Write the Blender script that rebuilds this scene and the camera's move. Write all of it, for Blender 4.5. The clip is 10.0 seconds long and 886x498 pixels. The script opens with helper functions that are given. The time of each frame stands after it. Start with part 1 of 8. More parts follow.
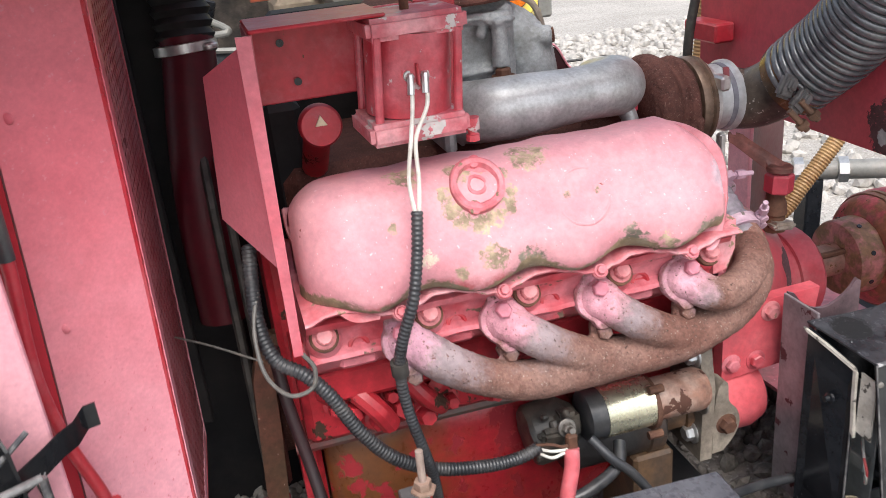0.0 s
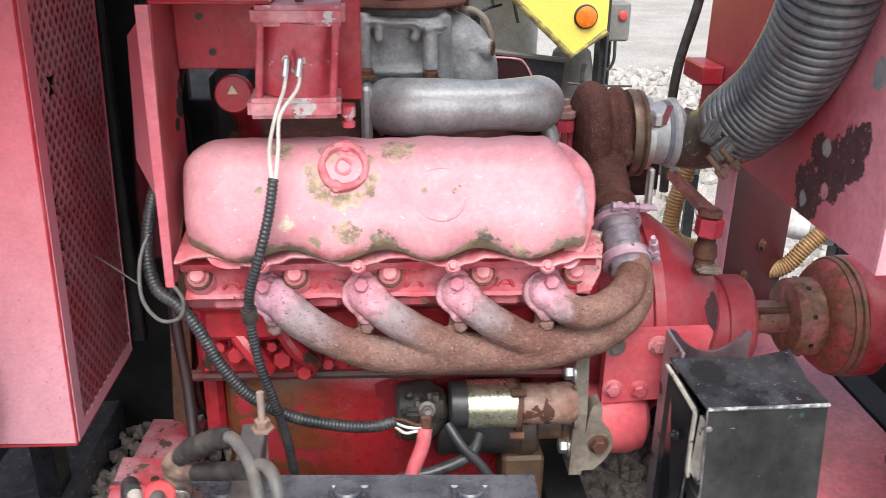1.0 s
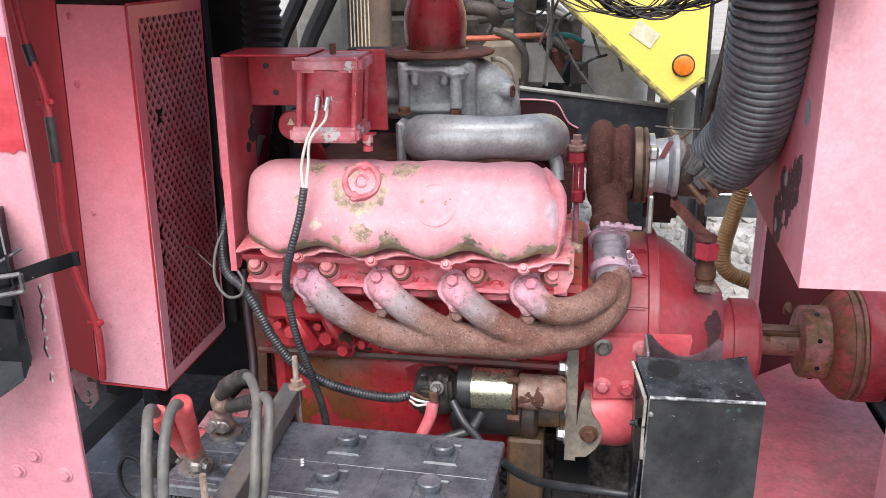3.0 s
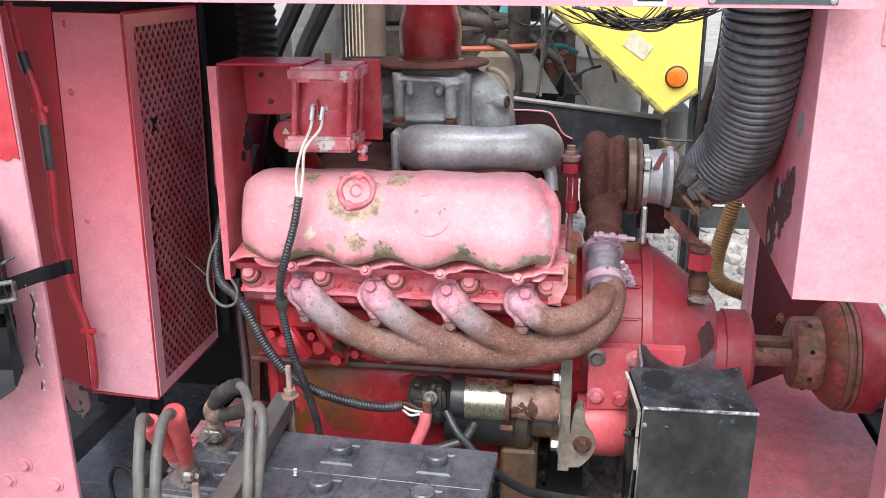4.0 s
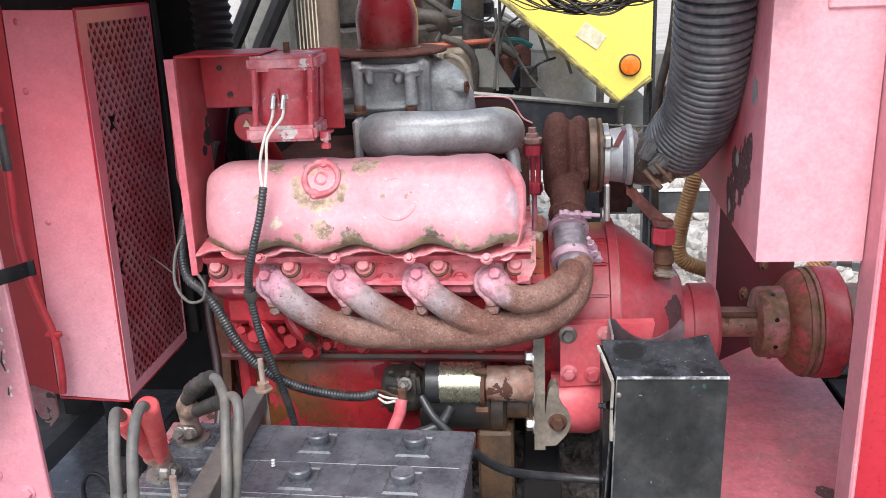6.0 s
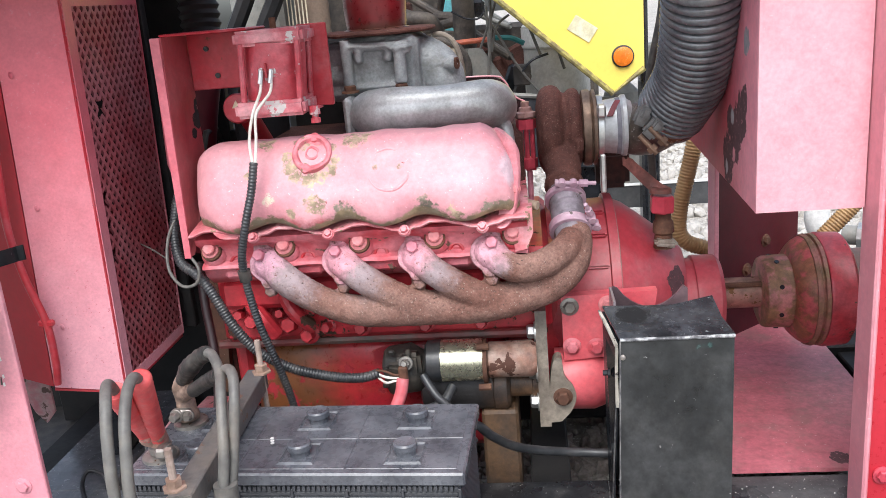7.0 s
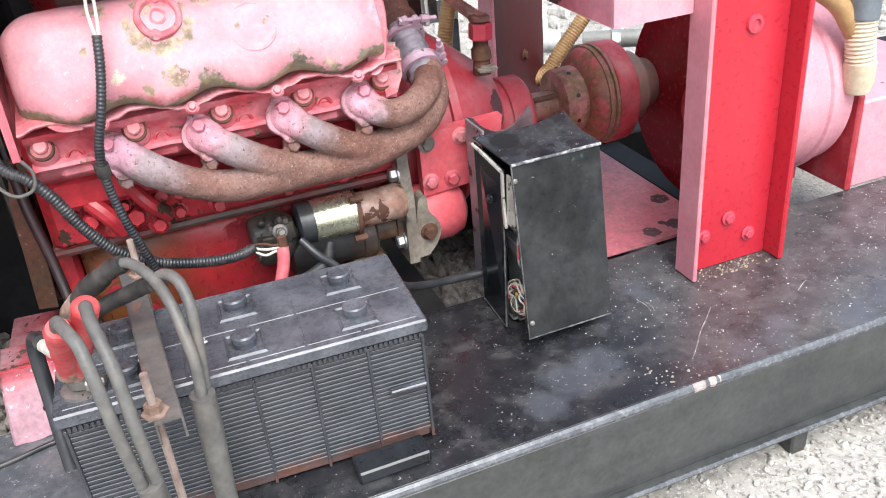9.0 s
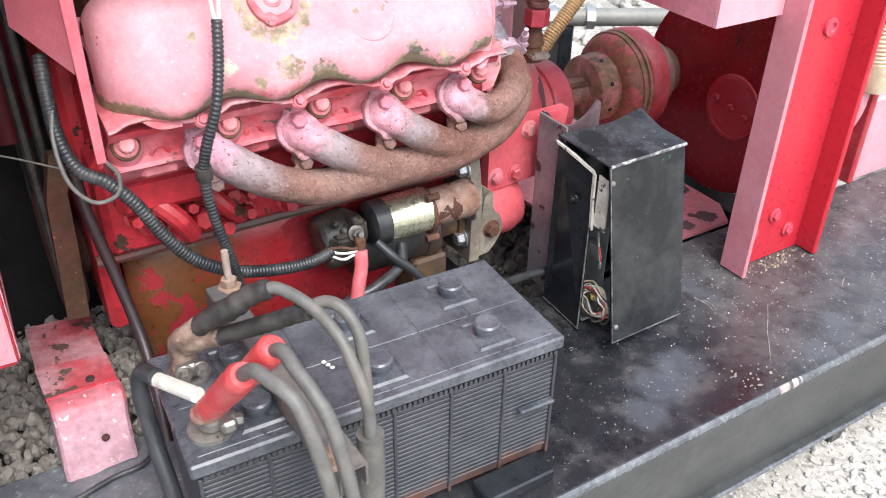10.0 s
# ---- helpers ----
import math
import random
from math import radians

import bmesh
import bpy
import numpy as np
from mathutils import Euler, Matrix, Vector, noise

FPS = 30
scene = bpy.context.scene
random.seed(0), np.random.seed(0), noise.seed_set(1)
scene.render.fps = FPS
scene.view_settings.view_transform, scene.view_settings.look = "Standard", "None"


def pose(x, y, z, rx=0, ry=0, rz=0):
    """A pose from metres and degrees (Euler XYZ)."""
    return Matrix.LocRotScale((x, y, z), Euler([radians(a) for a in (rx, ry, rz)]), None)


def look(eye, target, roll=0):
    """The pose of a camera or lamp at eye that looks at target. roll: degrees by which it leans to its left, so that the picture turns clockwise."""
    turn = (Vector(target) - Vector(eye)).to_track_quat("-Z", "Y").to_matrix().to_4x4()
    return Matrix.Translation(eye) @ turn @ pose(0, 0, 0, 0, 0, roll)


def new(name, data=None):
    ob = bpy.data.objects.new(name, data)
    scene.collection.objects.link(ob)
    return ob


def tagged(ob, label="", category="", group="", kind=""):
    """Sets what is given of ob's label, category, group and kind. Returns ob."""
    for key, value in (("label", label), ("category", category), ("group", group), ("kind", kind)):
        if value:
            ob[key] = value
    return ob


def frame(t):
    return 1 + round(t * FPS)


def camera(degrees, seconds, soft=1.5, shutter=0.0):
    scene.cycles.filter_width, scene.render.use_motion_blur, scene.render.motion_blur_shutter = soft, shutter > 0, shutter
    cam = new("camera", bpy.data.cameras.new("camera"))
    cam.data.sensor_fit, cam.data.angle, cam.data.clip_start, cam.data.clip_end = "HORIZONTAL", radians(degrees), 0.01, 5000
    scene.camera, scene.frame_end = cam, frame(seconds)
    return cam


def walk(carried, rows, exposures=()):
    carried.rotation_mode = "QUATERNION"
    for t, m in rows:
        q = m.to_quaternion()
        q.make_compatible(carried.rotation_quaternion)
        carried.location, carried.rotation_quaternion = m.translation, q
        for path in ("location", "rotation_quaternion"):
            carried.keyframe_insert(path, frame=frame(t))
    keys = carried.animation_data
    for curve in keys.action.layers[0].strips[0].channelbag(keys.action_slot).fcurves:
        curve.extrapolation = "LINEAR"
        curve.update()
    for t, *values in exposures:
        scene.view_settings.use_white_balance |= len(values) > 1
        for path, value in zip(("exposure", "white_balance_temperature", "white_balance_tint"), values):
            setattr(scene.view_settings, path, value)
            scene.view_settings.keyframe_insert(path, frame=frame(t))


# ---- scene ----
from mathutils import noise
cam = camera(55.1, 10.0, soft=0.5, shutter=0.25)
PATH = [
    (0, (0.089, 0.021, 1.398), (0.544, 1.805, 0.617), -5.9),
    (0.5, (0.228, -0.152, 1.394), (0.476, 1.682, 0.636), -4.8),
    (1, (0.453, -0.162, 1.397), (0.579, 1.684, 0.639), 0.8),
    (1.5, (0.618, -0.295, 1.424), (0.501, 1.577, 0.728), -1.2),
    (2, (0.702, -0.416, 1.435), (0.384, 1.437, 0.751), -1.8),
    (2.5, (0.739, -0.426, 1.452), (0.355, 1.433, 0.821), -3.0),
    (2.7, (0.769, -0.441, 1.432), (0.418, 1.417, 0.781), -2.2),
    (3.8, (0.788, -0.447, 1.428), (0.491, 1.426, 0.791), -0.4),
    (4, (0.778, -0.446, 1.43), (0.477, 1.428, 0.799), -0.7),
    (4.5, (0.778, -0.453, 1.436), (0.486, 1.433, 0.836), -1.6),
    (5, (0.783, -0.457, 1.441), (0.529, 1.439, 0.857), -2.2),
    (5.5, (0.777, -0.459, 1.442), (0.536, 1.417, 0.792), -2.1),
    (6.8, (0.764, -0.475, 1.28), (0.594, 1.442, 0.736), -3.8),
    (7, (0.778, -0.471, 1.287), (0.557, 1.437, 0.73), -5.0),
    (7.5, (0.765, -0.485, 1.305), (0.565, 1.43, 0.766), -4.5),
    (8, (0.652, -0.477, 1.329), (0.756, 1.402, 0.653), -2.8),
    (8.5, (0.471, -0.505, 1.337), (0.879, 1.266, 0.502), -8.3),
    (9, (0.33, -0.393, 1.343), (0.905, 1.251, 0.361), -5.5),
    (9.5, (0.21, -0.198, 1.378), (0.866, 1.333, 0.272), -1.7),
    (10, (-0.002, -0.095, 1.387), (0.874, 1.337, 0.301), 0.9),
]
walk(cam, [(t, look(eye, target, roll)) for t, eye, target, roll in PATH], exposures=[(0, 0.88, 6420, 10), (1.5, 0.88, 6340, 10), (3.0, 0.89, 6220, 10), (5.5, 0.90, 6200, 10), (7.5, 0.96, 6180, 8), (8.5, 1.05, 6150, 7), (10, 1.18, 6150, 7)])

# ---------------------------------------------------------------- world and light
world = bpy.data.worlds.new("sky")
scene.world = world
world.use_nodes = True
wn, wl = world.node_tree.nodes, world.node_tree.links
sky = wn.new("ShaderNodeTexSky")
sky.sky_type, sky.sun_disc = "NISHITA", False
SUN_UP, SUN_ROUND = 56.0, 184.0
sky.sun_elevation, sky.sun_rotation = radians(SUN_UP), radians(SUN_ROUND)
sky.air_density, sky.dust_density = 1.0, 4.0
cloud = wn.new("ShaderNodeHueSaturation")
cloud.inputs["Saturation"].default_value = 0.62
wl.new(sky.outputs[0], cloud.inputs["Color"])
wl.new(cloud.outputs[0], wn["Background"].inputs["Color"])
wn["Background"].inputs["Strength"].default_value = 0.15
sun = new("sun", bpy.data.lights.new("sun", "SUN"))
sun.data.energy, sun.data.angle, sun.data.color = 1.25, radians(40), (1.0, 0.98, 0.955)
az = radians(SUN_ROUND)
sun.matrix_world = look((math.sin(az) * math.cos(radians(SUN_UP)) * 10, math.cos(az) * math.cos(radians(SUN_UP)) * 10, math.sin(radians(SUN_UP)) * 10), (0, 0, 0))


# ---------------------------------------------------------------- materials
def material(name):
    m = bpy.data.materials.new(name)
    m.use_nodes = True
    return m, m.node_tree.nodes, m.node_tree.links, m.node_tree.nodes["Principled BSDF"]


def noise_node(n, l, co, scale, detail=4.0, rough=0.55, stretch=None):
    t = n.new("ShaderNodeTexNoise")
    t.inputs["Scale"].default_value, t.inputs["Detail"].default_value, t.inputs["Roughness"].default_value = scale, detail, rough
    if stretch:
        mp = n.new("ShaderNodeMapping")
        mp.inputs["Scale"].default_value = stretch
        l.new(co, mp.inputs["Vector"])
        co = mp.outputs[0]
    l.new(co, t.inputs["Vector"])
    return t.outputs["Fac"]


def ramp(n, l, fac, low, high):
    r = n.new("ShaderNodeMapRange")
    r.interpolation_type = "SMOOTHSTEP"
    r.inputs["From Min"].default_value, r.inputs["From Max"].default_value = low, high
    l.new(fac, r.inputs["Value"])
    return r.outputs["Result"]


def mixed(n, l, fac, a, b):
    m = n.new("ShaderNodeMix")
    m.data_type = "RGBA"
    for sock, v in ((m.inputs[0], fac), (m.inputs[6], a), (m.inputs[7], b)):
        if isinstance(v, (tuple, list)):
            sock.default_value = (*v, 1)
        elif isinstance(v, (int, float)):
            sock.default_value = v
        else:
            l.new(v, sock)
    return m.outputs[2]


def calc(n, l, op, a, b=0.0):
    m = n.new("ShaderNodeMath")
    m.operation = op
    for sock, v in zip(m.inputs, (a, b)):
        if isinstance(v, (int, float)):
            sock.default_value = v
        else:
            l.new(v, sock)
    return m.outputs[0]


def spotted(n, l, co, col, rgh, mid, spots):
    """Ragged patches of given place, reach and colour over what is there."""
    ragged, holes = noise_node(n, l, co, 55, 6, 0.7), noise_node(n, l, co, 120, 5, 0.7)
    for place, reach, colour, *soft in spots:
        v = n.new("ShaderNodeVectorMath")
        v.operation = "DISTANCE"
        v.inputs[1].default_value = place
        l.new(co, v.inputs[0])
        wob = calc(n, l, "ADD", v.outputs["Value"], calc(n, l, "MULTIPLY", calc(n, l, "SUBTRACT", ragged, 0.5), reach * (1.3 if soft else 2.6)))
        c = calc(n, l, "MULTIPLY", ramp(n, l, wob, reach, reach * (soft[0] if soft else 0.72)), ramp(n, l, holes, 0.30 if soft else 0.36, 0.42 if soft else 0.50))
        col = mixed(n, l, c, col, mixed(n, l, ramp(n, l, mid, 0.35, 0.65), tuple((1.1 if soft else 1.3) * q for q in colour), tuple((0.75 if soft else 0.5) * q for q in colour)))
        rgh = calc(n, l, "MAXIMUM", rgh, calc(n, l, "MULTIPLY", c, 0.85))
    return col, rgh


def surface(name, base, alt, scale=5.0, rough=0.5, metal=0.0, chip=None, chips=0.0, chip_scale=9.0, dust=None, dusty=0.0,
            bump=0.15, grain=90.0, stretch=None, low=0.35, high=0.65, spec=0.5, chip_rough=0.8, spots=(), fade=None, under=False, vary=0.6, speck=None, specks=0.33, speck_scale=170.0, lip=None, wet=0.0, sheen_films=()):
    """A weathered surface: two tones, grain, dust, chipped patches and spots of given place, reach and colour."""
    m, n, l, p = material(name)
    co = n.new("ShaderNodeNewGeometry").outputs["Position"]
    big = noise_node(n, l, co, scale, 5, 0.6, stretch)
    fine = noise_node(n, l, co, grain, 5, 0.65)
    col = mixed(n, l, ramp(n, l, big, low, high), base, alt)
    if fade:
        axis, start, end, colour = fade
        sep = n.new("ShaderNodeSeparateXYZ")
        l.new(co, sep.inputs[0])
        wob = calc(n, l, "ADD", sep.outputs[axis], calc(n, l, "MULTIPLY", calc(n, l, "SUBTRACT", noise_node(n, l, co, 22, 4), 0.5), min(abs(end - start) * 2.0, 0.16)))
        col = mixed(n, l, ramp(n, l, wob, start, end), colour, col)
    shade = n.new("ShaderNodeHueSaturation")
    l.new(col, shade.inputs["Color"])
    mid = noise_node(n, l, co, 34, 6, 0.65)
    l.new(calc(n, l, "ADD", calc(n, l, "ADD", calc(n, l, "MULTIPLY", fine, 1.1 * vary), calc(n, l, "MULTIPLY", mid, 0.9 * vary)), 1 - vary), shade.inputs["Value"])
    col = shade.outputs[0]
    if dust:
        d = calc(n, l, "MULTIPLY", ramp(n, l, noise_node(n, l, co, 14, 6, 0.7), 0.45, 0.72), dusty)
        col = mixed(n, l, d, col, dust)
    rgh = calc(n, l, "ADD", calc(n, l, "MULTIPLY", fine, 0.24), rough - 0.12)
    if wet:
        rgh = calc(n, l, "MAXIMUM", calc(n, l, "SUBTRACT", rgh, calc(n, l, "MULTIPLY", ramp(n, l, noise_node(n, l, co, 9, 3, 0.5), 0.50, 0.60), wet)), 0.05)
    height = calc(n, l, "MULTIPLY", fine, 0.5)
    # Smooth wet films, their sky reflection put into the colour as pale grey.
    for place, reach in sheen_films:
        v = n.new("ShaderNodeVectorMath")
        v.operation = "DISTANCE"
        v.inputs[1].default_value = place
        l.new(co, v.inputs[0])
        wob = calc(n, l, "ADD", v.outputs["Value"], calc(n, l, "MULTIPLY", calc(n, l, "SUBTRACT", noise_node(n, l, co, 24, 5, 0.6), 0.5), reach * 1.4))
        c = ramp(n, l, wob, reach * 1.25, reach * 0.35)
        col = mixed(n, l, calc(n, l, "MULTIPLY", c, 0.55), col, (0.105, 0.110, 0.126))
        rgh = calc(n, l, "MAXIMUM", calc(n, l, "SUBTRACT", rgh, calc(n, l, "MULTIPLY", c, 0.16)), 0.07)
    if spots and under:
        col, rgh = spotted(n, l, co, col, rgh, mid, spots)
    if chip:
        worn = noise_node(n, l, co, chip_scale, 7, 0.62)
        c = ramp(n, l, worn, 1 - chips, 1 - chips + 0.015)
        dirt = mixed(n, l, fine, chip, tuple(0.55 * v for v in chip))
        col = mixed(n, l, c, col, dirt)
        rgh = calc(n, l, "MAXIMUM", rgh, calc(n, l, "MULTIPLY", c, chip_rough))
        height = calc(n, l, "SUBTRACT", height, calc(n, l, "MULTIPLY", c, 0.8))
    if speck:
        s = ramp(n, l, noise_node(n, l, co, speck_scale, 3, 0.6), 1 - specks, 1 - specks + 0.06)
        col = mixed(n, l, s, col, speck)
        rgh = calc(n, l, "MAXIMUM", rgh, calc(n, l, "MULTIPLY", s, 0.7))
    if spots and not under:
        col, rgh = spotted(n, l, co, col, rgh, mid, spots)
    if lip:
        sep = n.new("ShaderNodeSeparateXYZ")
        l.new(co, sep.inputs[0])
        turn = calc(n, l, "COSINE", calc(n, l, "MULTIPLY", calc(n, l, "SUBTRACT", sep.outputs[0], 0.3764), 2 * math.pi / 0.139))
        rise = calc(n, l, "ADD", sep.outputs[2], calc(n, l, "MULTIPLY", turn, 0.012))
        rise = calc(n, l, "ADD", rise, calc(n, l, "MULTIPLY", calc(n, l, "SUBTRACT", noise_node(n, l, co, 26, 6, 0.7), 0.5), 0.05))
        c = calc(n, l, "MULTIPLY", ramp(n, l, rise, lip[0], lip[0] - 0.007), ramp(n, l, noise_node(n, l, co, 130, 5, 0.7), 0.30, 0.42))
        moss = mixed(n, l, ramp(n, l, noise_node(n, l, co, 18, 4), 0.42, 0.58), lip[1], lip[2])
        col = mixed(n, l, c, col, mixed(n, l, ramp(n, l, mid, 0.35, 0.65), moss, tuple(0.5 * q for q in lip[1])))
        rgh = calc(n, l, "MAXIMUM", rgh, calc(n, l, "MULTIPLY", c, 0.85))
    l.new(col, p.inputs["Base Color"])
    l.new(rgh, p.inputs["Roughness"])
    p.inputs["Metallic"].default_value = metal
    p.inputs["Specular IOR Level"].default_value = spec
    b = n.new("ShaderNodeBump")
    b.inputs["Strength"].default_value, b.inputs["Distance"].default_value = bump, 0.004
    l.new(height, b.inputs["Height"])
    l.new(b.outputs[0], p.inputs["Normal"])
    return m


PINK, ROSE, RED = (0.71, 0.350, 0.395), (0.65, 0.260, 0.310), (0.42, 0.026, 0.042)
FLAKE = (0.085, 0.04, 0.045)
RUST, DARKRUST = (0.16, 0.065, 0.035), (0.06, 0.022, 0.014)
MOSS, GREY = (0.43, 0.335, 0.225), (0.25, 0.215, 0.165)
HALO = tuple(((0.39 + 0.042 * math.sin(radians(a)), 0.992 + 0.024 * math.cos(radians(a)), 1.040 + 0.032 * math.cos(radians(a))), r, MOSS) for a, r in ((20, 0.016), (60, 0.010), (100, 0.012), (130, 0.014), (160, 0.015), (190, 0.016), (215, 0.016), (245, 0.016), (275, 0.013), (330, 0.018)))
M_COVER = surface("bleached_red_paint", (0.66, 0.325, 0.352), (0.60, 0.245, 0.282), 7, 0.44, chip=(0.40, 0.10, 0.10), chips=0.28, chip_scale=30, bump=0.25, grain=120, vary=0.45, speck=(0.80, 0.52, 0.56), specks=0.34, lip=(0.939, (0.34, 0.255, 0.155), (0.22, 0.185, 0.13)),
                  spots=(((0.34, 0.955, 0.908), 0.052, (0.48, 0.085, 0.095), 0.25), ((0.40, 0.955, 0.915), 0.034, (0.48, 0.085, 0.095), 0.25), ((0.24, 0.955, 0.902), 0.040, (0.52, 0.11, 0.12), 0.25), ((0.50, 0.955, 0.905), 0.030, (0.52, 0.15, 0.16), 0.25), ((0.20, 0.96, 0.925), 0.02, (0.36, 0.20, 0.17), 0.7),
                         ((0.392, 0.955, 0.962), 0.022, MOSS), ((0.35, 0.96, 0.952), 0.014, MOSS), ((0.445, 0.958, 0.946), 0.024, GREY), ((0.31, 0.965, 0.975), 0.014, (0.55, 0.45, 0.36)),
                         ((0.47, 1.02, 1.072), 0.030, MOSS), ((0.30, 1.02, 1.072), 0.026, MOSS), ((0.59, 0.965, 0.945), 0.024, GREY), ((0.505, 0.98, 1.018), 0.007, MOSS), ((0.547, 0.98, 1.018), 0.007, MOSS),
                         ((0.272, 0.97, 1.02), 0.010, MOSS), ((0.70, 0.965, 0.94), 0.016, GREY), ((0.64, 0.965, 0.94), 0.020, MOSS), ((0.74, 0.99, 1.0), 0.035, (0.55, 0.40, 0.45), 0.5)) + HALO)
M_FLANGE = surface("worn_flange_paint", (0.50, 0.11, 0.13), (0.62, 0.28, 0.30), 18, 0.45, chip=(0.34, 0.24, 0.15), chips=0.40, chip_scale=36, bump=0.3, grain=90, vary=0.8)
M_CAP = surface("red_cap_paint", (0.58, 0.135, 0.16), (0.64, 0.22, 0.25), 25, 0.46, chip=(0.32, 0.24, 0.15), chips=0.37, chip_scale=70, bump=0.4, vary=0.8)
M_PORT = surface("pink_dusted_bolt", (0.62, 0.26, 0.33), (0.52, 0.17, 0.22), 30, 0.5, chip=(0.2, 0.1, 0.08), chips=0.33, chip_scale=60, bump=0.3)
M_PINK = surface("sun_bleached_panel_paint", PINK, ROSE, 2.2, 0.45, chip=(0.10, 0.05, 0.045), chips=0.26, chip_scale=24, bump=0.10, grain=150, vary=0.5, speck=(0.80, 0.50, 0.54), specks=0.31)
# Pink low down, blending to red by z 1.22.
M_PANEL = surface("red_to_pink_panel_paint", (0.56, 0.125, 0.160), (0.50, 0.090, 0.122), 2.6, 0.36, chip=(0.10, 0.03, 0.03), chips=0.25, chip_scale=20, bump=0.10, grain=200, vary=0.4, speck=(0.56, 0.18, 0.22), specks=0.36, fade=(2, 0.60, 1.22, (0.72, 0.35, 0.405)))
M_RED = surface("red_enamel", RED, (0.40, 0.03, 0.04), 5, 0.38, chip=RUST, chips=0.29, chip_scale=22, dust=(0.55, 0.22, 0.24), dusty=0.35, bump=0.15)
M_BRACKET = surface("flaking_bracket_paint", (0.36, 0.045, 0.058), (0.40, 0.12, 0.13), 5, 0.38, bump=0.15, spots=(((0.146, 1.116, 1.135), 0.018, (0.02, 0.016, 0.018), 0.9), ((0.146, 1.103, 1.110), 0.017, (0.02, 0.016, 0.018), 0.9), ((0.146, 1.086, 1.088), 0.011, (0.02, 0.016, 0.018), 0.9)))
M_REDBRIGHT = surface("bright_red_enamel", (0.50, 0.060, 0.090), (0.44, 0.040, 0.064), 4, 0.36, chip=(0.3, 0.06, 0.06), chips=0.26, chip_scale=18, bump=0.06)
M_ENGINE = surface("engine_red_paint", (0.47, 0.052, 0.068), (0.60, 0.19, 0.22), 13, 0.36, chip=(0.20, 0.13, 0.09), chips=0.38, chip_scale=28, bump=0.3, grain=60, vary=0.9)
M_BOLT = surface("chipped_pink_bolt", (0.60, 0.225, 0.235), (0.52, 0.16, 0.17), 30, 0.42, chip=(0.34, 0.22, 0.15), chips=0.36, chip_scale=70, bump=0.3, vary=0.7)
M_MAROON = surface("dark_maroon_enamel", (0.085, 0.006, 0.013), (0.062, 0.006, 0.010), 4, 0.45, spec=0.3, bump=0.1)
M_BLOCK = surface("oily_red_paint", (0.50, 0.032, 0.045), (0.34, 0.022, 0.030), 9, 0.36, vary=1.0, chip=(0.07, 0.035, 0.02), chips=0.37, chip_scale=16, bump=0.3, grain=50)
M_PAN = surface("oil_pan_red_and_rust", (0.52, 0.028, 0.042), (0.46, 0.024, 0.036), 6, 0.30, vary=0.9, chip=(0.48, 0.028, 0.042), chips=0.455, chip_scale=14, bump=0.4, grain=60, dust=(0.26, 0.095, 0.022), dusty=0.55, fade=(0, 0.24, 0.42, (0.17, 0.062, 0.020)))
PORT_AT = ((0.276, 0.995, 0.850), (0.414, 0.995, 0.850), (0.556, 0.995, 0.850), (0.689, 0.995, 0.850))
LILAC = tuple(((x + dx, 0.97, 0.83 + dz), reach, (0.32, 0.255, 0.265), 0.12) for (x, y, z), dx, dz, reach in zip(PORT_AT, (0.045, 0.040, 0.035, 0.012), (0, 0, 0, 0), (0.085, 0.070, 0.060, 0.040)))
M_MAN = surface("rusty_cast_iron", (0.160, 0.076, 0.058), (0.225, 0.130, 0.105), 10, 0.82, under=True, chip=(0.115, 0.078, 0.066), chips=0.36, chip_scale=190, bump=0.9, grain=230, spec=0.25, vary=1.5, speck=(0.36, 0.28, 0.235), specks=0.365, speck_scale=260,
                spots=LILAC + tuple((q, 0.054, c, 0.35) for q, c in zip(PORT_AT, ((0.62, 0.34, 0.42), (0.66, 0.31, 0.37), (0.66, 0.32, 0.38), (0.62, 0.33, 0.39)))))
M_TURBO = surface("dark_rusty_iron", (0.118, 0.050, 0.039), (0.080, 0.034, 0.027), 14, 0.82, chip=(0.055, 0.024, 0.019), chips=0.33, chip_scale=140, bump=0.6, grain=260, spec=0.25, vary=1.3, speck=(0.19, 0.115, 0.095), specks=0.38, speck_scale=300)
M_BELL = surface("dusty_faded_red_casting", (0.35, 0.032, 0.046), (0.42, 0.070, 0.088), 6, 0.42, chip=(0.22, 0.10, 0.10), chips=0.27, chip_scale=16, bump=0.15, vary=0.6, dust=(0.36, 0.25, 0.24), dusty=0.3, spots=(((1.067, 1.250, 0.685), 0.030, FLAKE, 0.9), ((1.060, 1.245, 0.655), 0.020, FLAKE, 0.9), ((1.072, 1.262, 0.712), 0.014, FLAKE, 0.9)))
M_COIL = surface("weathered_solenoid_paint", (0.43, 0.042, 0.058), (0.50, 0.115, 0.14), 14, 0.38, chip=(0.62, 0.46, 0.46), chips=0.375, chip_scale=40, bump=0.35, vary=0.9)
M_SCUFF = surface("scuffed_plate_paint", (0.48, 0.10, 0.125), (0.60, 0.28, 0.30), 20, 0.42, chip=(0.72, 0.66, 0.64), chips=0.43, chip_scale=26, bump=0.35, vary=0.9)
M_RUST = surface("rust", (0.15, 0.075, 0.045), (0.095, 0.045, 0.030), 16, 0.75, vary=1.0, chip=(0.28, 0.05, 0.05), chips=0.38, chip_scale=18, bump=0.5, grain=120, spec=0.3)
M_BRASSRUST = surface("rusty_painted_coupling", (0.42, 0.085, 0.090), (0.24, 0.095, 0.050), 30, 0.45, low=0.42, high=0.56, vary=1.3, chip=(0.17, 0.08, 0.05), chips=0.36, chip_scale=26, bump=0.3, grain=90)
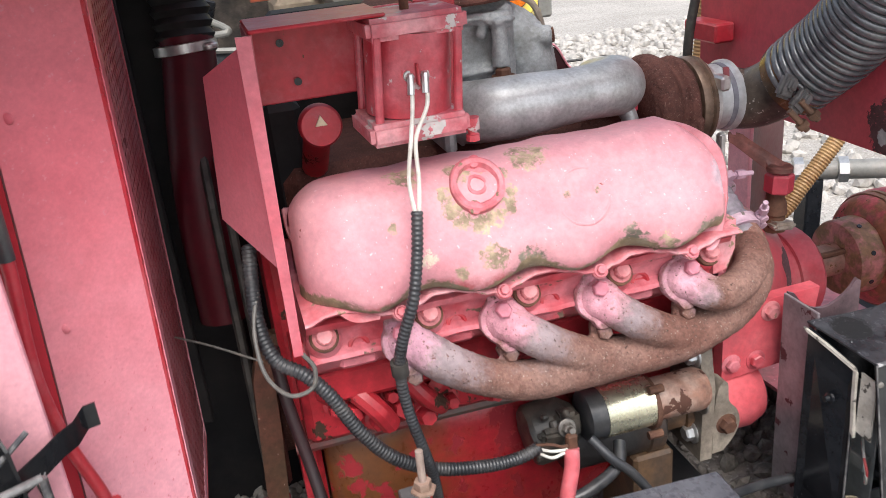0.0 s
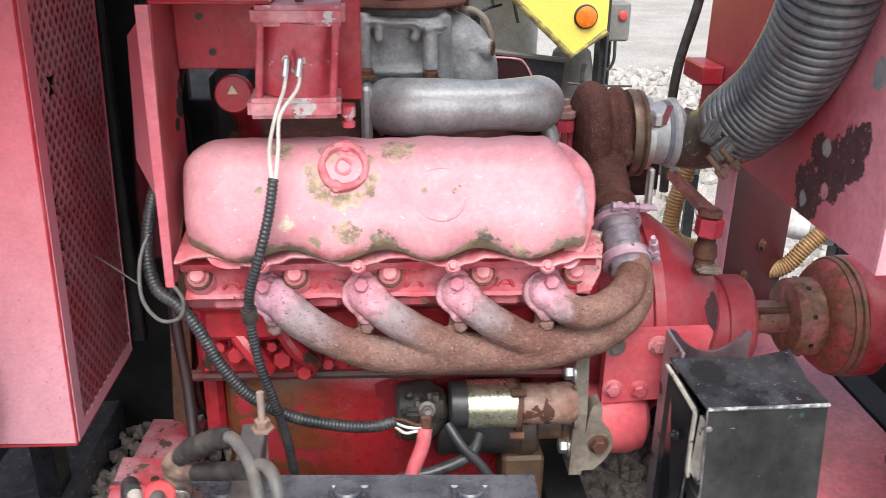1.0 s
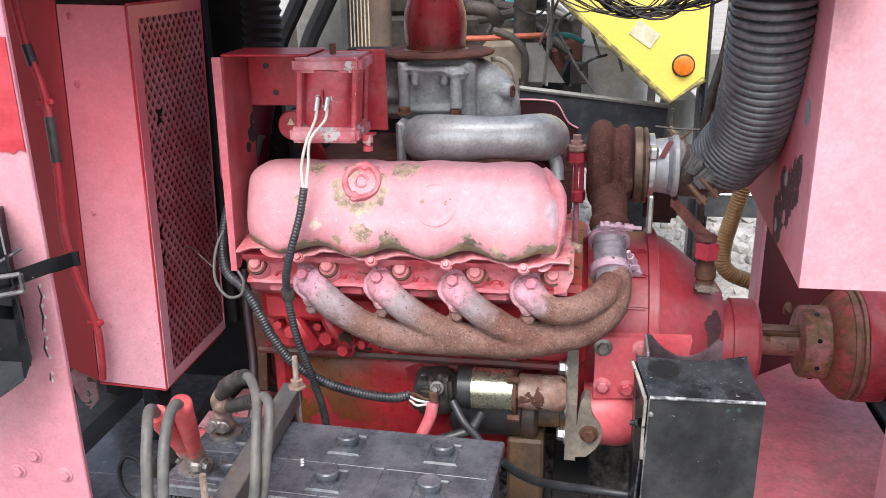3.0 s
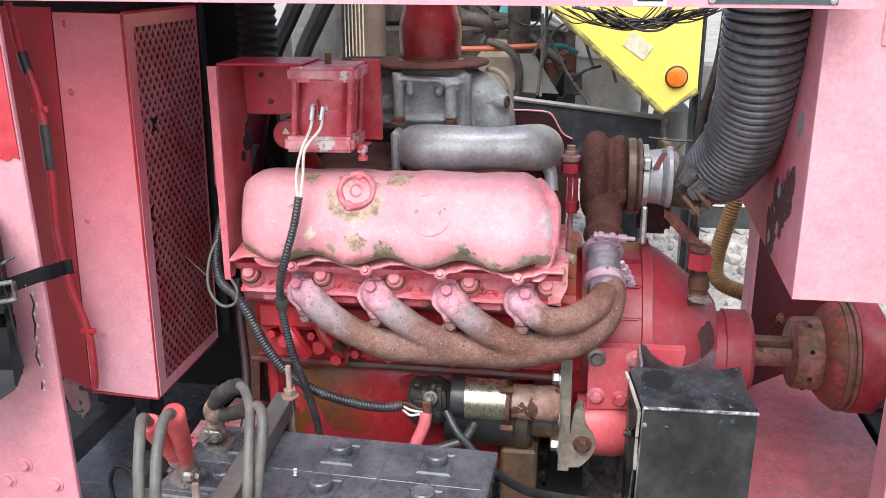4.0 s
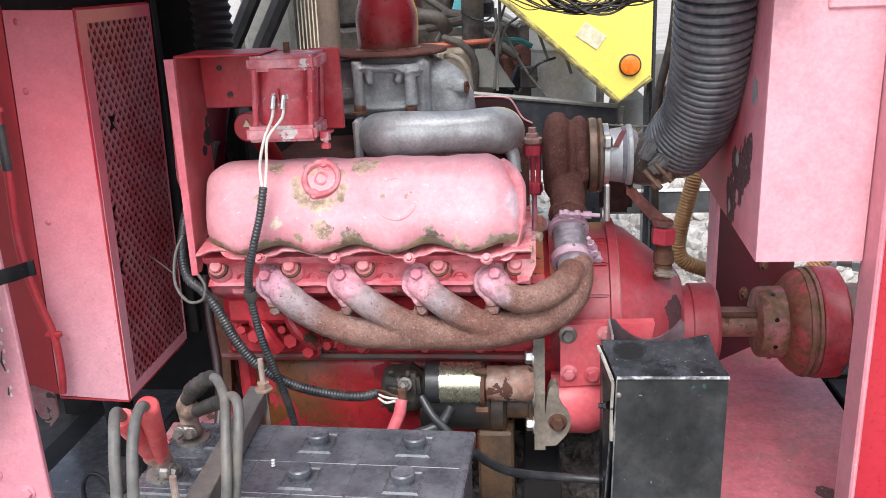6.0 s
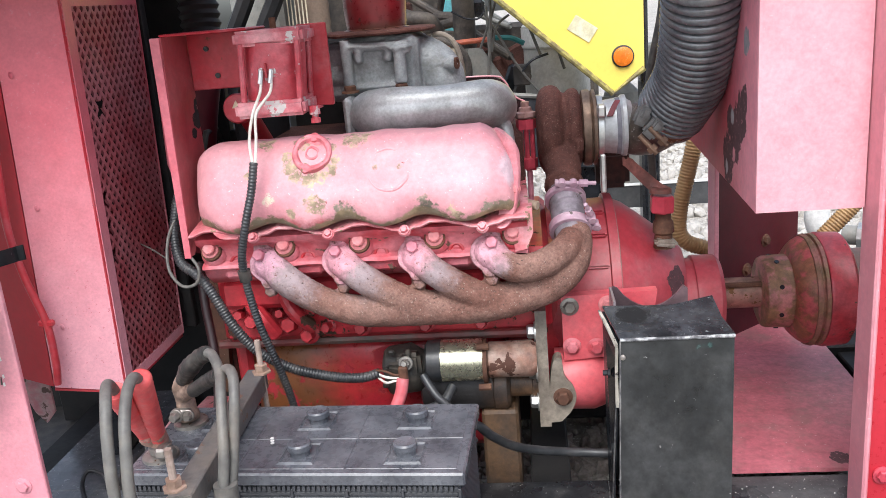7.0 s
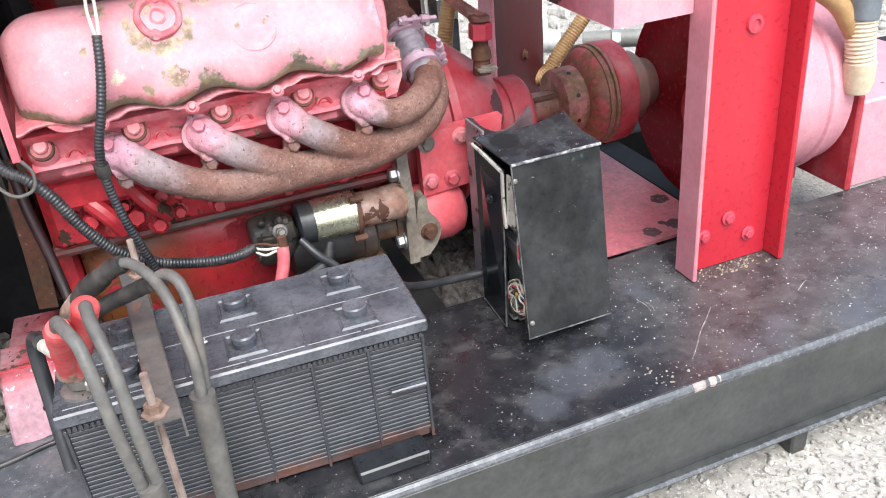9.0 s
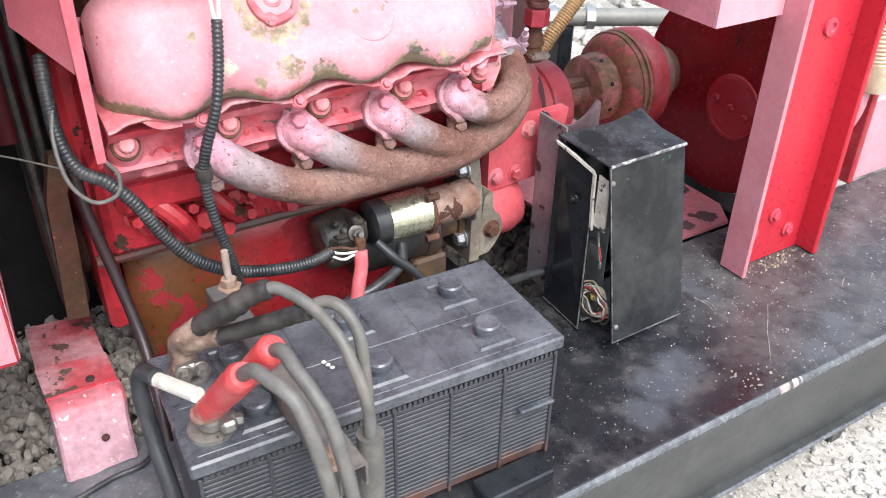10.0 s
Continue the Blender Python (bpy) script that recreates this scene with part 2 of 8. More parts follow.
M_ALU = surface("cast_aluminium", (0.52, 0.54, 0.535), (0.38, 0.395, 0.39), 9, 0.38, 0.35, dust=(0.15, 0.14, 0.12), dusty=0.5, bump=0.25, grain=200, vary=0.8)
M_CASTING = surface("matt_alloy_casting", (0.36, 0.385, 0.395), (0.25, 0.27, 0.275), 10, 0.58, 0.12, dust=(0.12, 0.115, 0.10), dusty=0.55, bump=0.2, grain=200, vary=0.9)
M_BLACK = surface("black_painted_steel", (0.011, 0.012, 0.015), (0.020, 0.022, 0.026), 7, 0.19, chip=(0.16, 0.15, 0.145), chips=0.25, chip_scale=60, dust=(0.045, 0.047, 0.052), dusty=0.10, bump=0.16, grain=50, vary=1.0, speck=(0.10, 0.10, 0.105), specks=0.29)
SHEEN_FILMS = tuple(((x, y, 0.38), r) for x, y, r in ((0.918, 0.665, 0.060), (0.985, 0.690, 0.050), (0.850, 0.628, 0.048), (1.183, 0.868, 0.034), (1.180, 0.828, 0.026), (1.310, 0.600, 0.036), (1.352, 0.632, 0.030), (1.240, 0.592, 0.036), (1.485, 0.588, 0.060), (1.62, 0.60, 0.07)))
# Base colour lighter past x 1.02 to 1.22, in place of bright sky reflection.
M_DECK = surface("oily_deck_paint_with_sheen", (0.048, 0.049, 0.052), (0.082, 0.080, 0.081), 16, 0.32, wet=0.17, spec=0.5, chip=(0.34, 0.32, 0.30), chips=0.315, chip_scale=60, dust=(0.17, 0.165, 0.162), dusty=0.34, bump=0.38, grain=70, vary=1.3, speck=(0.40, 0.39, 0.375), specks=0.345, speck_scale=150, fade=(0, 1.02, 1.22, (0.017, 0.018, 0.021)), sheen_films=SHEEN_FILMS)
M_WORNBLACK = surface("worn_black_edge", (0.05, 0.05, 0.055), (0.20, 0.195, 0.19), 60, 0.35, 0.3, bump=0.2, vary=1.2)
M_BEAM = surface("scuffed_black_beam_paint", (0.040, 0.042, 0.042), (0.060, 0.062, 0.060), 4, 0.34, vary=1.0, chip=(0.18, 0.17, 0.16), chips=0.27, chip_scale=30, dust=(0.10, 0.10, 0.098), dusty=0.4, bump=0.2, stretch=(0.5, 1, 3))
M_BATT = surface("dusty_black_plastic", (0.055, 0.060, 0.072), (0.095, 0.101, 0.116), 16, 0.28, spec=0.6, dust=(0.20, 0.205, 0.225), dusty=0.45, bump=0.2, grain=80, vary=0.8, speck=(0.2, 0.2, 0.2), specks=0.33)
M_CASE = surface("black_plastic_case", (0.038, 0.041, 0.048), (0.055, 0.058, 0.066), 8, 0.46, dust=(0.085, 0.085, 0.09), dusty=0.35, bump=0.2, vary=0.9, fade=(2, 0.385, 0.425, (0.13, 0.062, 0.048)))
M_CONDUIT = surface("black_split_conduit", (0.022, 0.024, 0.027), (0.040, 0.042, 0.046), 20, 0.36, dust=(0.2, 0.18, 0.16), dusty=0.3, bump=0.1)
M_HOSE = surface("ribbed_black_duct", (0.075, 0.083, 0.092), (0.12, 0.13, 0.14), 12, 0.22, dust=(0.26, 0.25, 0.235), dusty=0.35, bump=0.08, vary=1.0, spec=1.0)
M_CABLE = surface("dirty_grey_cable", (0.125, 0.122, 0.113), (0.095, 0.092, 0.085), 60, 0.5, dust=(0.24, 0.20, 0.16), dusty=0.35, bump=0.2, vary=0.6)
M_TAPE = surface("grimy_black_tape", (0.022, 0.021, 0.020), (0.055, 0.050, 0.044), 30, 0.55, bump=0.5, grain=60)
M_STEEL = surface("dull_steel", (0.36, 0.34, 0.31), (0.24, 0.22, 0.20), 25, 0.42, 0.7, chip=RUST, chips=0.36, chip_scale=40, bump=0.3)
M_ZINC = surface("yellow_zinc_plating", (0.72, 0.70, 0.52), (0.62, 0.60, 0.46), 18, 0.28, 0.85, chip=(0.25, 0.2, 0.12), chips=0.3, chip_scale=40, bump=0.1)
M_ZINCW = surface("bright_zinc", (0.62, 0.63, 0.62), (0.5, 0.5, 0.49), 22, 0.35, 0.8, bump=0.1)
M_WHITEWIRE = surface("white_wire", (0.70, 0.68, 0.62), (0.55, 0.52, 0.46), 30, 0.5, bump=0.05)
M_GASKET = surface("grimy_foam", (0.52, 0.49, 0.43), (0.38, 0.35, 0.30), 40, 0.8, bump=0.5, chip=(0.10, 0.09, 0.08), chips=0.4, chip_scale=50)
M_REDPLASTIC = surface("red_rubber_boot", (0.62, 0.075, 0.075), (0.54, 0.06, 0.065), 20, 0.45, dust=(0.62, 0.30, 0.28), dusty=0.45, bump=0.2)
M_CLAMP = surface("mauve_overspray_clamp", (0.42, 0.26, 0.33), (0.50, 0.36, 0.42), 25, 0.55, chip=(0.2, 0.16, 0.15), chips=0.36, chip_scale=50, bump=0.2)
M_TAN = surface("tan_ribbed_hose", (0.42, 0.27, 0.12), (0.34, 0.20, 0.085), 12, 0.5, bump=0.1)
M_CREAM = surface("cream_hose", (0.66, 0.58, 0.42), (0.6, 0.5, 0.35), 12, 0.5, bump=0.1)
M_YELLOW = surface("yellow_paint", (0.90, 0.72, 0.15), (0.87, 0.68, 0.13), 2, 0.4, bump=0.03, vary=0.15)
M_AMBER = surface("amber_plastic", (0.85, 0.22, 0.02), (0.78, 0.18, 0.02), 20, 0.25, bump=0.05)
M_WHITE = surface("white_label", (0.75, 0.75, 0.73), (0.68, 0.68, 0.66), 8, 0.5, bump=0.05)
M_GREYPAINT = surface("grey_paint", (0.24, 0.24, 0.22), (0.18, 0.18, 0.165), 5, 0.5, dust=(0.35, 0.3, 0.25), dusty=0.3, bump=0.1)
M_DARKENG = surface("grimy_engine_metal", (0.028, 0.024, 0.022), (0.085, 0.07, 0.058), 9, 0.65, dust=(0.28, 0.23, 0.18), dusty=0.25, bump=0.3, vary=1.2)
M_SLATE = surface("slate_painted_beam", (0.014, 0.017, 0.023), (0.022, 0.025, 0.032), 4, 0.5, dust=(0.2, 0.2, 0.19), dusty=0.2, bump=0.1)
# Matt black for black parts, and for skid members darkened as recess shade.
M_BLACKSHADE = surface("matt_black_paint_and_shade", (0.012, 0.012, 0.013), (0.022, 0.021, 0.021), 9, 0.6, bump=0.2, spec=0.25)
M_GLOSS = surface("glossy_black_enamel", (0.008, 0.0085, 0.010), (0.014, 0.015, 0.017), 8, 0.20, spec=0.30, bump=0.2, grain=40, vary=1.0, speck=(0.32, 0.32, 0.32), specks=0.30, speck_scale=90)
M_GROUND = surface("pale_gravel_ground", (0.46, 0.43, 0.39), (0.36, 0.335, 0.30), 1.8, 0.9, chip=(0.40, 0.37, 0.33), chips=0.42, chip_scale=80, bump=1.0, grain=45, spec=0.2, vary=1.0, speck=(0.62, 0.6, 0.57), specks=0.42, speck_scale=120)
M_STONE = surface("grey_ballast", (0.42, 0.385, 0.345), (0.24, 0.22, 0.20), 45, 0.9, bump=0.6, grain=60, spec=0.2)
M_HOLE = surface("dark_rust_hole", (0.030, 0.014, 0.012), (0.07, 0.025, 0.02), 40, 0.8, bump=0.3)
M_PALESTONE = surface("pale_rubble", (0.52, 0.49, 0.45), (0.40, 0.38, 0.35), 10, 0.9, bump=0.6, grain=50, spec=0.2)


# ---------------------------------------------------------------- building tools
ORIGIN = {}


def thing(name, at, label, category, group="", kind=""):
    ob = new(name)
    ob.location = at
    ob.empty_display_size = 0.05
    ORIGIN[ob.name] = Vector(at)
    return tagged(ob, label, category, group, kind)


def mesh_of(name, bm, mat, sharp=32.0):
    bmesh.ops.recalc_face_normals(bm, faces=bm.faces[:])
    for f in bm.faces:
        f.smooth = True
    lim = radians(sharp)
    for e in bm.edges:
        e.smooth = len(e.link_faces) == 2 and e.calc_face_angle(0.0) < lim
    me = bpy.data.meshes.new(name)
    bm.to_mesh(me)
    bm.free()
    me.materials.append(mat)
    return me


def part(name, bm, mat, parent, label="", sharp=32.0):
    """One mesh, in world metres, as a child of a thing or of a part."""
    o = ORIGIN[parent.name]
    bmesh.ops.translate(bm, vec=-o, verts=bm.verts[:])
    ob = new(name, mesh_of(name, bm, mat, sharp))
    ob.parent = parent
    ORIGIN[ob.name] = o
    if label:
        tagged(ob, label)
    return ob


def single(name, bm, mat, label, category, group="", kind="", at=None, sharp=32.0):
    """A thing that is one mesh."""
    if at is None:
        c = [v.co for v in bm.verts]
        at = (sum(v.x for v in c) / len(c), sum(v.y for v in c) / len(c), min(v.z for v in c))
    bmesh.ops.translate(bm, vec=-Vector(at), verts=bm.verts[:])
    ob = new(name, mesh_of(name, bm, mat, sharp))
    ob.location = at
    ORIGIN[ob.name] = Vector(at)
    return tagged(ob, label, category, group, kind)


def frame_of(axis):
    w = Vector(axis).normalized()
    u = Vector((0, 0, 1)).cross(w)
    u = Vector((1, 0, 0)) if u.length < 1e-4 else u.normalized()
    return u, w.cross(u), w


def box(bm, c, s, bevel=0.003, turn=None, segs=1):
    """A bevelled block: centre, size, and a turn matrix about the centre."""
    r = bmesh.ops.create_cube(bm, size=1.0)
    vs = r["verts"]
    for v in vs:
        v.co = Vector((v.co.x * s[0], v.co.y * s[1], v.co.z * s[2]))
    if bevel:
        es = list({e for v in vs for e in v.link_edges})
        out = bmesh.ops.bevel(bm, geom=es, offset=min(bevel, min(s) * 0.45), segments=segs, affect="EDGES")
        vs = list({v for f in out["faces"] for v in f.verts} | {v for v in vs if v.is_valid})
    m = Matrix.Translation(c) @ (turn or Matrix())
    bmesh.ops.transform(bm, matrix=m, verts=vs)
    return bm


def slab(bm, a, b, bevel=0.003):
    """A block from its least to its greatest corner."""
    return box(bm, [(p + q) / 2 for p, q in zip(a, b)], [abs(q - p) for p, q in zip(a, b)], bevel)


def rings(bm, loops, close=True, caps=True):
    """Skins rows of points with quads."""
    rows = [[bm.verts.new(p) for p in row] for row in loops]
    k = len(rows[0])
    for a, b in zip(rows[:-1], rows[1:]):
        for i in range(k if close else k - 1):
            j = (i + 1) % k
            bm.faces.new((a[i], a[j], b[j], b[i]))
    if caps and close:
        bm.faces.new(rows[0][::-1])
        bm.faces.new(rows[-1])
    return bm


def lathe(bm, p, axis, profile, n=32):
    """A turned body: profile of (distance along the axis, radius)."""
    u, v, w = frame_of(axis)
    p = Vector(p)
    return rings(bm, [[p + w * d + (u * math.cos(a) + v * math.sin(a)) * max(r, 1e-4) for a in (2 * math.pi * i / n for i in range(n))] for d, r in profile])


def rod(bm, a, b, r, r2=None, n=16, edge=0.0):
    a, b = Vector(a), Vector(b)
    d = (b - a).length
    r2 = r if r2 is None else r2
    prof = [(0, r), (d, r2)] if not edge else [(0, r - edge), (edge, r), (d - edge, r2), (d, r2 - edge)]
    return lathe(bm, a, b - a, prof, n)


def spline(pts, per=8):
    """A smooth line through the points."""
    p = [Vector(q) for q in pts]
    p = [2 * p[0] - p[1]] + p + [2 * p[-1] - p[-2]]
    out = []
    for i in range(1, len(p) - 2):
        for k in range(per):
            t = k / per
            out.append(0.5 * (2 * p[i] + (p[i + 1] - p[i - 1]) * t + (2 * p[i - 1] - 5 * p[i] + 4 * p[i + 1] - p[i + 2]) * t * t + (3 * p[i] - p[i - 1] - 3 * p[i + 1] + p[i + 2]) * t ** 3))
    return out + [p[-2]]


def evenly(line, step):
    """The line again, with points at even steps."""
    out, left = [line[0]], step
    for a, b in zip(line[:-1], line[1:]):
        d = (b - a).length
        while d > left:
            a = a + (b - a) * (left / d)
            out.append(a)
            d, left = (b - a).length, step
        left -= d
    return out


def tube(bm, line, radius, n=12, caps=True):
    """A sweep along a line; radius: a number or a function of (share of the way, metres)."""
    line = [Vector(q) for q in line]
    t0 = (line[1] - line[0]).normalized()
    u = frame_of(t0)[0]
    loops, run = [], 0.0
    total = sum((b - a).length for a, b in zip(line[:-1], line[1:]))
    for i, p in enumerate(line):
        if i:
            run += (p - line[i - 1]).length
        t = (line[min(i + 1, len(line) - 1)] - line[max(i - 1, 0)]).normalized()
        u = (u - t * u.dot(t)).normalized()
        v = t.cross(u)
        r = radius(run / total, run) if callable(radius) else radius
        loops.append([p + (u * math.cos(a) + v * math.sin(a)) * r for a in (2 * math.pi * k / n for k in range(n))])
    return rings(bm, loops, caps=caps)


def ribbed(bm, pts, radius, pitch, depth, n=20):
    """A corrugated hose."""
    line = evenly(spline(pts, 24), pitch / 4)
    return tube(bm, line, lambda s, d: radius - depth * (0.5 + 0.5 * math.cos(2 * math.pi * d / pitch)), n)


def plate(bm, outline, offset, bevel=0.0):
    """A flat sheet: its corners, and the offset to its other face."""
    offset = Vector(offset)
    return rings(bm, [[Vector(p) for p in outline], [Vector(p) + offset for p in outline]])


def hexhead(bm, p, axis, r, h, washer=True, twist=0.0):
    """A bolt head with a washer; p lies on the surface."""
    u, v, w = frame_of(axis)
    p = Vector(p)
    if washer:
        lathe(bm, p - w * 0.002, axis, [(0, r * 1.45), (0.0035, r * 1.45), (0.0045, r * 1.3)], 18)
    rings(bm, [[p + w * d + (u * math.cos(a) + v * math.sin(a)) * q for a in (2 * math.pi * i / 6 + twist for i in range(6))] for d, q in ((0.001, r), (h * 0.8, r), (h, r * 0.82))])
    return bm


def uneven(bm, depth, scale):
    """Pushes the points in and out a little, as sheet and castings are never true."""
    for v in bm.verts:
        p = v.co * scale
        v.co += Vector((noise.noise(p), noise.noise(p + Vector((7.3, 0, 0))), noise.noise(p + Vector((0, 9.1, 0))))) * depth
    return bm


def cast_as_one(ob, step, smooth):
    """Melts overlapping bodies into one casting with filleted joints."""
    m = ob.modifiers.new("weld", "REMESH")
    m.mode, m.voxel_size = "VOXEL", step
    whole = bpy.data.meshes.new_from_object(ob.evaluated_get(bpy.context.evaluated_depsgraph_get()))
    ob.modifiers.clear()
    bm = bmesh.new()
    bm.from_mesh(whole)
    for _ in range(smooth):
        bmesh.ops.smooth_vert(bm, verts=bm.verts[:], factor=0.5, use_axis_x=True, use_axis_y=True, use_axis_z=True)
    uneven(bm, 0.0010, 45.0)
    uneven(bm, 0.0011, 230.0)
    for f in bm.faces:
        f.smooth = True
    bm.to_mesh(whole)
    bm.free()
    mat = ob.data.materials[0]
    ob.data = whole
    whole.materials.clear()
    whole.materials.append(mat)


def flat(path_y, points):
    """Corners in an upright plane at y, from (x, z) pairs."""
    return [(x, path_y, z) for x, z in points]


def bm_new():
    return bmesh.new()

# ---------------------------------------------------------------- the ground and the skid
GROUND = 0.09
bm = bm_new()
bmesh.ops.create_grid(bm, x_segments=40, y_segments=40, size=80.0)
for v in bm.verts:
    v.co = v.co + Vector((0.6, 1.0, GROUND))
single("ground", bm, M_GROUND, "pale dusty gravel ground with loose stones", "ground", kind="structure", at=(0, 0, GROUND))

skid = thing("skid_base", (0.9, 0.75, 0.0), "black painted steel skid base with an oily scuffed deck", "skid")
bm = bm_new()
slab(bm, (0.30, 0.558, 0.366), (3.4, 0.99, 0.38), 0.001)
part("deck_plate", bm, M_DECK, skid, "oily black deck plate with scuffs and grit")
# Left deck gets a lighter paint that carries the grazing sky sheen.
bm = bm_new()
slab(bm, (-0.42, 0.558, 0.366), (0.2995, 0.998, 0.38), 0.001)
part("deck_plate", bm, surface("lightened_black_deck_paint", (0.095, 0.101, 0.114), (0.135, 0.140, 0.150), 10, 0.24, wet=0.12, spec=0.8, chip=(0.34, 0.32, 0.30), chips=0.28, chip_scale=60, bump=0.2, grain=70, vary=1.1, speck=(0.3, 0.3, 0.3), specks=0.33), skid, "smooth deck plate beside the battery, lightened for sky sheen")
bm = bm_new()
tube(bm, [(-1.3, 0.560, 0.3685), (3.4, 0.560, 0.3685)], 0.0098, 10)
part("edge_bead", bm, surface("worn_grey_edge", (0.10, 0.105, 0.115), (0.145, 0.15, 0.16), 20, 0.26, chip=(0.55, 0.50, 0.47), chips=0.27, chip_scale=20, bump=0.3, vary=1.0), skid, "worn grey rounded deck edge")
bm = bm_new()
tube(bm, [(1.075 + 0.004 * i, 0.560 + 0.0015 * noise.noise((i * 0.7, 1, 0)), 0.3688) for i in range(24)], lambda s, d: 0.0099 + 0.0028 * noise.noise((d * 90, 4, 0)) - 0.004 * abs(2 * s - 1) ** 6, 10)
part("scraped_spot", bm, surface("bare_pinkish_scrape", (0.55, 0.44, 0.41), (0.34, 0.26, 0.24), 60, 0.6, bump=0.5, vary=1.2), skid, "bare pale scrape on the deck edge")
for k, run in enumerate(([(1.267, 0.734), (1.236, 0.706), (1.200, 0.676), (1.165, 0.640), (1.137, 0.614)], [(1.158, 0.822), (1.163, 0.800), (1.160, 0.778)], [(1.168, 0.812), (1.171, 0.792), (1.166, 0.775)], [(1.45, 0.70), (1.475, 0.715), (1.49, 0.722)])):
    bm = bm_new()
    tube(bm, spline([(x, y, 0.3803) for x, y in run], 8), lambda s, d: 0.0011 + 0.0007 * noise.noise((d * 220, k, 0)), 6)
    part("scratch", bm, surface("bare_scratch", (0.34, 0.32, 0.30), (0.12, 0.10, 0.095), 120, 0.6, bump=0.3) if k == 0 else bpy.data.materials["bare_scratch"], skid, "bare pale scratch in the deck paint")
bm = bm_new()
slab(bm, (-1.3, 0.553, 0.19), (3.4, 0.565, 0.362), 0.003)
part("front_web", bm, M_BEAM, skid)
bm = bm_new()
slab(bm, (-1.3, 0.535, 0.178), (3.4, 0.64, 0.19), 0.003)
part("bottom_flange", bm, M_BEAM, skid)
bm = bm_new()
tube(bm, [(-1.3, 0.536, 0.1885), (3.4, 0.536, 0.1885)], 0.0045, 8)
part("edge_bead", bm, bpy.data.materials["worn_grey_edge"], skid, "scraped grey flange edge")
for x in (-0.8, 0.35, 1.38, 2.6):
    bm = bm_new()
    slab(bm, (x - 0.02, 0.57, 0.05), (x + 0.02, 0.95, 0.178), 0.004)
    part("skid_foot", bm, M_BEAM, skid)
# Rear beam coloured near black to hold the recess shadow.
bm = bm_new()
slab(bm, (-1.3, 1.58, 0.20), (3.4, 1.85, 0.379), 0.005)
part("rear_beam", bm, M_BLACKSHADE, skid)
# Added black sheet in place of the shaded ground below the radiator.
bm = bm_new()
slab(bm, (-0.60, 1.0, 0.275), (0.30, 1.745, 0.29), 0.003)
part("shade_sheet", bm, M_TAPE, skid)
# Another added sheet, black to stand for shade in the gap below the coupling.
bm = bm_new()
slab(bm, (1.44, 1.005, 0.26), (1.60, 1.745, 0.28), 0.003)
part("shade_sheet", bm, M_BLACKSHADE, skid, "added black sheet for the shade below the coupling")
# Bearer shares the left deck's paint, lightened for sky sheen.
bm = bm_new()
slab(bm, (-0.31, 1.0, 0.30), (-0.135, 1.745, 0.378), 0.004)
part("side_bearer", bm, bpy.data.materials["lightened_black_deck_paint"], skid, "black bearer under the radiator")
# Cross members likewise: the shadow between them is in their black colour.
for x in (-0.35, 0.78, 1.55, 2.5):
    bm = bm_new()
    slab(bm, (x - 0.04, 0.98, 0.20), (x + 0.04, 1.76, 0.362), 0.004)
    part("cross_member", bm, M_BLACKSHADE, skid)
bm = bm_new()
plate(bm, [(1.10, 0.994, 0.384), (1.43, 0.994, 0.384), (1.472, 1.06, 0.384), (1.474, 1.62, 0.384), (1.36, 1.74, 0.384), (1.05, 1.74, 0.384)], (0, 0, 0.008))
part("drip_plate", bm, surface("faded_red_plate", (0.50, 0.165, 0.195), (0.43, 0.120, 0.148), 4, 0.40, vary=1.0, chip=(0.07, 0.05, 0.045), chips=0.31, chip_scale=8, spots=(((1.40, 1.035, 0.39), 0.026, FLAKE, 0.9), ((1.33, 1.03, 0.39), 0.022, FLAKE, 0.9), ((1.44, 1.16, 0.39), 0.024, FLAKE, 0.9), ((1.375, 1.055, 0.39), 0.010, FLAKE, 0.9)), speck=(0.7, 0.5, 0.5), specks=0.32, bump=0.15, dust=(0.27, 0.17, 0.15), dusty=0.6), skid, "faded red steel plate with paint flaking off")

# ---------------------------------------------------------------- the canopy and posts
canopy = thing("canopy", (0.5, 0.82, 0.38), "sun-bleached red sheet steel canopy frame over the engine", "canopy")
bm = bm_new()
plate(bm, flat(0.80, [(-1.3, 1.4065), (1.165, 1.3695), (1.165, 1.80), (-1.3, 1.80)]), (0, 0.012, 0))
plate(bm, [(-1.3, 0.8125, 1.4065), (1.165, 0.8125, 1.3695), (1.165, 0.838, 1.3695), (-1.3, 0.838, 1.4065)], (0, 0, 0.008))
part("header_panel", bm, M_PINK, canopy, "bleached pink header panel with a folded lower lip")
for hx, hz in ((0.283, 1.397), (0.345, 1.400), (-0.05, 1.43)):
    bm = bm_new()
    rod(bm, (hx, 0.801, hz), (hx, 0.7985, hz), 0.0035, n=12)
    part("rivet_hole", bm, M_BLACK, canopy)
# Roof out of view, added to keep light off the left part.
bm = bm_new()
slab(bm, (-1.3, 0.815, 1.80), (0.34, 1.70, 1.812), 0.002)
part("unseen_shade_roof", bm, M_PANEL, canopy)
# left upright, a folded sheet with bolts at its foot
bm = bm_new()
slab(bm, (-0.345, 0.80, 0.38), (-0.122, 0.811, 1.386), 0.002)
slab(bm, (-1.0, 0.80, 1.05), (-0.347, 0.811, 1.388), 0.002)
part("left_upright", bm, M_PINK, canopy, "bleached pink upright with brighter red repainted patch")
bm = bm_new()
edge = [(-0.124 - 0.236 * i / 40, 1.138 + 0.007 * noise.noise((i * 0.37, 0, 0)) + 0.003 * noise.noise((i * 1.7, 3, 0))) for i in range(41)]
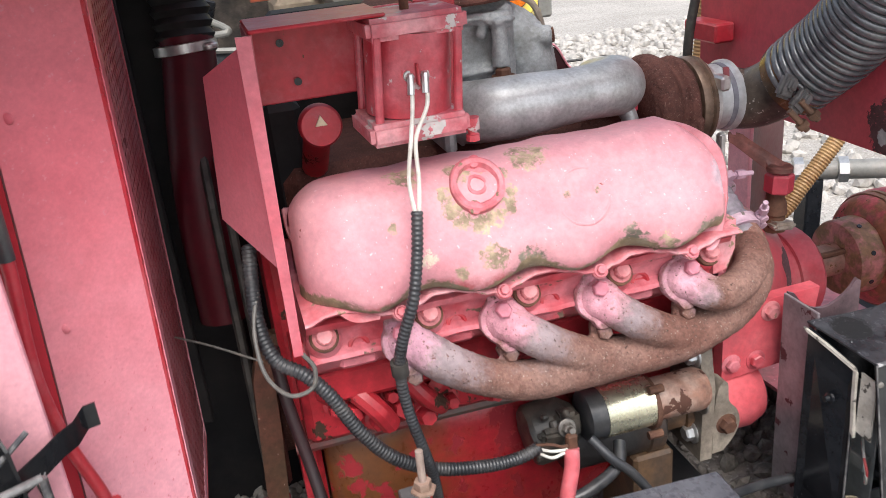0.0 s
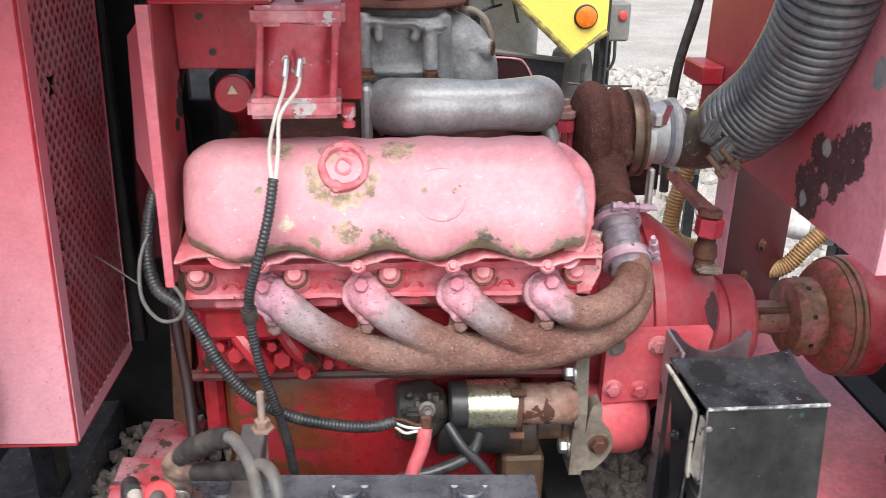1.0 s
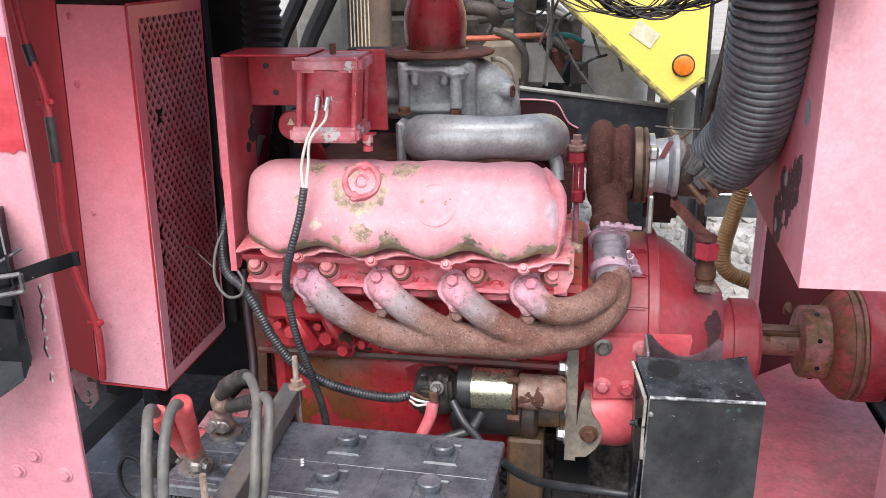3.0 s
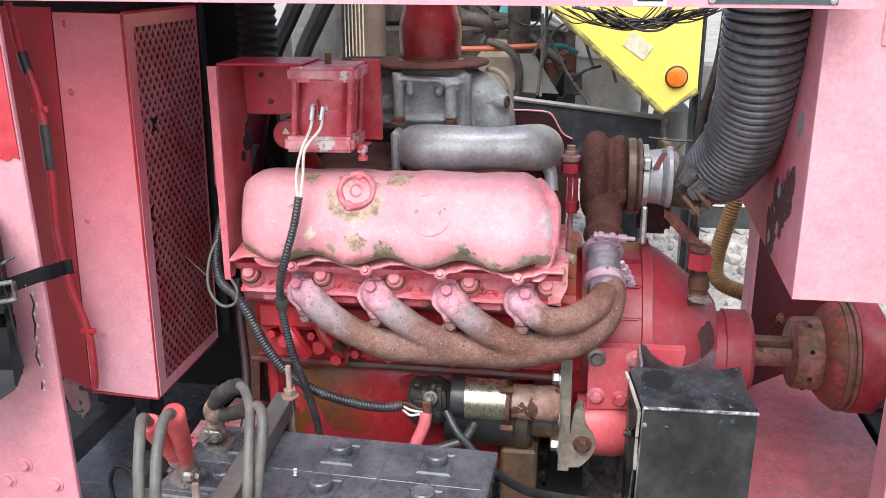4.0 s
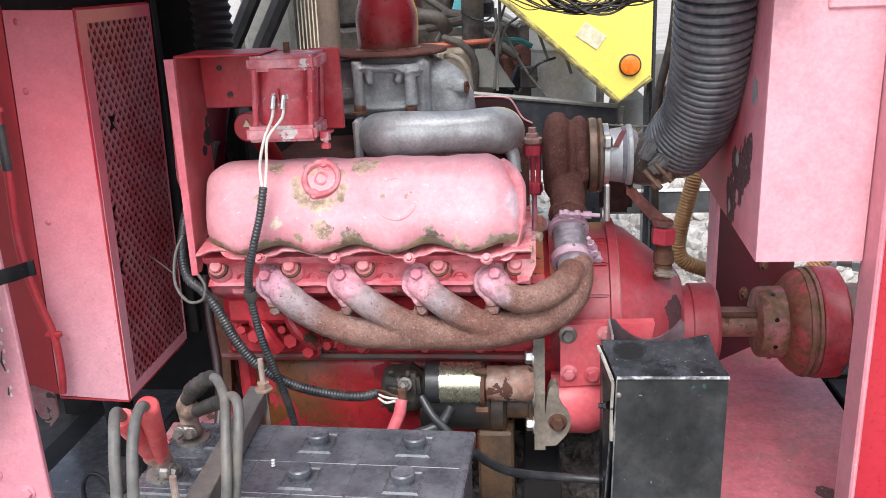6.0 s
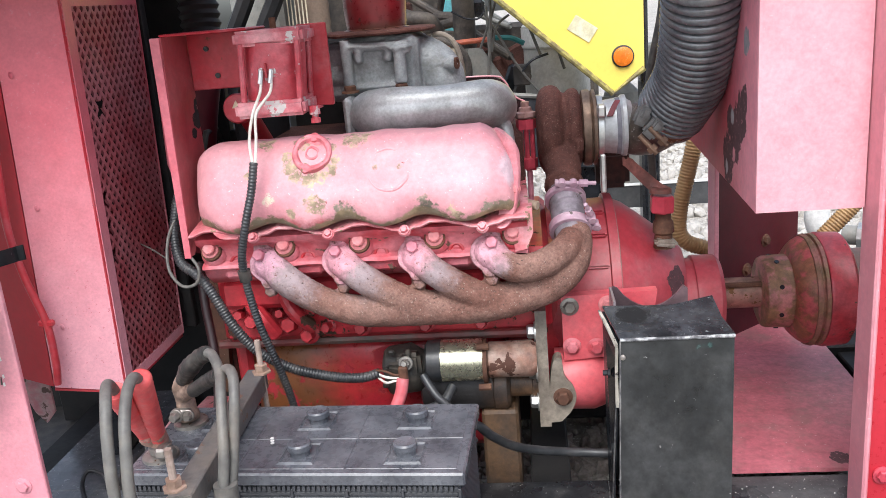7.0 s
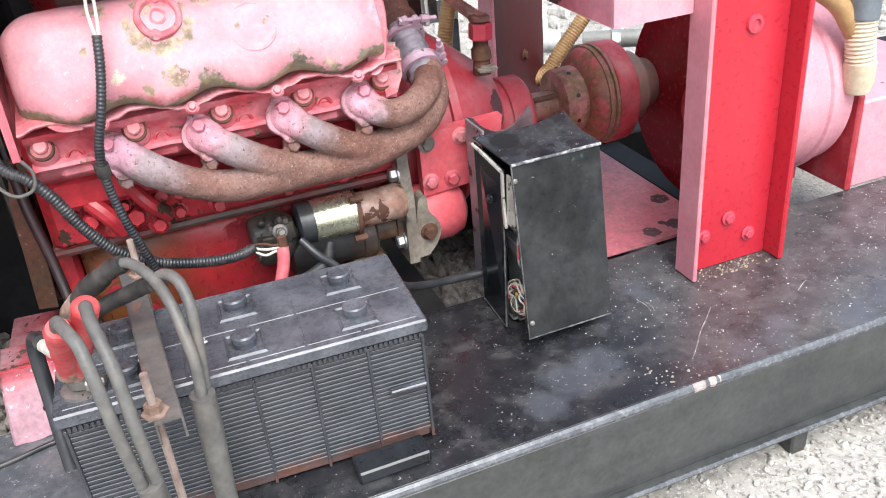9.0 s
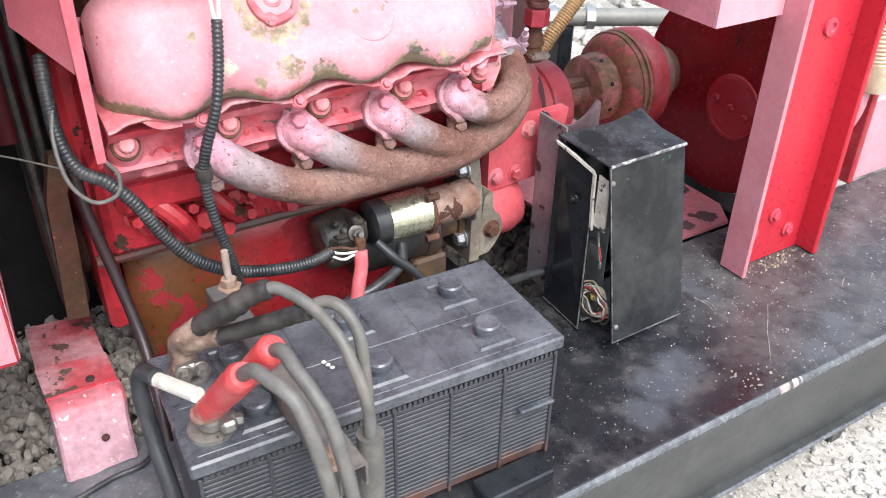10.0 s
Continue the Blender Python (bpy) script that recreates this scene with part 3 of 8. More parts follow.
plate(bm, flat(0.7975, edge + [(-0.36, 1.325)] + [(-0.36 + 0.236 * i / 20, 1.322 + 0.008 * noise.noise((i * 1.1, 5, 0))) for i in range(21)]), (0, 0.002, 0))
part("repainted_patch", bm, surface("brushed_red_touch_up", (0.44, 0.024, 0.036), (0.52, 0.060, 0.078), 3, 0.4, bump=0.1, stretch=(1, 1, 6)), canopy, "brushed bright red touch-up paint")
bm = bm_new()
edge = [(-0.049 + 0.007 * noise.noise((i * 0.41, 9, 0)) + 0.003 * noise.noise((i * 1.9, 7, 0)), 1.3905 + 0.40 * i / 44) for i in range(45)]
plate(bm, flat(0.7975, [(-1.28, 1.409)] + edge + [(-1.28, 1.7905)]), (0, 0.002, 0))
part("repainted_patch", bm, bpy.data.materials["brushed_red_touch_up"], canopy, "brushed bright red touch-up paint")
for bx, bz in ((-0.222, 0.552), (-0.262, 0.515), (-0.165, 0.515)):
    bm = bm_new()
    hexhead(bm, (bx, 0.80, bz), (0, -1, 0), 0.011, 0.008)
    part("upright_bolt", bm, M_PINK, canopy)
# cracked paint down the upright
for k, pts in enumerate((((-0.148, 0.900), (-0.144, 0.880), (-0.151, 0.862), (-0.149, 0.840), (-0.155, 0.815)), ((-0.153, 0.800), (-0.158, 0.780), (-0.154, 0.762)), ((-0.156, 0.730), (-0.158, 0.715)))):
    bm = bm_new()
    rings(bm, [[(x - w, 0.7994, z), (x + w, 0.7994, z), (x + w, 0.7985, z), (x - w, 0.7985, z)] for (x, z), w in zip(pts, (0.0006, 0.0018, 0.0012, 0.002, 0.0006))])
    part("paint_crack", bm, M_TAPE, canopy, "dark crack in the paint")
    bm = bm_new()
    for i, (x, z) in enumerate(pts):
        plate(bm, [(x + 0.003, 0.7992, z - 0.004), (x + 0.007, 0.7992, z - 0.002), (x + 0.006, 0.7992, z + 0.005), (x + 0.003, 0.7992, z + 0.003)], (0, -0.0006, 0))
    part("paint_flake", bm, M_WHITE, canopy, "pale lifted paint flake")
# right box section
bm = bm_new()
plate(bm, flat(0.872, [(1.124, 0.925), (1.288, 0.925), (1.288, 1.80), (1.124, 1.80)]), (0, 0.008, 0))
part("box_front", bm, M_PINK, canopy, "bleached pink box front")
# Bleached pink in front; the deeper red behind includes shade beside the duct.
bm = bm_new()
plate(bm, [(1.124, 0.881, 0.925), (1.165, 1.72, 0.915), (1.165, 1.72, 1.80), (1.124, 0.881, 1.80)], (0.006, 0, 0))
part("box_side", bm, surface("flaking_shaded_side_paint", (0.46, 0.065, 0.09), (0.40, 0.045, 0.065), 2.2, 0.42, fade=(1, 0.93, 1.16, (0.68, 0.26, 0.315)), bump=0.1, spots=(((1.132, 1.00, 1.06), 0.044, FLAKE, 0.95), ((1.134, 1.05, 1.02), 0.052, FLAKE, 0.95), ((1.138, 1.12, 0.965), 0.050, FLAKE, 0.95), ((1.13, 0.975, 1.09), 0.026, FLAKE, 0.95), ((1.14, 1.10, 1.04), 0.03, FLAKE, 0.95), ((1.13, 0.965, 1.185), 0.024, (0.30, 0.32, 0.34), 0.9), ((1.135, 1.08, 1.05), 0.016, (0.36, 0.37, 0.38), 0.85), ((1.135, 1.06, 0.985), 0.014, (0.55, 0.24, 0.27), 0.85), ((1.138, 1.13, 0.95), 0.014, (0.36, 0.37, 0.38), 0.85))), canopy, "red side sheet with paint flaked to dark metal")
bm = bm_new()
plate(bm, [(1.131, 0.881, 0.927), (1.30, 0.881, 0.927), (1.30, 1.72, 0.917), (1.172, 1.72, 0.917)], (0, 0, 0.006))
part("box_floor", bm, M_RED, canopy)
bm = bm_new()
slab(bm, (1.110, 1.58, 1.045), (1.157, 1.70, 1.085), 0.004)
part("side_lug", bm, M_RED, canopy)
bm = bm_new()
lathe(bm, (1.145, 1.40, 1.03), (-1, 0, 0), [(0, 0.010), (0.012, 0.010), (0.013, 0.022), (0.026, 0.020), (0.028, 0.006)], 5)
part("star_knob", bm, M_BLACK, canopy, "small black star knob")
bm = bm_new()
box(bm, (1.30, 0.871, 1.56), (0.20, 0.008, 0.49), 0.003, None)
part("embossed_panel", bm, M_PINK, canopy, "raised pink panel")
# right post, an I-section
post = thing("post", (1.39, 0.86, 0.38), "red painted steel I-section post with bleached outer flange", "post")
bm = bm_new()
slab(bm, (1.300, 0.858, 0.381), (1.496, 0.866, 1.80), 0.001)
M_POSTRED = surface("deep_red_post_paint", (0.50, 0.024, 0.042), (0.47, 0.022, 0.038), 3, 0.30, chip=(0.3, 0.06, 0.06), chips=0.235, chip_scale=18, bump=0.05, vary=0.3)
part("web", bm, M_POSTRED, post, "deep red web")
bm = bm_new()
slab(bm, (1.290, 0.820, 0.381), (1.2995, 0.886, 1.80), 0.003)
part("left_flange", bm, surface("faded_post_pink", (0.66, 0.29, 0.33), (0.60, 0.22, 0.26), 3, 0.42, chip=(0.12, 0.05, 0.05), chips=0.27, chip_scale=24, bump=0.08, vary=0.4, speck=(0.72, 0.40, 0.44), specks=0.33), post, "bleached pink flange")
bm = bm_new()
slab(bm, (1.4965, 0.810, 0.381), (1.509, 0.886, 1.80), 0.003)
part("right_flange", bm, M_POSTRED, post)
for bx, bz in ((1.394, 0.489), (1.448, 0.439), (1.335, 0.46)):
    bm = bm_new()
    hexhead(bm, (bx, 0.855, bz), (0, -1, 0), 0.011, 0.009)
    part("post_bolt", bm, M_REDBRIGHT, post)
bm = bm_new()
lathe(bm, (1.415, 0.857, 0.887), (0, -1, 0), [(0, 0.018), (0.005, 0.017), (0.006, 0.010), (0.002, 0.008)], 20)
part("plugged_hole", bm, M_REDBRIGHT, post)

# ---------------------------------------------------------------- radiator housing
rad = thing("radiator_housing", (-0.1, 1.05, 0.62), "faded red radiator housing with expanded metal guard", "radiator")
bm = bm_new()
plate(bm, [(-0.146, 0.926, 0.648), (-0.034, 0.973, 0.613), (-0.015, 0.981, 1.358), (-0.117, 0.938, 1.364)], (-0.004, 0.010, 0))
part("front_sheet", bm, M_PANEL, rad, "pink front sheet, redder towards the top, with round rivets")
bm = bm_new()
plate(bm, [(-0.148, 0.926, 0.650), (-0.119, 0.938, 1.372), (-0.30, 1.02, 1.372), (-0.32, 1.01, 0.650)], (-0.002, 0.006, 0))
part("side_sheet", bm, surface("clean_red_side_paint", (0.52, 0.030, 0.050), (0.46, 0.022, 0.038), 5, 0.55, bump=0.05, spec=0.25, vary=0.3), rad, "bright red side sheet")
for k, (rx, ry, rz) in enumerate(((-0.101, 0.945, 1.344), (-0.106, 0.9425, 1.228), (-0.111, 0.9405, 0.993), (-0.112, 0.940, 0.764))):
    bm = bm_new()
    lathe(bm, (rx, ry - 0.001, rz), (-0.35, -0.93, 0), [(0, 0.0062), (0.0012, 0.0055), (0.0022, 0.003), (0.0025, 0.001)], 14)
    part("rivet", bm, M_PANEL, rad)
bm = bm_new()
plate(bm, [(-0.262, 0.985, 0.640), (-0.196, 0.985, 0.640), (-0.207, 1.0, 0.560), (-0.230, 1.002, 0.535), (-0.248, 1.0, 0.56)], (0, 0.006, 0))
part("mount_tab", bm, surface("scraped_mount_paint", (0.52, 0.22, 0.25), (0.50, 0.42, 0.40), 30, 0.5, chip=(0.2, 0.14, 0.12), chips=0.42, chip_scale=30, bump=0.3), rad, "scraped mounting tab")
# guard: frame, and a sheet of diamond mesh
A0, A1, B0, B1 = Vector((-0.033, 0.975, 0.615)), Vector((-0.014, 0.982, 1.358)), Vector((-0.026, 1.248, 0.624)), Vector((-0.012, 1.272, 1.358))


def on_guard(u, v):
    return (A0.lerp(B0, u)).lerp(A1.lerp(B1, u), v)


bm = bm_new()
for a, b, w in (((0, 0), (1, 0), 0.012), ((0, 1), (1, 1), 0.012), ((0, 0), (0, 1), 0.010), ((1, 0), (1, 1), 0.010)):
    tube(bm, [on_guard(*a), on_guard(*b)], w * 0.35, 4)
part("guard_frame", bm, M_RED, rad)
for a, b in ((0.0, 0.10), (0.985, 1.0)):
    bm = bm_new()
    plate(bm, [on_guard(a, 0.0), on_guard(b, 0.0), on_guard(b, 1.0), on_guard(a, 1.0)], (0.004, 0, 0))
    part("guard_strip", bm, M_PANEL, rad)
for a, b in ((0.0, 0.030), (0.968, 1.0)):
    bm = bm_new()
    plate(bm, [on_guard(0.10, a), on_guard(0.985, a), on_guard(0.985, b), on_guard(0.10, b)], (0.0035, 0, 0))
    part("guard_strip", bm, M_PANEL, rad)
bm = bm_new()
NU, NV = 13, 27
strand = 0.0036
for iu in range(NU):
    for iv in range(NV):
        if (iu, iv) in ((3, 19), (1, 13), (1, 11), (1, 9)):
            continue
        for du, dv in ((0.5, 0.5), (0.5, -0.5)):
            u0, v0 = (iu + 0.0) / NU, (iv + 0.5) / NV
            for s in (0, 1):
                ua, va = u0 + s * 0.5 / NU, v0 + (dv / NV if s else 0)
                ub, vb = u0 + (s * 0.5 + 0.5) / NU, v0 + (0 if s else dv / NV)
                p, q = on_guard(ua, va), on_guard(min(ub, 1), vb)
                d = (q - p).normalized()
                nrm = Vector((1, 0, 0))
                side = d.cross(nrm).normalized() * strand
                out = nrm * strand * 0.8
                bm.faces.new([bm.verts.new(c) for c in (p - side + out, q - side + out, q + side + out, p + side + out)])
                bm.faces.new([bm.verts.new(c) for c in (p + side + out, q + side + out, q + side - out, p + side - out)])
part("diamond_mesh", bm, surface("dull_dusty_red_mesh", (0.34, 0.060, 0.075), (0.38, 0.13, 0.15), 9, 0.5, bump=0.2, vary=0.8), rad, "red expanded metal mesh with torn strands")
bm = bm_new()
plate(bm, [(-0.14, 0.99, 0.62), (-0.14, 1.25, 0.63), (-0.14, 1.27, 1.36), (-0.14, 0.96, 1.36)], (-0.01, 0, 0))
part("core", bm, surface("dusty_red_fins", (0.10, 0.014, 0.018), (0.06, 0.008, 0.010), 8, 0.7, bump=0.5, grain=160), rad, "dark red radiator core")
bm = bm_new()
plate(bm, [(-0.146, 0.925, 0.646), (-0.034, 0.974, 0.612), (-0.027, 1.25, 0.618), (-0.2, 1.25, 0.64)], (0, 0, -0.004))
part("bottom_sheet", bm, M_RED, rad)
bm = bm_new()
slab(bm, (-0.50, 1.285, 0.62), (-0.008, 1.31, 1.79), 0.003)
slab(bm, (-0.50, 1.47, 0.30), (0.075, 1.50, 1.79), 0.003)
slab(bm, (0.070, 1.472, 0.30), (0.17, 1.498, 1.04), 0.003)
part("shroud", bm, M_BLACKSHADE, rad, "black fan shroud")
bm = bm_new()
slab(bm, (-0.50, 1.02, 0.24), (-0.46, 1.2, 0.62), 0.003)
part("stand", bm, M_BLACK, rad)
bm = bm_new()
slab(bm, (-0.19, 1.14, 0.379), (-0.15, 1.2, 0.66), 0.003)
part("stand", bm, M_BLACK, rad)

# ---------------------------------------------------------------- the engine
engine = thing("engine", (0.45, 1.25, 0.38), "vee diesel engine in bleached and chipped red paint", "engine")
bm = bm_new()
slab(bm, (0.155, 1.27, 0.86), (0.215, 1.50, 1.13), 0.012)
slab(bm, (0.165, 1.30, 1.13), (0.205, 1.44, 1.15), 0.006)
part("thermostat_housing", bm, M_BLACKSHADE, engine, "grimy thermostat housing")
CX0, CX1 = 0.152, 0.751
SECTION = [(1.000, 0.917), (0.978, 0.9185), (0.969, 0.921), (0.961, 0.929), (0.9555, 0.946), (0.956, 0.972), (0.966, 0.998), (0.979, 1.026), (0.990, 1.045), (1.004, 1.060), (1.028, 1.0705), (1.076, 1.070), (1.108, 1.056), (1.135, 1.02), (1.15, 0.95)]
SECTION = [SECTION[0]] + [(p.y, p.z) for p in spline([(0, y, z) for y, z in SECTION[1:]], 3)]


def belly(x):
    """How far the skirt hangs at x: low just before each cover bolt, notched after it."""
    return math.cos(2 * math.pi * ((x - 0.268) / 0.139 - 0.78))


def cover_point(x, y, z):
    low = min(max((0.985 - z) / 0.05, 0.0), 1.0) * (1 if y < 1.05 else 0)
    w = belly(x) * min(1.0, (x - CX0) / 0.07 + 0.2) * min(1.0, max(0.0, (CX1 - x) / 0.05) + 0.2)
    y, z = y - 0.005 * w * low, z + (0.003 - 0.007 * w) * low
    if z > 1.06:
        z += 0.0012 * math.cos(2 * math.pi * (x - 0.20) / 0.16) + 0.0008 * math.cos(x * 97)
    up = min(max((z - 1.0) / 0.072, 0.0), 1.0)
    qr, ql = max(0.0, 1 - (CX1 - x) / 0.050), max(0.0, 1 - (x - CX0) / 0.085)
    kr, kl = 0.20 * qr ** 1.15 + 0.42 * qr ** 8, 0.50 * ql ** 2.2 + 0.30 * ql ** 10
    k = kr + kl
    cx = (CX0 + CX1) / 2
    return Vector((cx + (x - cx) * (1 - (0.060 if x > cx else 0.012) * up ** 2.5), 1.06 + (y - 1.06) * (1 - k), 0.925 + (z - 0.925) * (1 - kr * 0.9 - 0.30 * kl)))


bm = bm_new()
XS = sorted([CX0 + (CX1 - CX0) * i / 96 for i in range(97)] + [CX0 + d for d in (0.0015, 0.004)] + [CX1 - d for d in (0.0015, 0.004)])
rings(bm, [[cover_point(x, y, z) for y, z in SECTION] for x in XS], close=False)
bmesh.ops.holes_fill(bm, edges=[e for e in bm.edges if e.is_boundary])
uneven(bm, 0.0016, 14.0)
uneven(bm, 0.0007, 45.0)
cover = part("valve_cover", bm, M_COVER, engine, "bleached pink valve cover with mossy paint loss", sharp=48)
bm = bm_new()
EMN = Vector((0, -0.90, 0.44)).normalized()
lathe(bm, (0.526, 0.9785, 1.0125), EMN, [(-0.006, 0.046), (0.0010, 0.0425), (0.0056, 0.0385), (0.0060, 0.0365), (0.0022, 0.0320), (0.0012, 0.026), (0.0014, 0.001)], 40)
for dx in (-0.021, 0.021):
    lathe(bm, Vector((0.526 + dx, 0.9765, 1.0205)), EMN, [(0, 0.0070), (0.0016, 0.0060), (0.0022, 0.0035), (0.0022, 0.0005)], 14)
uneven(bm, 0.0008, 60.0)
part("embossed_boss", bm, M_COVER, cover, "raised round emblem boss")
# flange that climbs round the rear end of the cover
bm = bm_new()
rows = []
for k, p in enumerate(spline([(0.712, 0.976, 0.899), (0.724, 0.976, 0.897), (0.739, 0.978, 0.903), (0.752, 0.984, 0.926), (0.760, 0.989, 0.960), (0.763, 0.996, 0.995), (0.762, 1.007, 1.022), (0.753, 1.022, 1.043), (0.737, 1.046, 1.055), (0.722, 1.085, 1.058)], 5)):
    p = Vector(p) + Vector((-0.009 * min(1.0, k / 14), 0, 0))
    d = (Vector((0.655, 1.035, 0.985)) - p).normalized() * min(1.0, 0.3 + k * 0.045)
    rows.append((p, p + Vector((-0.003, -0.0025, 0)), p + d * 0.008 + Vector((0, -0.0025, 0)), p + d * 0.020 + Vector((0, 0.001, 0)), p + d * 0.040 + Vector((0, 0.006, 0)), p + d * 0.040 + Vector((0, 0.03, 0)), p + Vector((0.002, 0.012, 0))))
rings(bm, rows)
uneven(bm, 0.0012, 40.0)
part("end_flange", bm, surface("pale_pink_flange_paint", (0.64, 0.29, 0.325), (0.56, 0.20, 0.23), 16, 0.45, chip=(0.40, 0.20, 0.18), chips=0.33, chip_scale=40, bump=0.3, vary=0.7), cover, "pale pink flange round the cover end", sharp=50)
bm = bm_new()
rows = []
for k, p in enumerate(spline([(0.238, 0.969, 0.905), (0.207, 0.970, 0.908), (0.188, 0.983, 0.920), (0.173, 1.008, 0.942), (0.160, 1.036, 0.972), (0.150, 1.066, 1.004), (0.150, 1.100, 1.028)], 5)):
    p = Vector(p)
    d = (Vector((0.30, 1.06, 1.0)) - p).normalized()
    rows.append((p, p + Vector((0.001, -0.004, 0.002)), p + d * 0.008 + Vector((0.0, -0.003, 0.002)), p + d * 0.018 + Vector((0, 0.002, 0)), p + d * 0.030 + Vector((0, 0.02, 0)), p + Vector((0.004, 0.014, -0.003))))
rings(bm, rows)
uneven(bm, 0.0014, 40.0)
part("end_flange", bm, M_FLANGE, cover, "worn red flange round the cover end", sharp=50)
# gasket flange under the cover, curved up between the bolts
bm = bm_new()
rows = []
LIP = [(0.0, 0.9050), (0.15, 0.9110), (0.35, 0.9185), (0.5, 0.9190), (0.7, 0.9140), (0.85, 0.9075), (1.0, 0.9050)]


def flange_z(x):
    """Height of the flange's edge: lowest at each bolt, arched between them."""
    d = ((x - 0.268) / 0.139) % 1.0
    a, b = next((p, q) for p, q in zip(LIP[:-1], LIP[1:]) if d <= q[0])
    t = (d - a[0]) / (b[0] - a[0])
    return a[1] + (b[1] - a[1]) * t * t * (3 - 2 * t) - 0.012 * (x - 0.4)


for i in range(161):
    x = CX0 - 0.006 + (CX1 - CX0 + 0.020) * i / 160
    z = flange_z(x)
    y = 0.969 + 0.45 * (z - 0.905)
    rows.append(((x, y + 0.002, z - 0.0030), (x, y - 0.0005, z - 0.0020), (x, y - 0.0018, z + 0.0004), (x, y - 0.0005, z + 0.0028), (x, y + 0.003, z + 0.0042), (x, 1.10, z + 0.024), (x, 1.10, z + 0.010)))
rings(bm, rows)
uneven(bm, 0.0009, 50.0)
part("cover_flange", bm, M_FLANGE, cover, "worn scalloped cover flange", sharp=50)
AX = Vector((0, -0.82, 0.57))
for fx in (0.268, 0.407, 0.545, 0.684):
    bm = bm_new()
    tabw, tabv = AX.normalized(), Vector((0, -0.57, -0.82))
    tabc = Vector((fx, 0.9725, flange_z(fx) + 0.0035))
    ear = [(-0.0125, -0.003), (-0.0120, 0.001)] + [(0.0115 * math.cos(a), 0.0035 + 0.0105 * math.sin(a)) for a in (radians(170 - 20 * q) for q in range(9))] + [(0.0120, 0.001), (0.0125, -0.003)]
    rings(bm, [[tabc + Vector((1, 0, 0)) * (u * k) + tabv * (v * k) + tabw * h for u, v in ear] for k, h in ((1.0, -0.004), (1.0, 0.0008), (0.93, 0.0020))])
    uneven(bm, 0.0008, 70.0)
    part("bolt_tab", bm, M_FLANGE, cover)
    bm = bm_new()
    hexhead(bm, tabc + tabv * 0.003 + tabw * 0.002, AX, 0.0068, 0.0075, washer=True, twist=fx * 40)
    part("cover_bolt", bm, M_ENGINE, cover)
bm = bm_new()
hexhead(bm, (0.744, 0.995, 0.962), (0.3, -0.9, 0.2), 0.0078, 0.008, washer=True)
part("cover_bolt", bm, M_BOLT, cover)
bm = bm_new()
CAPN = Vector((0, -0.80, 0.60)).normalized()
capc = Vector((0.390, 1.002, 1.044))
lathe(bm, capc - CAPN * 0.012, CAPN, [(0, 0.040), (0.010, 0.039), (0.012, 0.034), (0.015, 0.0335), (0.0155, 0.0365), (0.018, 0.037), (0.026, 0.036), (0.028, 0.033), (0.0265, 0.0275), (0.0195, 0.024), (0.0190, 0.015), (0.0225, 0.013), (0.0230, 0.010), (0.0205, 0.008), (0.021, 0.001)], 44)
CAPU = Vector((0, 0.60, 0.80))
for ang in (8, 200):
    d = CAPU * math.cos(radians(ang)) + Vector((1, 0, 0)) * math.sin(radians(ang))
    lathe(bm, capc + CAPN * 0.003 + d * 0.031, CAPN, [(0, 0.009), (0.009, 0.0085), (0.011, 0.005)], 12)
uneven(bm, 0.0022, 60.0)
part("oil_filler_cap", bm, M_CAP, cover, "round red oil filler cap with two lugs")
# cylinder head
bm = bm_new()
HEADSEC = [(1.04, 0.912), (0.992, 0.902), (0.996, 0.892), (1.012, 0.882), (1.018, 0.870), (1.020, 0.852), (1.008, 0.846), (1.006, 0.840), (1.018, 0.834), (1.024, 0.822), (1.05, 0.80), (1.30, 0.78), (1.30, 0.92)]
rings(bm, [[(x, y, z) for y, z in HEADSEC] for x in [0.148, 0.152] + [0.152 + 0.606 * i / 60 for i in range(1, 61)] + [0.762]])
uneven(bm, 0.0018, 32.0)
head = part("cylinder_head", bm, M_ENGINE, engine, "red cylinder head casting", sharp=40)
for k, hx in enumerate((0.17, 0.312, 0.453, 0.593, 0.735)):
    bm = bm_new()
    p0 = Vector((hx, 1.010, 0.875))
    lathe(bm, p0 - AX * 0.016, AX, [(0, 0.025), (0.010, 0.0225), (0.0125, 0.0200)], 24)
    part("bolt_seat", bm, M_ENGINE, head)
    bm = bm_new()
    lathe(bm, p0 - AX * 0.004, AX, [(0, 0.0195), (0.007, 0.0195), (0.0085, 0.0175)], 24)
    part("washer", bm, M_RUST, head, "rusty washer")
    bm = bm_new()
    lathe(bm, p0 + AX * 0.003, AX, [(0, 0.0160), (0.004, 0.0160), (0.006, 0.0130)], 24)
    u, v, w = frame_of(AX)
    rings(bm, [[p0 + AX * h + (u * math.cos(a) + v * math.sin(a)) * r * (1.0 if i % 2 else 0.90) for i, a in ((i, 2 * math.pi * i / 24) for i in range(24))] for h, r in ((0.008, 0.0124), (0.0165, 0.0120), (0.0185, 0.0100), (0.0180, 0.0060), (0.0170, 0.0010))])
    part("head_bolt", bm, M_BOLT, head, "round pinkish head bolt")
# corner lug at the rear of the head
bm = bm_new()
plate(bm, flat(0.998, [(0.738, 0.845), (0.760, 0.850), (0.772, 0.880), (0.772, 0.925), (0.760, 0.925), (0.735, 0.905)]), (0, 0.04, 0))
part("corner_lug", bm, M_FLANGE, head)
bm = bm_new()
rod(bm, (0.752, 1.070, 0.919), (0.783, 1.055, 0.914), 0.0088, n=14, edge=0.001)
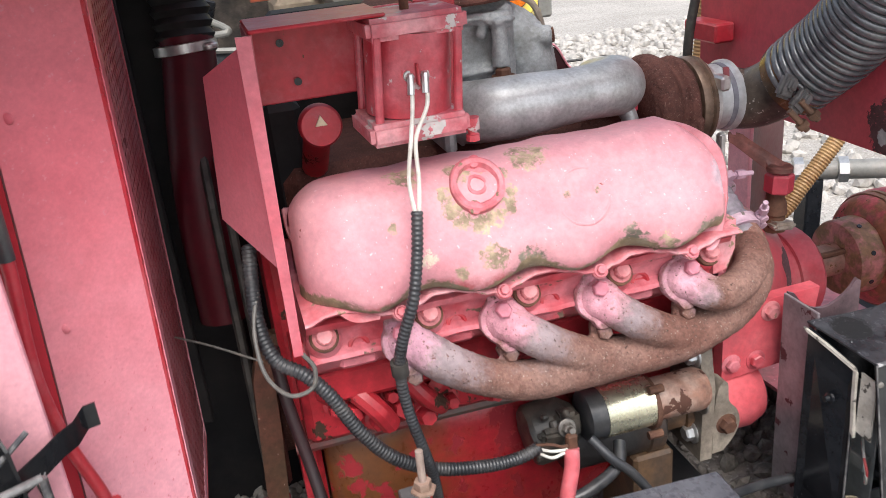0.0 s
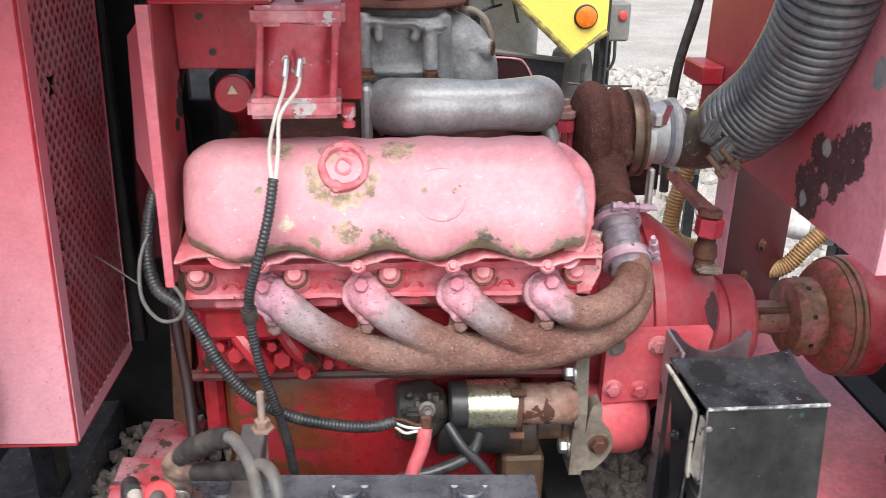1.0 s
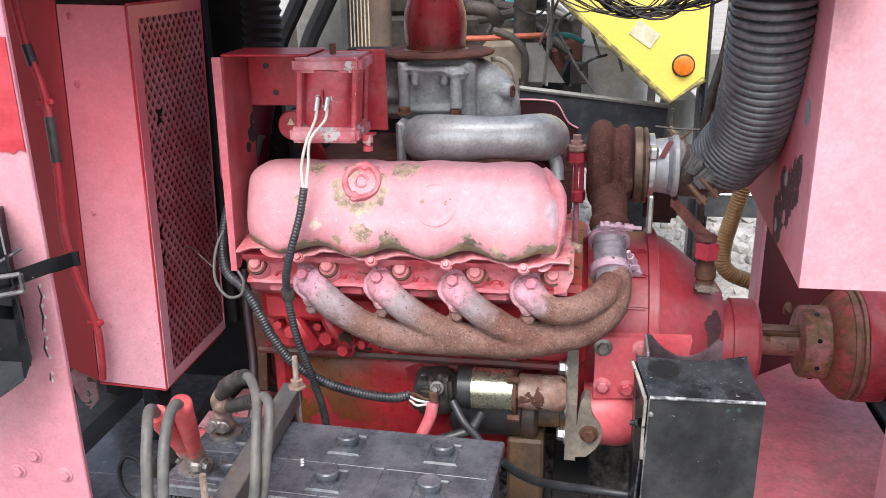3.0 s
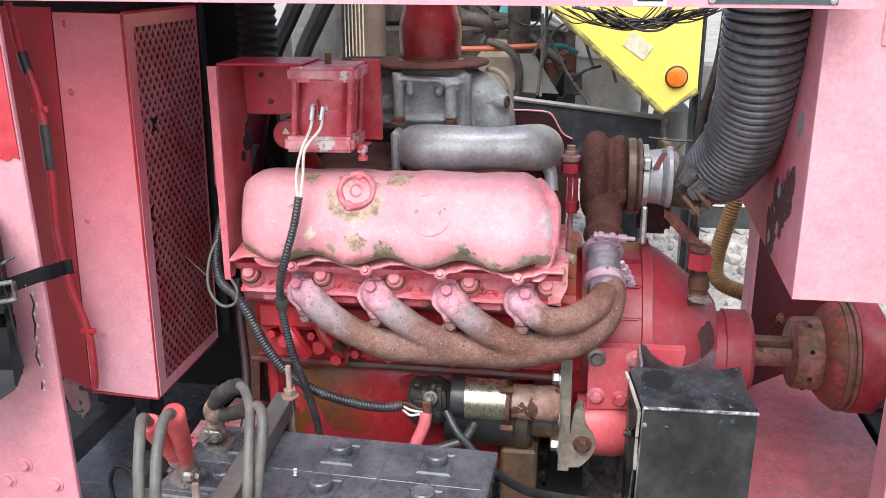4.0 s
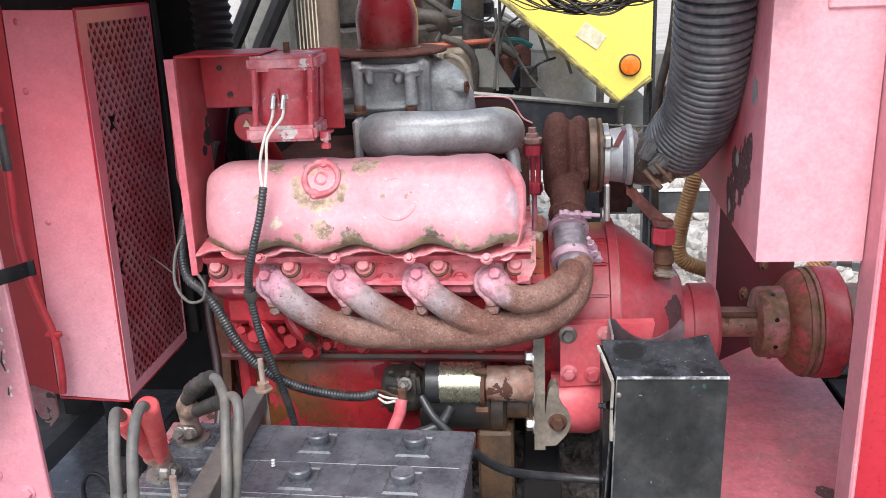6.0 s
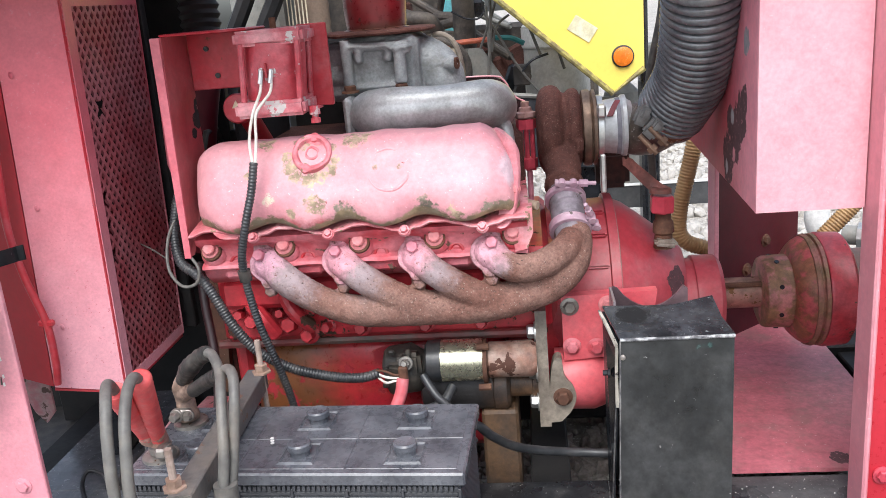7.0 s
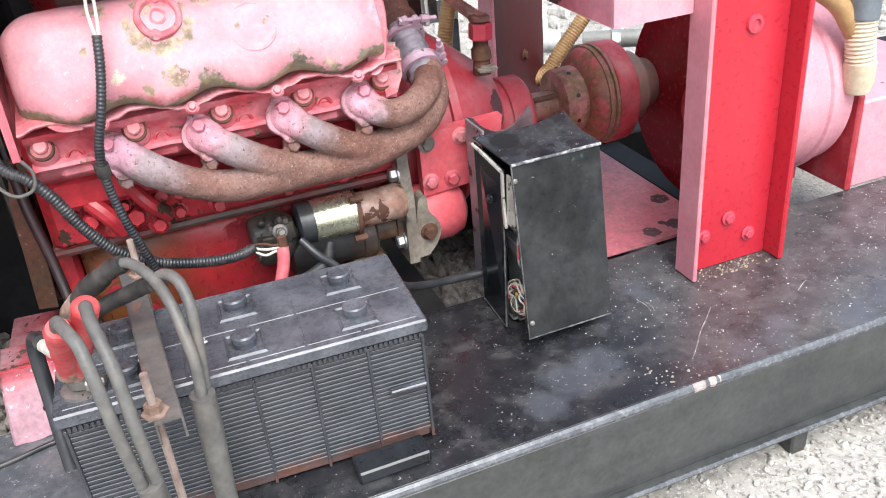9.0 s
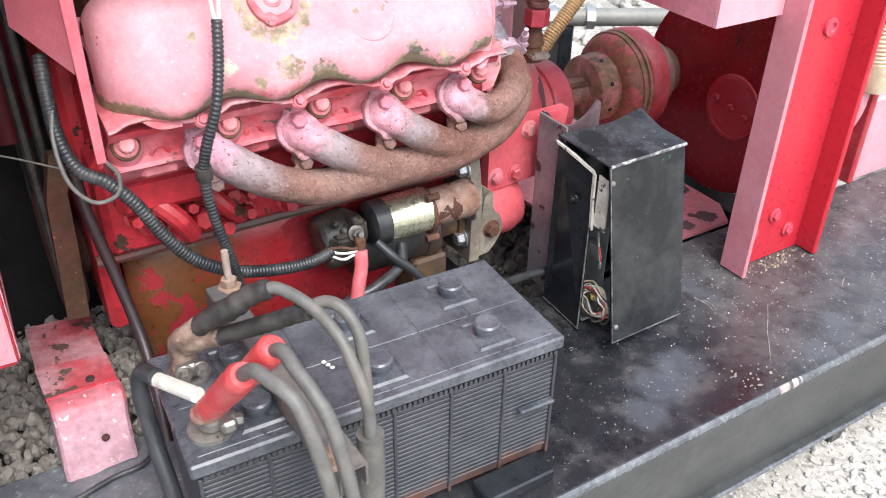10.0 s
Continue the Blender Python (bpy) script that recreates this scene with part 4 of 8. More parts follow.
part("dowel_pin", bm, surface("brassy_pale_pin", (0.50, 0.44, 0.32), (0.40, 0.26, 0.20), 60, 0.45, 0.4, bump=0.3), head, "pale plated pin")
# casting lumps between the ports
for x in (0.215, 0.352, 0.490, 0.630):
    bm = bm_new()
    slab(bm, (x - 0.030, 1.018, 0.815), (x + 0.025, 1.06, 0.836), 0.006)
    part("casting_lug", bm, M_ENGINE, head)
    bm = bm_new()
    lathe(bm, (x, 1.022, 0.848), (0, -1, 0.3), [(0, 0.016), (0.006, 0.015), (0.007, 0.011), (0.003, 0.008)], 14)
    part("core_plug", bm, M_BLOCK, head)
# block under the head
bm = bm_new()
slab(bm, (0.13, 1.10, 0.65), (0.80, 1.55, 0.82), 0.012)
slab(bm, (0.15, 1.06, 0.735), (0.78, 1.12, 0.80), 0.012)
block = part("block", bm, M_BLOCK, engine, "oily dark red cylinder block")
for x, z, r in ((0.20, 0.70, 0.02), (0.235, 0.675, 0.016), (0.275, 0.69, 0.022), (0.31, 0.665, 0.018), (0.35, 0.68, 0.014), (0.42, 0.675, 0.016), (0.55, 0.675, 0.015), (0.66, 0.675, 0.015), (0.19, 0.745, 0.018), (0.225, 0.725, 0.015), (0.245, 0.75, 0.02), (0.29, 0.735, 0.016), (0.325, 0.72, 0.018), (0.355, 0.715, 0.013), (0.175, 0.715, 0.014), (0.26, 0.715, 0.013)):
    bm = bm_new()
    hexhead(bm, (x, 1.10, z), (0, -1, 0.2), r * 0.8, 0.028, twist=x * 9)
    part("block_plug", bm, M_BLOCK, block)
bm = bm_new()
tube(bm, spline([(0.19, 1.09, 0.76), (0.23, 1.06, 0.72), (0.25, 1.07, 0.68)], 6), 0.016, 10)
tube(bm, spline([(0.27, 1.08, 0.77), (0.30, 1.05, 0.73), (0.33, 1.07, 0.69)], 6), 0.014, 10)
part("water_stub", bm, M_BLOCK, block)
bm = bm_new()
tube(bm, [(0.11, 1.125, 0.640), (0.40, 1.12, 0.642), (0.775, 1.10, 0.648)], 0.010, 8)
slab(bm, (0.12, 1.12, 0.633), (0.79, 1.50, 0.652), 0.004)
part("pan_rail", bm, surface("grey_green_sealed_rail", (0.10, 0.085, 0.07), (0.20, 0.03, 0.03), 9, 0.5, bump=0.3), engine, "dark sealed oil pan rail")
bm = bm_new()
slab(bm, (0.155, 1.15, 0.36), (0.70, 1.48, 0.634), 0.03)
part("oil_pan", bm, M_PAN, engine, "red oil pan rusting through at one end", sharp=50)
bm = bm_new()
slab(bm, (0.70, 1.16, 0.50), (0.82, 1.48, 0.80), 0.01)
part("rear_block", bm, M_BLOCK, engine)
# exhaust manifold
bm = bm_new()
LOG = [(0.284, 1.006, 0.842), (0.300, 0.992, 0.829), (0.322, 0.985, 0.812), (0.352, 0.982, 0.791), (0.396, 0.983, 0.767), (0.445, 0.987, 0.752), (0.517, 0.993, 0.747), (0.587, 0.998, 0.745), (0.673, 1.002, 0.748), (0.741, 1.010, 0.757), (0.797, 1.026, 0.772), (0.835, 1.047, 0.802), (0.847, 1.076, 0.832), (0.846, 1.100, 0.852)]
tube(bm, spline(LOG, 6), lambda s, d: 0.0275 + 0.0065 * min(1.0, max(0.0, (s - 0.18) / 0.45)) + 0.001 * math.sin(s * 23), 22)
for run, r in (([(0.420, 1.006, 0.842), (0.434, 0.992, 0.831), (0.455, 0.985, 0.817), (0.486, 0.984, 0.795), (0.520, 0.988, 0.773), (0.556, 0.994, 0.758), (0.61, 1.002, 0.748)], 0.0270),
               ([(0.562, 1.006, 0.842), (0.576, 0.992, 0.830), (0.601, 0.986, 0.811), (0.639, 0.986, 0.786), (0.676, 0.992, 0.766), (0.73, 1.006, 0.757)], 0.0265),
               ([(0.696, 1.006, 0.843), (0.712, 0.992, 0.830), (0.735, 0.986, 0.819), (0.763, 0.990, 0.817), (0.795, 1.004, 0.823), (0.824, 1.028, 0.834), (0.843, 1.066, 0.845)], 0.0260)):
    tube(bm, spline(run, 6), r, 20)
PORTS = ((0.276, 0.267), (0.414, 0.411), (0.556, 0.553), (0.689, 0.696))
for px, bx in PORTS:
    lathe(bm, (px + 0.003, 1.014, 0.842), (0.25, -0.90, 0.25), [(0, 0.033), (0.008, 0.0325), (0.018, 0.029), (0.026, 0.024)], 24)
    lathe(bm, (px + 0.003, 1.014, 0.796), (0, -0.93, 0.37), [(0, 0.016), (0.014, 0.015), (0.017, 0.011)], 16)
for px in (0.375, 0.515, 0.650):
    box(bm, (px, 0.998, 0.782), (0.05, 0.020, 0.03), 0.006, Matrix.Rotation(radians(35), 4, "Y"))
mani = part("exhaust_manifold", bm, M_MAN, engine, "rusty cast exhaust manifold with pink overspray at the ports", sharp=60)
cast_as_one(mani, 0.0032, 4)
for px, bx in PORTS:
    bm = bm_new()
    u, v, w = frame_of((0, -0.93, 0.37))
    c = Vector((px, 1.010, 0.843))
    edge = []
    for i in range(48):
        a = 2 * math.pi * i / 48
        deg = math.degrees(a)
        lobe = math.degrees(math.atan2(0.024, bx - px)) if u.x > 0 else math.degrees(math.atan2(0.024, px - bx))
        r = 0.0335 + 0.0135 * math.exp(-((deg - lobe) / 22) ** 4) + 0.012 * math.exp(-((deg - 272) / 20) ** 4)
        edge.append((u * math.cos(a) + v * math.sin(a)) * r)
    rings(bm, [[c + q * k + w * h for q in edge] for k, h in ((1, 0), (1, 0.0085), (0.965, 0.0110), (0.80, 0.0120), (0.45, 0.0135))])
    uneven(bm, 0.0012, 60.0)
    uneven(bm, 0.0008, 160.0)
    part("port_flange", bm, M_MAN, mani, "pink dusted port flange", sharp=40)
for px, bx in PORTS:
    for q, mt in (((bx, 0.9925, 0.867), M_PORT), ((px + 0.004, 0.996, 0.795), M_MAN)):
        bm = bm_new()
        hexhead(bm, q, (0, -0.93, 0.37), 0.0115, 0.011, washer=False, twist=px * 20)
        uneven(bm, 0.0010, 90.0)
        part("manifold_bolt", bm, mt, mani)
# connector to the turbine
bm = bm_new()
tube(bm, evenly(spline([(0.845, 1.078, 0.836), (0.841, 1.110, 0.862), (0.837, 1.160, 0.897), (0.836, 1.178, 0.909)], 12), 0.0025), lambda s, d: 0.0322 - 0.0022 * math.exp(-((s - 0.42) / 0.02) ** 2) - 0.0018 * math.exp(-((s - 0.68) / 0.02) ** 2) + 0.0007 * math.sin(d * 420), 26)
conn = part("exhaust_connector", bm, surface("greyed_flex_sleeve", (0.15, 0.135, 0.15), (0.27, 0.235, 0.27), 22, 0.5, bump=0.3, vary=1.0, chip=(0.14, 0.10, 0.09), chips=0.4, chip_scale=30), engine, "mauve dusted exhaust connector sleeve", sharp=60)
for c, d, wide, ear, way in (((0.842, 1.102, 0.855), (-0.05, 0.80, 0.58), 0.018, (0.95, -0.25, 0.20), -1), ((0.837, 1.160, 0.898), (0.0, 0.82, 0.57), 0.012, (0.1, -0.50, 0.85), 1)):
    w = Vector(d).normalized()
    c = Vector(c)
    bm = bm_new()
    lathe(bm, c - w * wide / 2, w, [(0, 0.0335), (0.0, 0.0395), (0.0022, 0.0405), (0.004, 0.0385), (wide - 0.004, 0.0385), (wide - 0.0022, 0.0405), (wide, 0.0395), (wide, 0.0335)], 34)
    e = Vector(ear)
    e = (e - w * e.dot(w)).normalized()
    t = w.cross(e) * way
    for s in (-1, 1):
        p = c + e * 0.046 + t * 0.011 * s
        lathe(bm, p - w * wide * 0.5, w, [(0, 0.0075), (wide, 0.0075)], 12)
        box(bm, c + e * 0.042 + t * 0.015 * s, (0.012, 0.010, 0.008), 0.002)
    part("band_clamp", bm, M_CLAMP, conn, "mauve dusted band clamp")
    bm = bm_new()
    p = c + e * 0.047
    rod(bm, p - t * 0.020, p + t * 0.054, 0.0040, n=10)
    lathe(bm, p + t * 0.022, t, [(0, 0.0075), (0.016, 0.0075)], 6)
    lathe(bm, p - t * 0.024, t, [(0, 0.0075), (0.005, 0.0075)], 6)
    part("clamp_screw", bm, M_CLAMP, conn)
# flywheel and bell housing
bm = bm_new()
lathe(bm, (0.80, 1.36, 0.635), (1, 0, 0), [(0, 0.20), (0.03, 0.208), (0.122, 0.210), (0.124, 0.219), (0.142, 0.219), (0.144, 0.207), (0.165, 0.198), (0.20, 0.172), (0.245, 0.136), (0.275, 0.112), (0.29, 0.09)], 48)
bell = part("bell_housing", bm, M_BELL, engine, "red bell housing with raised seam")
for deg in (12, 33, 52, 70):
    bm = bm_new()
    a = radians(deg)
    out = Vector((0, -math.cos(a), math.sin(a)))
    box(bm, Vector((0.868, 1.36, 0.635)) + out * 0.211, (0.106, 0.016, 0.011), 0.004, Matrix.Rotation(-a, 4, "X"), 2)
    uneven(bm, 0.0012, 40.0)
    part("cast_rib", bm, M_BELL, bell)
for sx in (0.9225, 0.9425):
    bm = bm_new()
    lathe(bm, (sx, 1.36, 0.635), (1, 0, 0), [(0, 0.205), (0.0005, 0.2135), (0.002, 0.2135), (0.0025, 0.205)], 60)
    part("seam_line", bm, surface("grey_seam_dirt", (0.24, 0.17, 0.15), (0.34, 0.12, 0.12), 30, 0.7, bump=0.4), bell, "grey dirt in the seam")
bm = bm_new()
lathe(bm, (1.055, 1.35, 0.612), (1, 0, 0), [(0, 0.09), (0.055, 0.088), (0.057, 0.094), (0.105, 0.094), (0.114, 0.086), (0.115, 0.04)], 40)
part("output_drum", bm, M_BELL, engine, "faded red output drum")
# adapter plate, lower cap and its bolts
bm = bm_new()
plate(bm, flat(1.085, [(0.818, 0.590), (0.955, 0.60), (0.99, 0.66), (1.0, 0.728), (0.818, 0.724)]), (0, 0.025, 0))
adapter = part("adapter_plate", bm, surface("red_plate_paint", (0.58, 0.08, 0.10), (0.64, 0.15, 0.17), 6, 0.4, chip=RUST, chips=0.28, chip_scale=22, bump=0.1), engine, "red adapter plate")
for bx, bz, mt in ((0.833, 0.703, M_STEEL), (0.906, 0.704, M_BOLT), (0.835, 0.620, M_ENGINE), (0.882, 0.617, M_ENGINE)):
    bm = bm_new()
    hexhead(bm, (bx, 1.085, bz), (0, -1, 0), 0.0125, 0.012, twist=bx * 30)
    part("plate_bolt", bm, mt, adapter)
bm = bm_new()
lathe(bm, (0.80, 1.125, 0.535), (1, 0, 0), [(0, 0.062), (0.075, 0.064), (0.10, 0.055), (0.112, 0.035), (0.114, 0.01)], 30)
part("starter_cap", bm, surface("red_cap_cast", (0.58, 0.07, 0.085), (0.62, 0.12, 0.14), 8, 0.38, bump=0.1, chip=(0.2, 0.15, 0.1), chips=0.25), engine, "bright red rounded housing cap")
bm = bm_new()
plate(bm, [(0.765, 1.06, 0.46), (0.765, 1.055, 0.60), (0.765, 1.075, 0.70), (0.765, 1.20, 0.70), (0.765, 1.20, 0.46)], (0.022, 0, 0))
LOBE = spline([(0.787, 1.058, 0.47), (0.787, 1.058, 0.54), (0.796, 1.058, 0.60), (0.812, 1.058, 0.605), (0.816, 1.058, 0.57), (0.832, 1.058, 0.548), (0.838, 1.058, 0.522), (0.828, 1.058, 0.495), (0.808, 1.058, 0.472)], 4)
plate(bm, LOBE, (0, 0.03, 0))
part("housing_flange", bm, surface("greasy_grey_casting", (0.25, 0.215, 0.175), (0.15, 0.125, 0.10), 14, 0.5, bump=0.5, vary=1.2), engine, "greasy grey housing flange")
for (bx, by, bz), ax, mt in (((0.764, 1.085, 0.505), (-1, 0, 0), M_ZINCW), ((0.764, 1.085, 0.655), (-1, 0, 0), M_ZINCW), ((0.812, 1.060, 0.525), (0, -1, 0), M_RUST), ((0.764, 1.06, 0.58), (-1, 0, 0), M_STEEL)):
    bm = bm_new()
    hexhead(bm, (bx, by, bz), ax, 0.014, 0.016, washer=True)
    part("flange_bolt", bm, mt, engine)
# pulley, belts and dark front of the engine
bm = bm_new()
lathe(bm, (0.055, 1.33, 0.56), (1, 0, 0), [(0, 0.10), (0.006, 0.105), (0.012, 0.088), (0.018, 0.105), (0.024, 0.105), (0.030, 0.088), (0.036, 0.105), (0.042, 0.10), (0.044, 0.05), (0.07, 0.05)], 40)
part("crank_pulley", bm, M_TURBO, engine, "rusty grooved crank pulley")
for bx in (0.062, 0.083):
    bm = bm_new()
    pts = [(bx, 1.33 + 0.10 * math.cos(a), 0.56 + 0.10 * math.sin(a)) for a in [radians(d) for d in range(180, 361, 15)]] + [(bx, 1.40, 1.0), (bx, 1.36, 1.06), (bx, 1.30, 1.06), (bx, 1.245, 1.0)]
    tube(bm, pts + pts[:1], 0.007, 6)
    part("fan_belt", bm, M_TAPE, engine)
bm = bm_new()
slab(bm, (0.115, 1.18, 0.46), (0.15, 1.52, 0.95), 0.01)
part("front_cover", bm, M_BLOCK, engine)
bm = bm_new()
plate(bm, [(0.052, 1.20, 0.50), (0.086, 1.20, 0.495), (0.096, 1.20, 0.63), (0.100, 1.20, 0.73), (0.125, 1.20, 0.80), (0.085, 1.20, 0.80), (0.066, 1.20, 0.72)], (0, 0.02, 0))
uneven(bm, 0.003, 30.0)
part("front_support", bm, surface("rusty_support", (0.075, 0.040, 0.022), (0.12, 0.045, 0.028), 12, 0.6, vary=1.3, bump=0.4, speck=(0.30, 0.26, 0.22), specks=0.33, speck_scale=90), engine, "rusty front support strap")
# engine foot
bm = bm_new()
plate(bm, [(-0.016, 1.016, 0.482), (-0.019, 1.115, 0.485), (-0.018, 1.118, 0.452), (-0.018, 1.30, 0.44), (-0.018, 1.30, 0.382), (-0.016, 1.02, 0.382)], (0.107, -0.010, 0))
uneven(bm, 0.003, 25)
foot = part("engine_foot", bm, surface("chipped_red_foot", (0.38, 0.055, 0.070), (0.48, 0.24, 0.265), 12, 0.45, vary=1.0, chip=(0.13, 0.075, 0.062), chips=0.42, chip_scale=20, bump=0.3), engine, "chipped red welded engine foot")
bm = bm_new()
FOOT = [(p.y, p.z) for p in spline([(0, 0.953, 0.381), (0, 0.962, 0.410), (0, 0.974, 0.442), (0, 0.986, 0.468), (0, 0.996, 0.481), (0, 1.010, 0.4865), (0, 1.028, 0.486)], 4)] + [(1.028, 0.381)]
rows = []
for i in range(25):
    s = i / 24
    d = 0.004 * max(0.0, abs(2 * s - 1) - 0.94) / 0.06
    rows.append([(-0.021 + 0.006 * (z - 0.38) / 0.1 + 0.1055 * s, y + d, z - d * 0.6 * (z > 0.39)) for y, z in FOOT])
rings(bm, rows)
uneven(bm, 0.003, 22.0)
uneven(bm, 0.0012, 80.0)
part("foot_front", bm, surface("bleached_foot_paint", (0.46, 0.07, 0.09), (0.50, 0.14, 0.17), 9, 0.5, vary=1.0, chip=(0.12, 0.05, 0.05), chips=0.33, chip_scale=26, bump=0.3, fade=(2, 0.445, 0.485, (0.47, 0.27, 0.315)), speck=(0.66, 0.52, 0.55), specks=0.37, speck_scale=60), foot, "bleached pink front of the foot")
bm = bm_new()
tube(bm, [(-0.016 + 0.1045 * i / 40, 1.029 + 0.002 * noise.noise((i * 0.9, 2, 0)), 0.4855) for i in range(41)], lambda s, d: 0.0035 + 0.0012 * noise.noise((d * 160, 0, 0)), 8)
part("weld_bead", bm, M_RED, foot, "lumpy red weld bead")
for hx, hy, hz, r in ((0.052, 1.048, 0.4855, 0.0055), (0.047, 0.9655, 0.432, 0.0048)):
    bm = bm_new()
    lathe(bm, (hx, hy, hz), (0, -0.9 if hz < 0.45 else 0, 0.4 if hz < 0.45 else 1), [(0.0, r * 1.3), (0.0022, r * 1.15), (0.0026, r), (0.0006, r * 0.8), (0.0006, 0.0004)], 14)
    part("rusted_hole", bm, M_HOLE, foot, "rusted through hole")
# centre: intake tower
bm = bm_new()
slab(bm, (0.17, 1.25, 0.85), (0.76, 1.55, 1.03), 0.02)
part("valley_cover", bm, M_TURBO, engine, "dark grimy valley cover")
bm = bm_new()
slab(bm, (0.20, 1.53, 0.95), (0.405, 1.63, 1.225), 0.02)
part("rear_casing", bm, M_BLACKSHADE, engine, "matt black casing behind the intake")
bm = bm_new()
slab(bm, (0.405, 1.272, 1.06), (0.560, 1.46, 1.232), 0.012)
slab(bm, (0.352, 1.32, 1.10), (0.42, 1.44, 1.222), 0.014)
lathe(bm, (0.350, 1.33, 1.155), (1, 0, 0), [(0, 0.020), (0.06, 0.022)], 20)
tube(bm, spline([(0.49, 1.365, 1.175), (0.545, 1.360, 1.175), (0.588, 1.350, 1.150), (0.600, 1.340, 1.10), (0.600, 1.34, 1.02)], 8), lambda s, d: 0.056 - 0.010 * s, 28)
lathe(bm, (0.418, 1.262, 1.075), (-0.02, 0, 1), [(0, 0.0125), (0.155, 0.0105)], 16)
lathe(bm, (0.5245, 1.254, 1.138), (0, 0, 1), [(0, 0.0135), (0.07, 0.0115)], 16)
box(bm, (0.529, 1.258, 1.207), (0.048, 0.036, 0.025), 0.009, Matrix.Rotation(radians(-3), 4, "Y"), 3)
box(bm, (0.470, 1.264, 1.213), (0.115, 0.026, 0.017), 0.006, Matrix.Rotation(radians(2), 4, "Y"), 2)
lathe(bm, (0.440, 1.262, 1.180), (0, 0, 1), [(0, 0.003), (0.004, 0.0085), (0.035, 0.0085)], 14)
lathe(bm, (0.497, 1.266, 1.180), (0.25, 0, 1), [(0, 0.003), (0.004, 0.0085), (0.030, 0.0085)], 14)
box(bm, (0.470, 1.270, 1.132), (0.105, 0.022, 0.014), 0.005, None, 2)
lathe(bm, (0.590, 1.325, 1.163), (1, -0.42, 0.02), [(0, 0.024), (0.025, 0.0185), (0.045, 0.0165), (0.047, 0.010)], 18)
intake = part("intake_housing", bm, M_CASTING, engine, "cast aluminium intake housing with filleted bosses", sharp=60)
cast_as_one(intake, 0.0026, 3)
bm = bm_new()
lathe(bm, (0.632, 1.3075, 1.164), (1, -0.42, 0.02), [(0, 0.0120), (0.004, 0.0125), (0.005, 0.008), (0.002, 0.004)], 10)
uneven(bm, 0.002, 90.0)
part("broken_stub_end", bm, M_RUST, intake, "rusty broken stub end")
bm = bm_new()
tube(bm, spline([(0.585, 1.37, 1.222), (0.604, 1.36, 1.222), (0.624, 1.36, 1.208), (0.636, 1.36, 1.18), (0.639, 1.36, 1.15), (0.634, 1.36, 1.10)], 8), 0.0055, 10)
part("breather_hose", bm, surface("aged_beige_hose", (0.30, 0.26, 0.21), (0.20, 0.17, 0.14), 30, 0.6, bump=0.2), engine, "thin aged beige hose")
for x, y, z in ((0.418, 1.252, 1.137), (0.5245, 1.246, 1.134)):
    bm = bm_new()
    hexhead(bm, (x, y, z - 0.010), (0, 0, 1), 0.0125, 0.013)
    part("intake_bolt", bm, M_RUST, intake)
bm = bm_new()
lathe(bm, (0.466, 1.365, 1.235), (0, 0, 1), [(0.0, 0.055), (0.0095, 0.070), (0.012, 0.063), (0.03, 0.0645), (0.06, 0.066), (0.085, 0.0645), (0.105, 0.058), (0.120, 0.0545), (0.20, 0.056), (0.34, 0.06)], 44)
ring = bm_new()
lathe(ring, (0.466, 1.365, 1.233), (0, 0, 1), [(0, 0.10), (0.001, 0.122), (0.005, 0.125), (0.009, 0.123), (0.011, 0.112), (0.011, 0.068)], 48)
uneven(ring, 0.0016, 40.0)
part("cone_flange", ring, M_TURBO, engine, "dark rusty round flange")
part("intake_cone", bm, surface("dark_red_translucent_paint", (0.20, 0.012, 0.018), (0.13, 0.010, 0.012), 10, 0.3, chip=DARKRUST, chips=0.33, chip_scale=24, bump=0.15, fade=(2, 1.243, 1.262, (0.09, 0.035, 0.025))), engine, "dark red intake cone on a rusty round flange")

bm = bm_new()
plate(bm, flat(1.50, [(0.615, 1.045), (0.615, 1.108), (0.63, 1.116), (0.70, 1.114), (0.722, 1.104), (0.745, 1.066), (0.768, 1.052), (0.768, 1.03), (0.62, 1.03)]), (0, 0.004, 0))
part("heat_shield", bm, surface("dark_red_shield", (0.045, 0.011, 0.014), (0.035, 0.010, 0.012), 8, 0.4, bump=0.1), engine, "dark red shield plate with pale rim")
bm = bm_new()
tube(bm, spline([(0.615, 1.498, 1.045), (0.615, 1.498, 1.108), (0.63, 1.498, 1.117), (0.70, 1.498, 1.115), (0.722, 1.498, 1.105), (0.745, 1.498, 1.067), (0.768, 1.498, 1.053)], 5), 0.0022, 6)
part("shield_rim", bm, M_PINK, engine)
# crossover pipe
pipe = thing("crossover_pipe", (0.58, 1.2, 1.04), "cast aluminium crossover air pipe above the valve cover", "pipe")
bm = bm_new()
tube(bm, spline([(0.458, 1.265, 1.075), (0.462, 1.225, 1.082), (0.485, 1.195, 1.088), (0.53, 1.186, 1.090), (0.60, 1.186, 1.092), (0.655, 1.190, 1.093), (0.690, 1.205, 1.091), (0.703, 1.24, 1.084), (0.706, 1.30, 1.07)], 8), lambda s, d: 0.047 - 0.006 * math.exp(-((s - 0.55) / 0.16) ** 2), 28)
part("pipe_body", bm, M_ALU, pipe, sharp=60)
bm = bm_new()
slab(bm, (0.410, 1.195, 1.030), (0.428, 1.29, 1.120), 0.006)
slab(bm, (0.426, 1.205, 1.034), (0.46, 1.27, 1.115), 0.02)
part("pipe_flange", bm, M_ALU, pipe)
bm = bm_new()
tube(bm, spline([(0.712, 1.25, 1.055), (0.728, 1.235, 1.035), (0.733, 1.225, 1.00)], 6), 0.0135, 14)
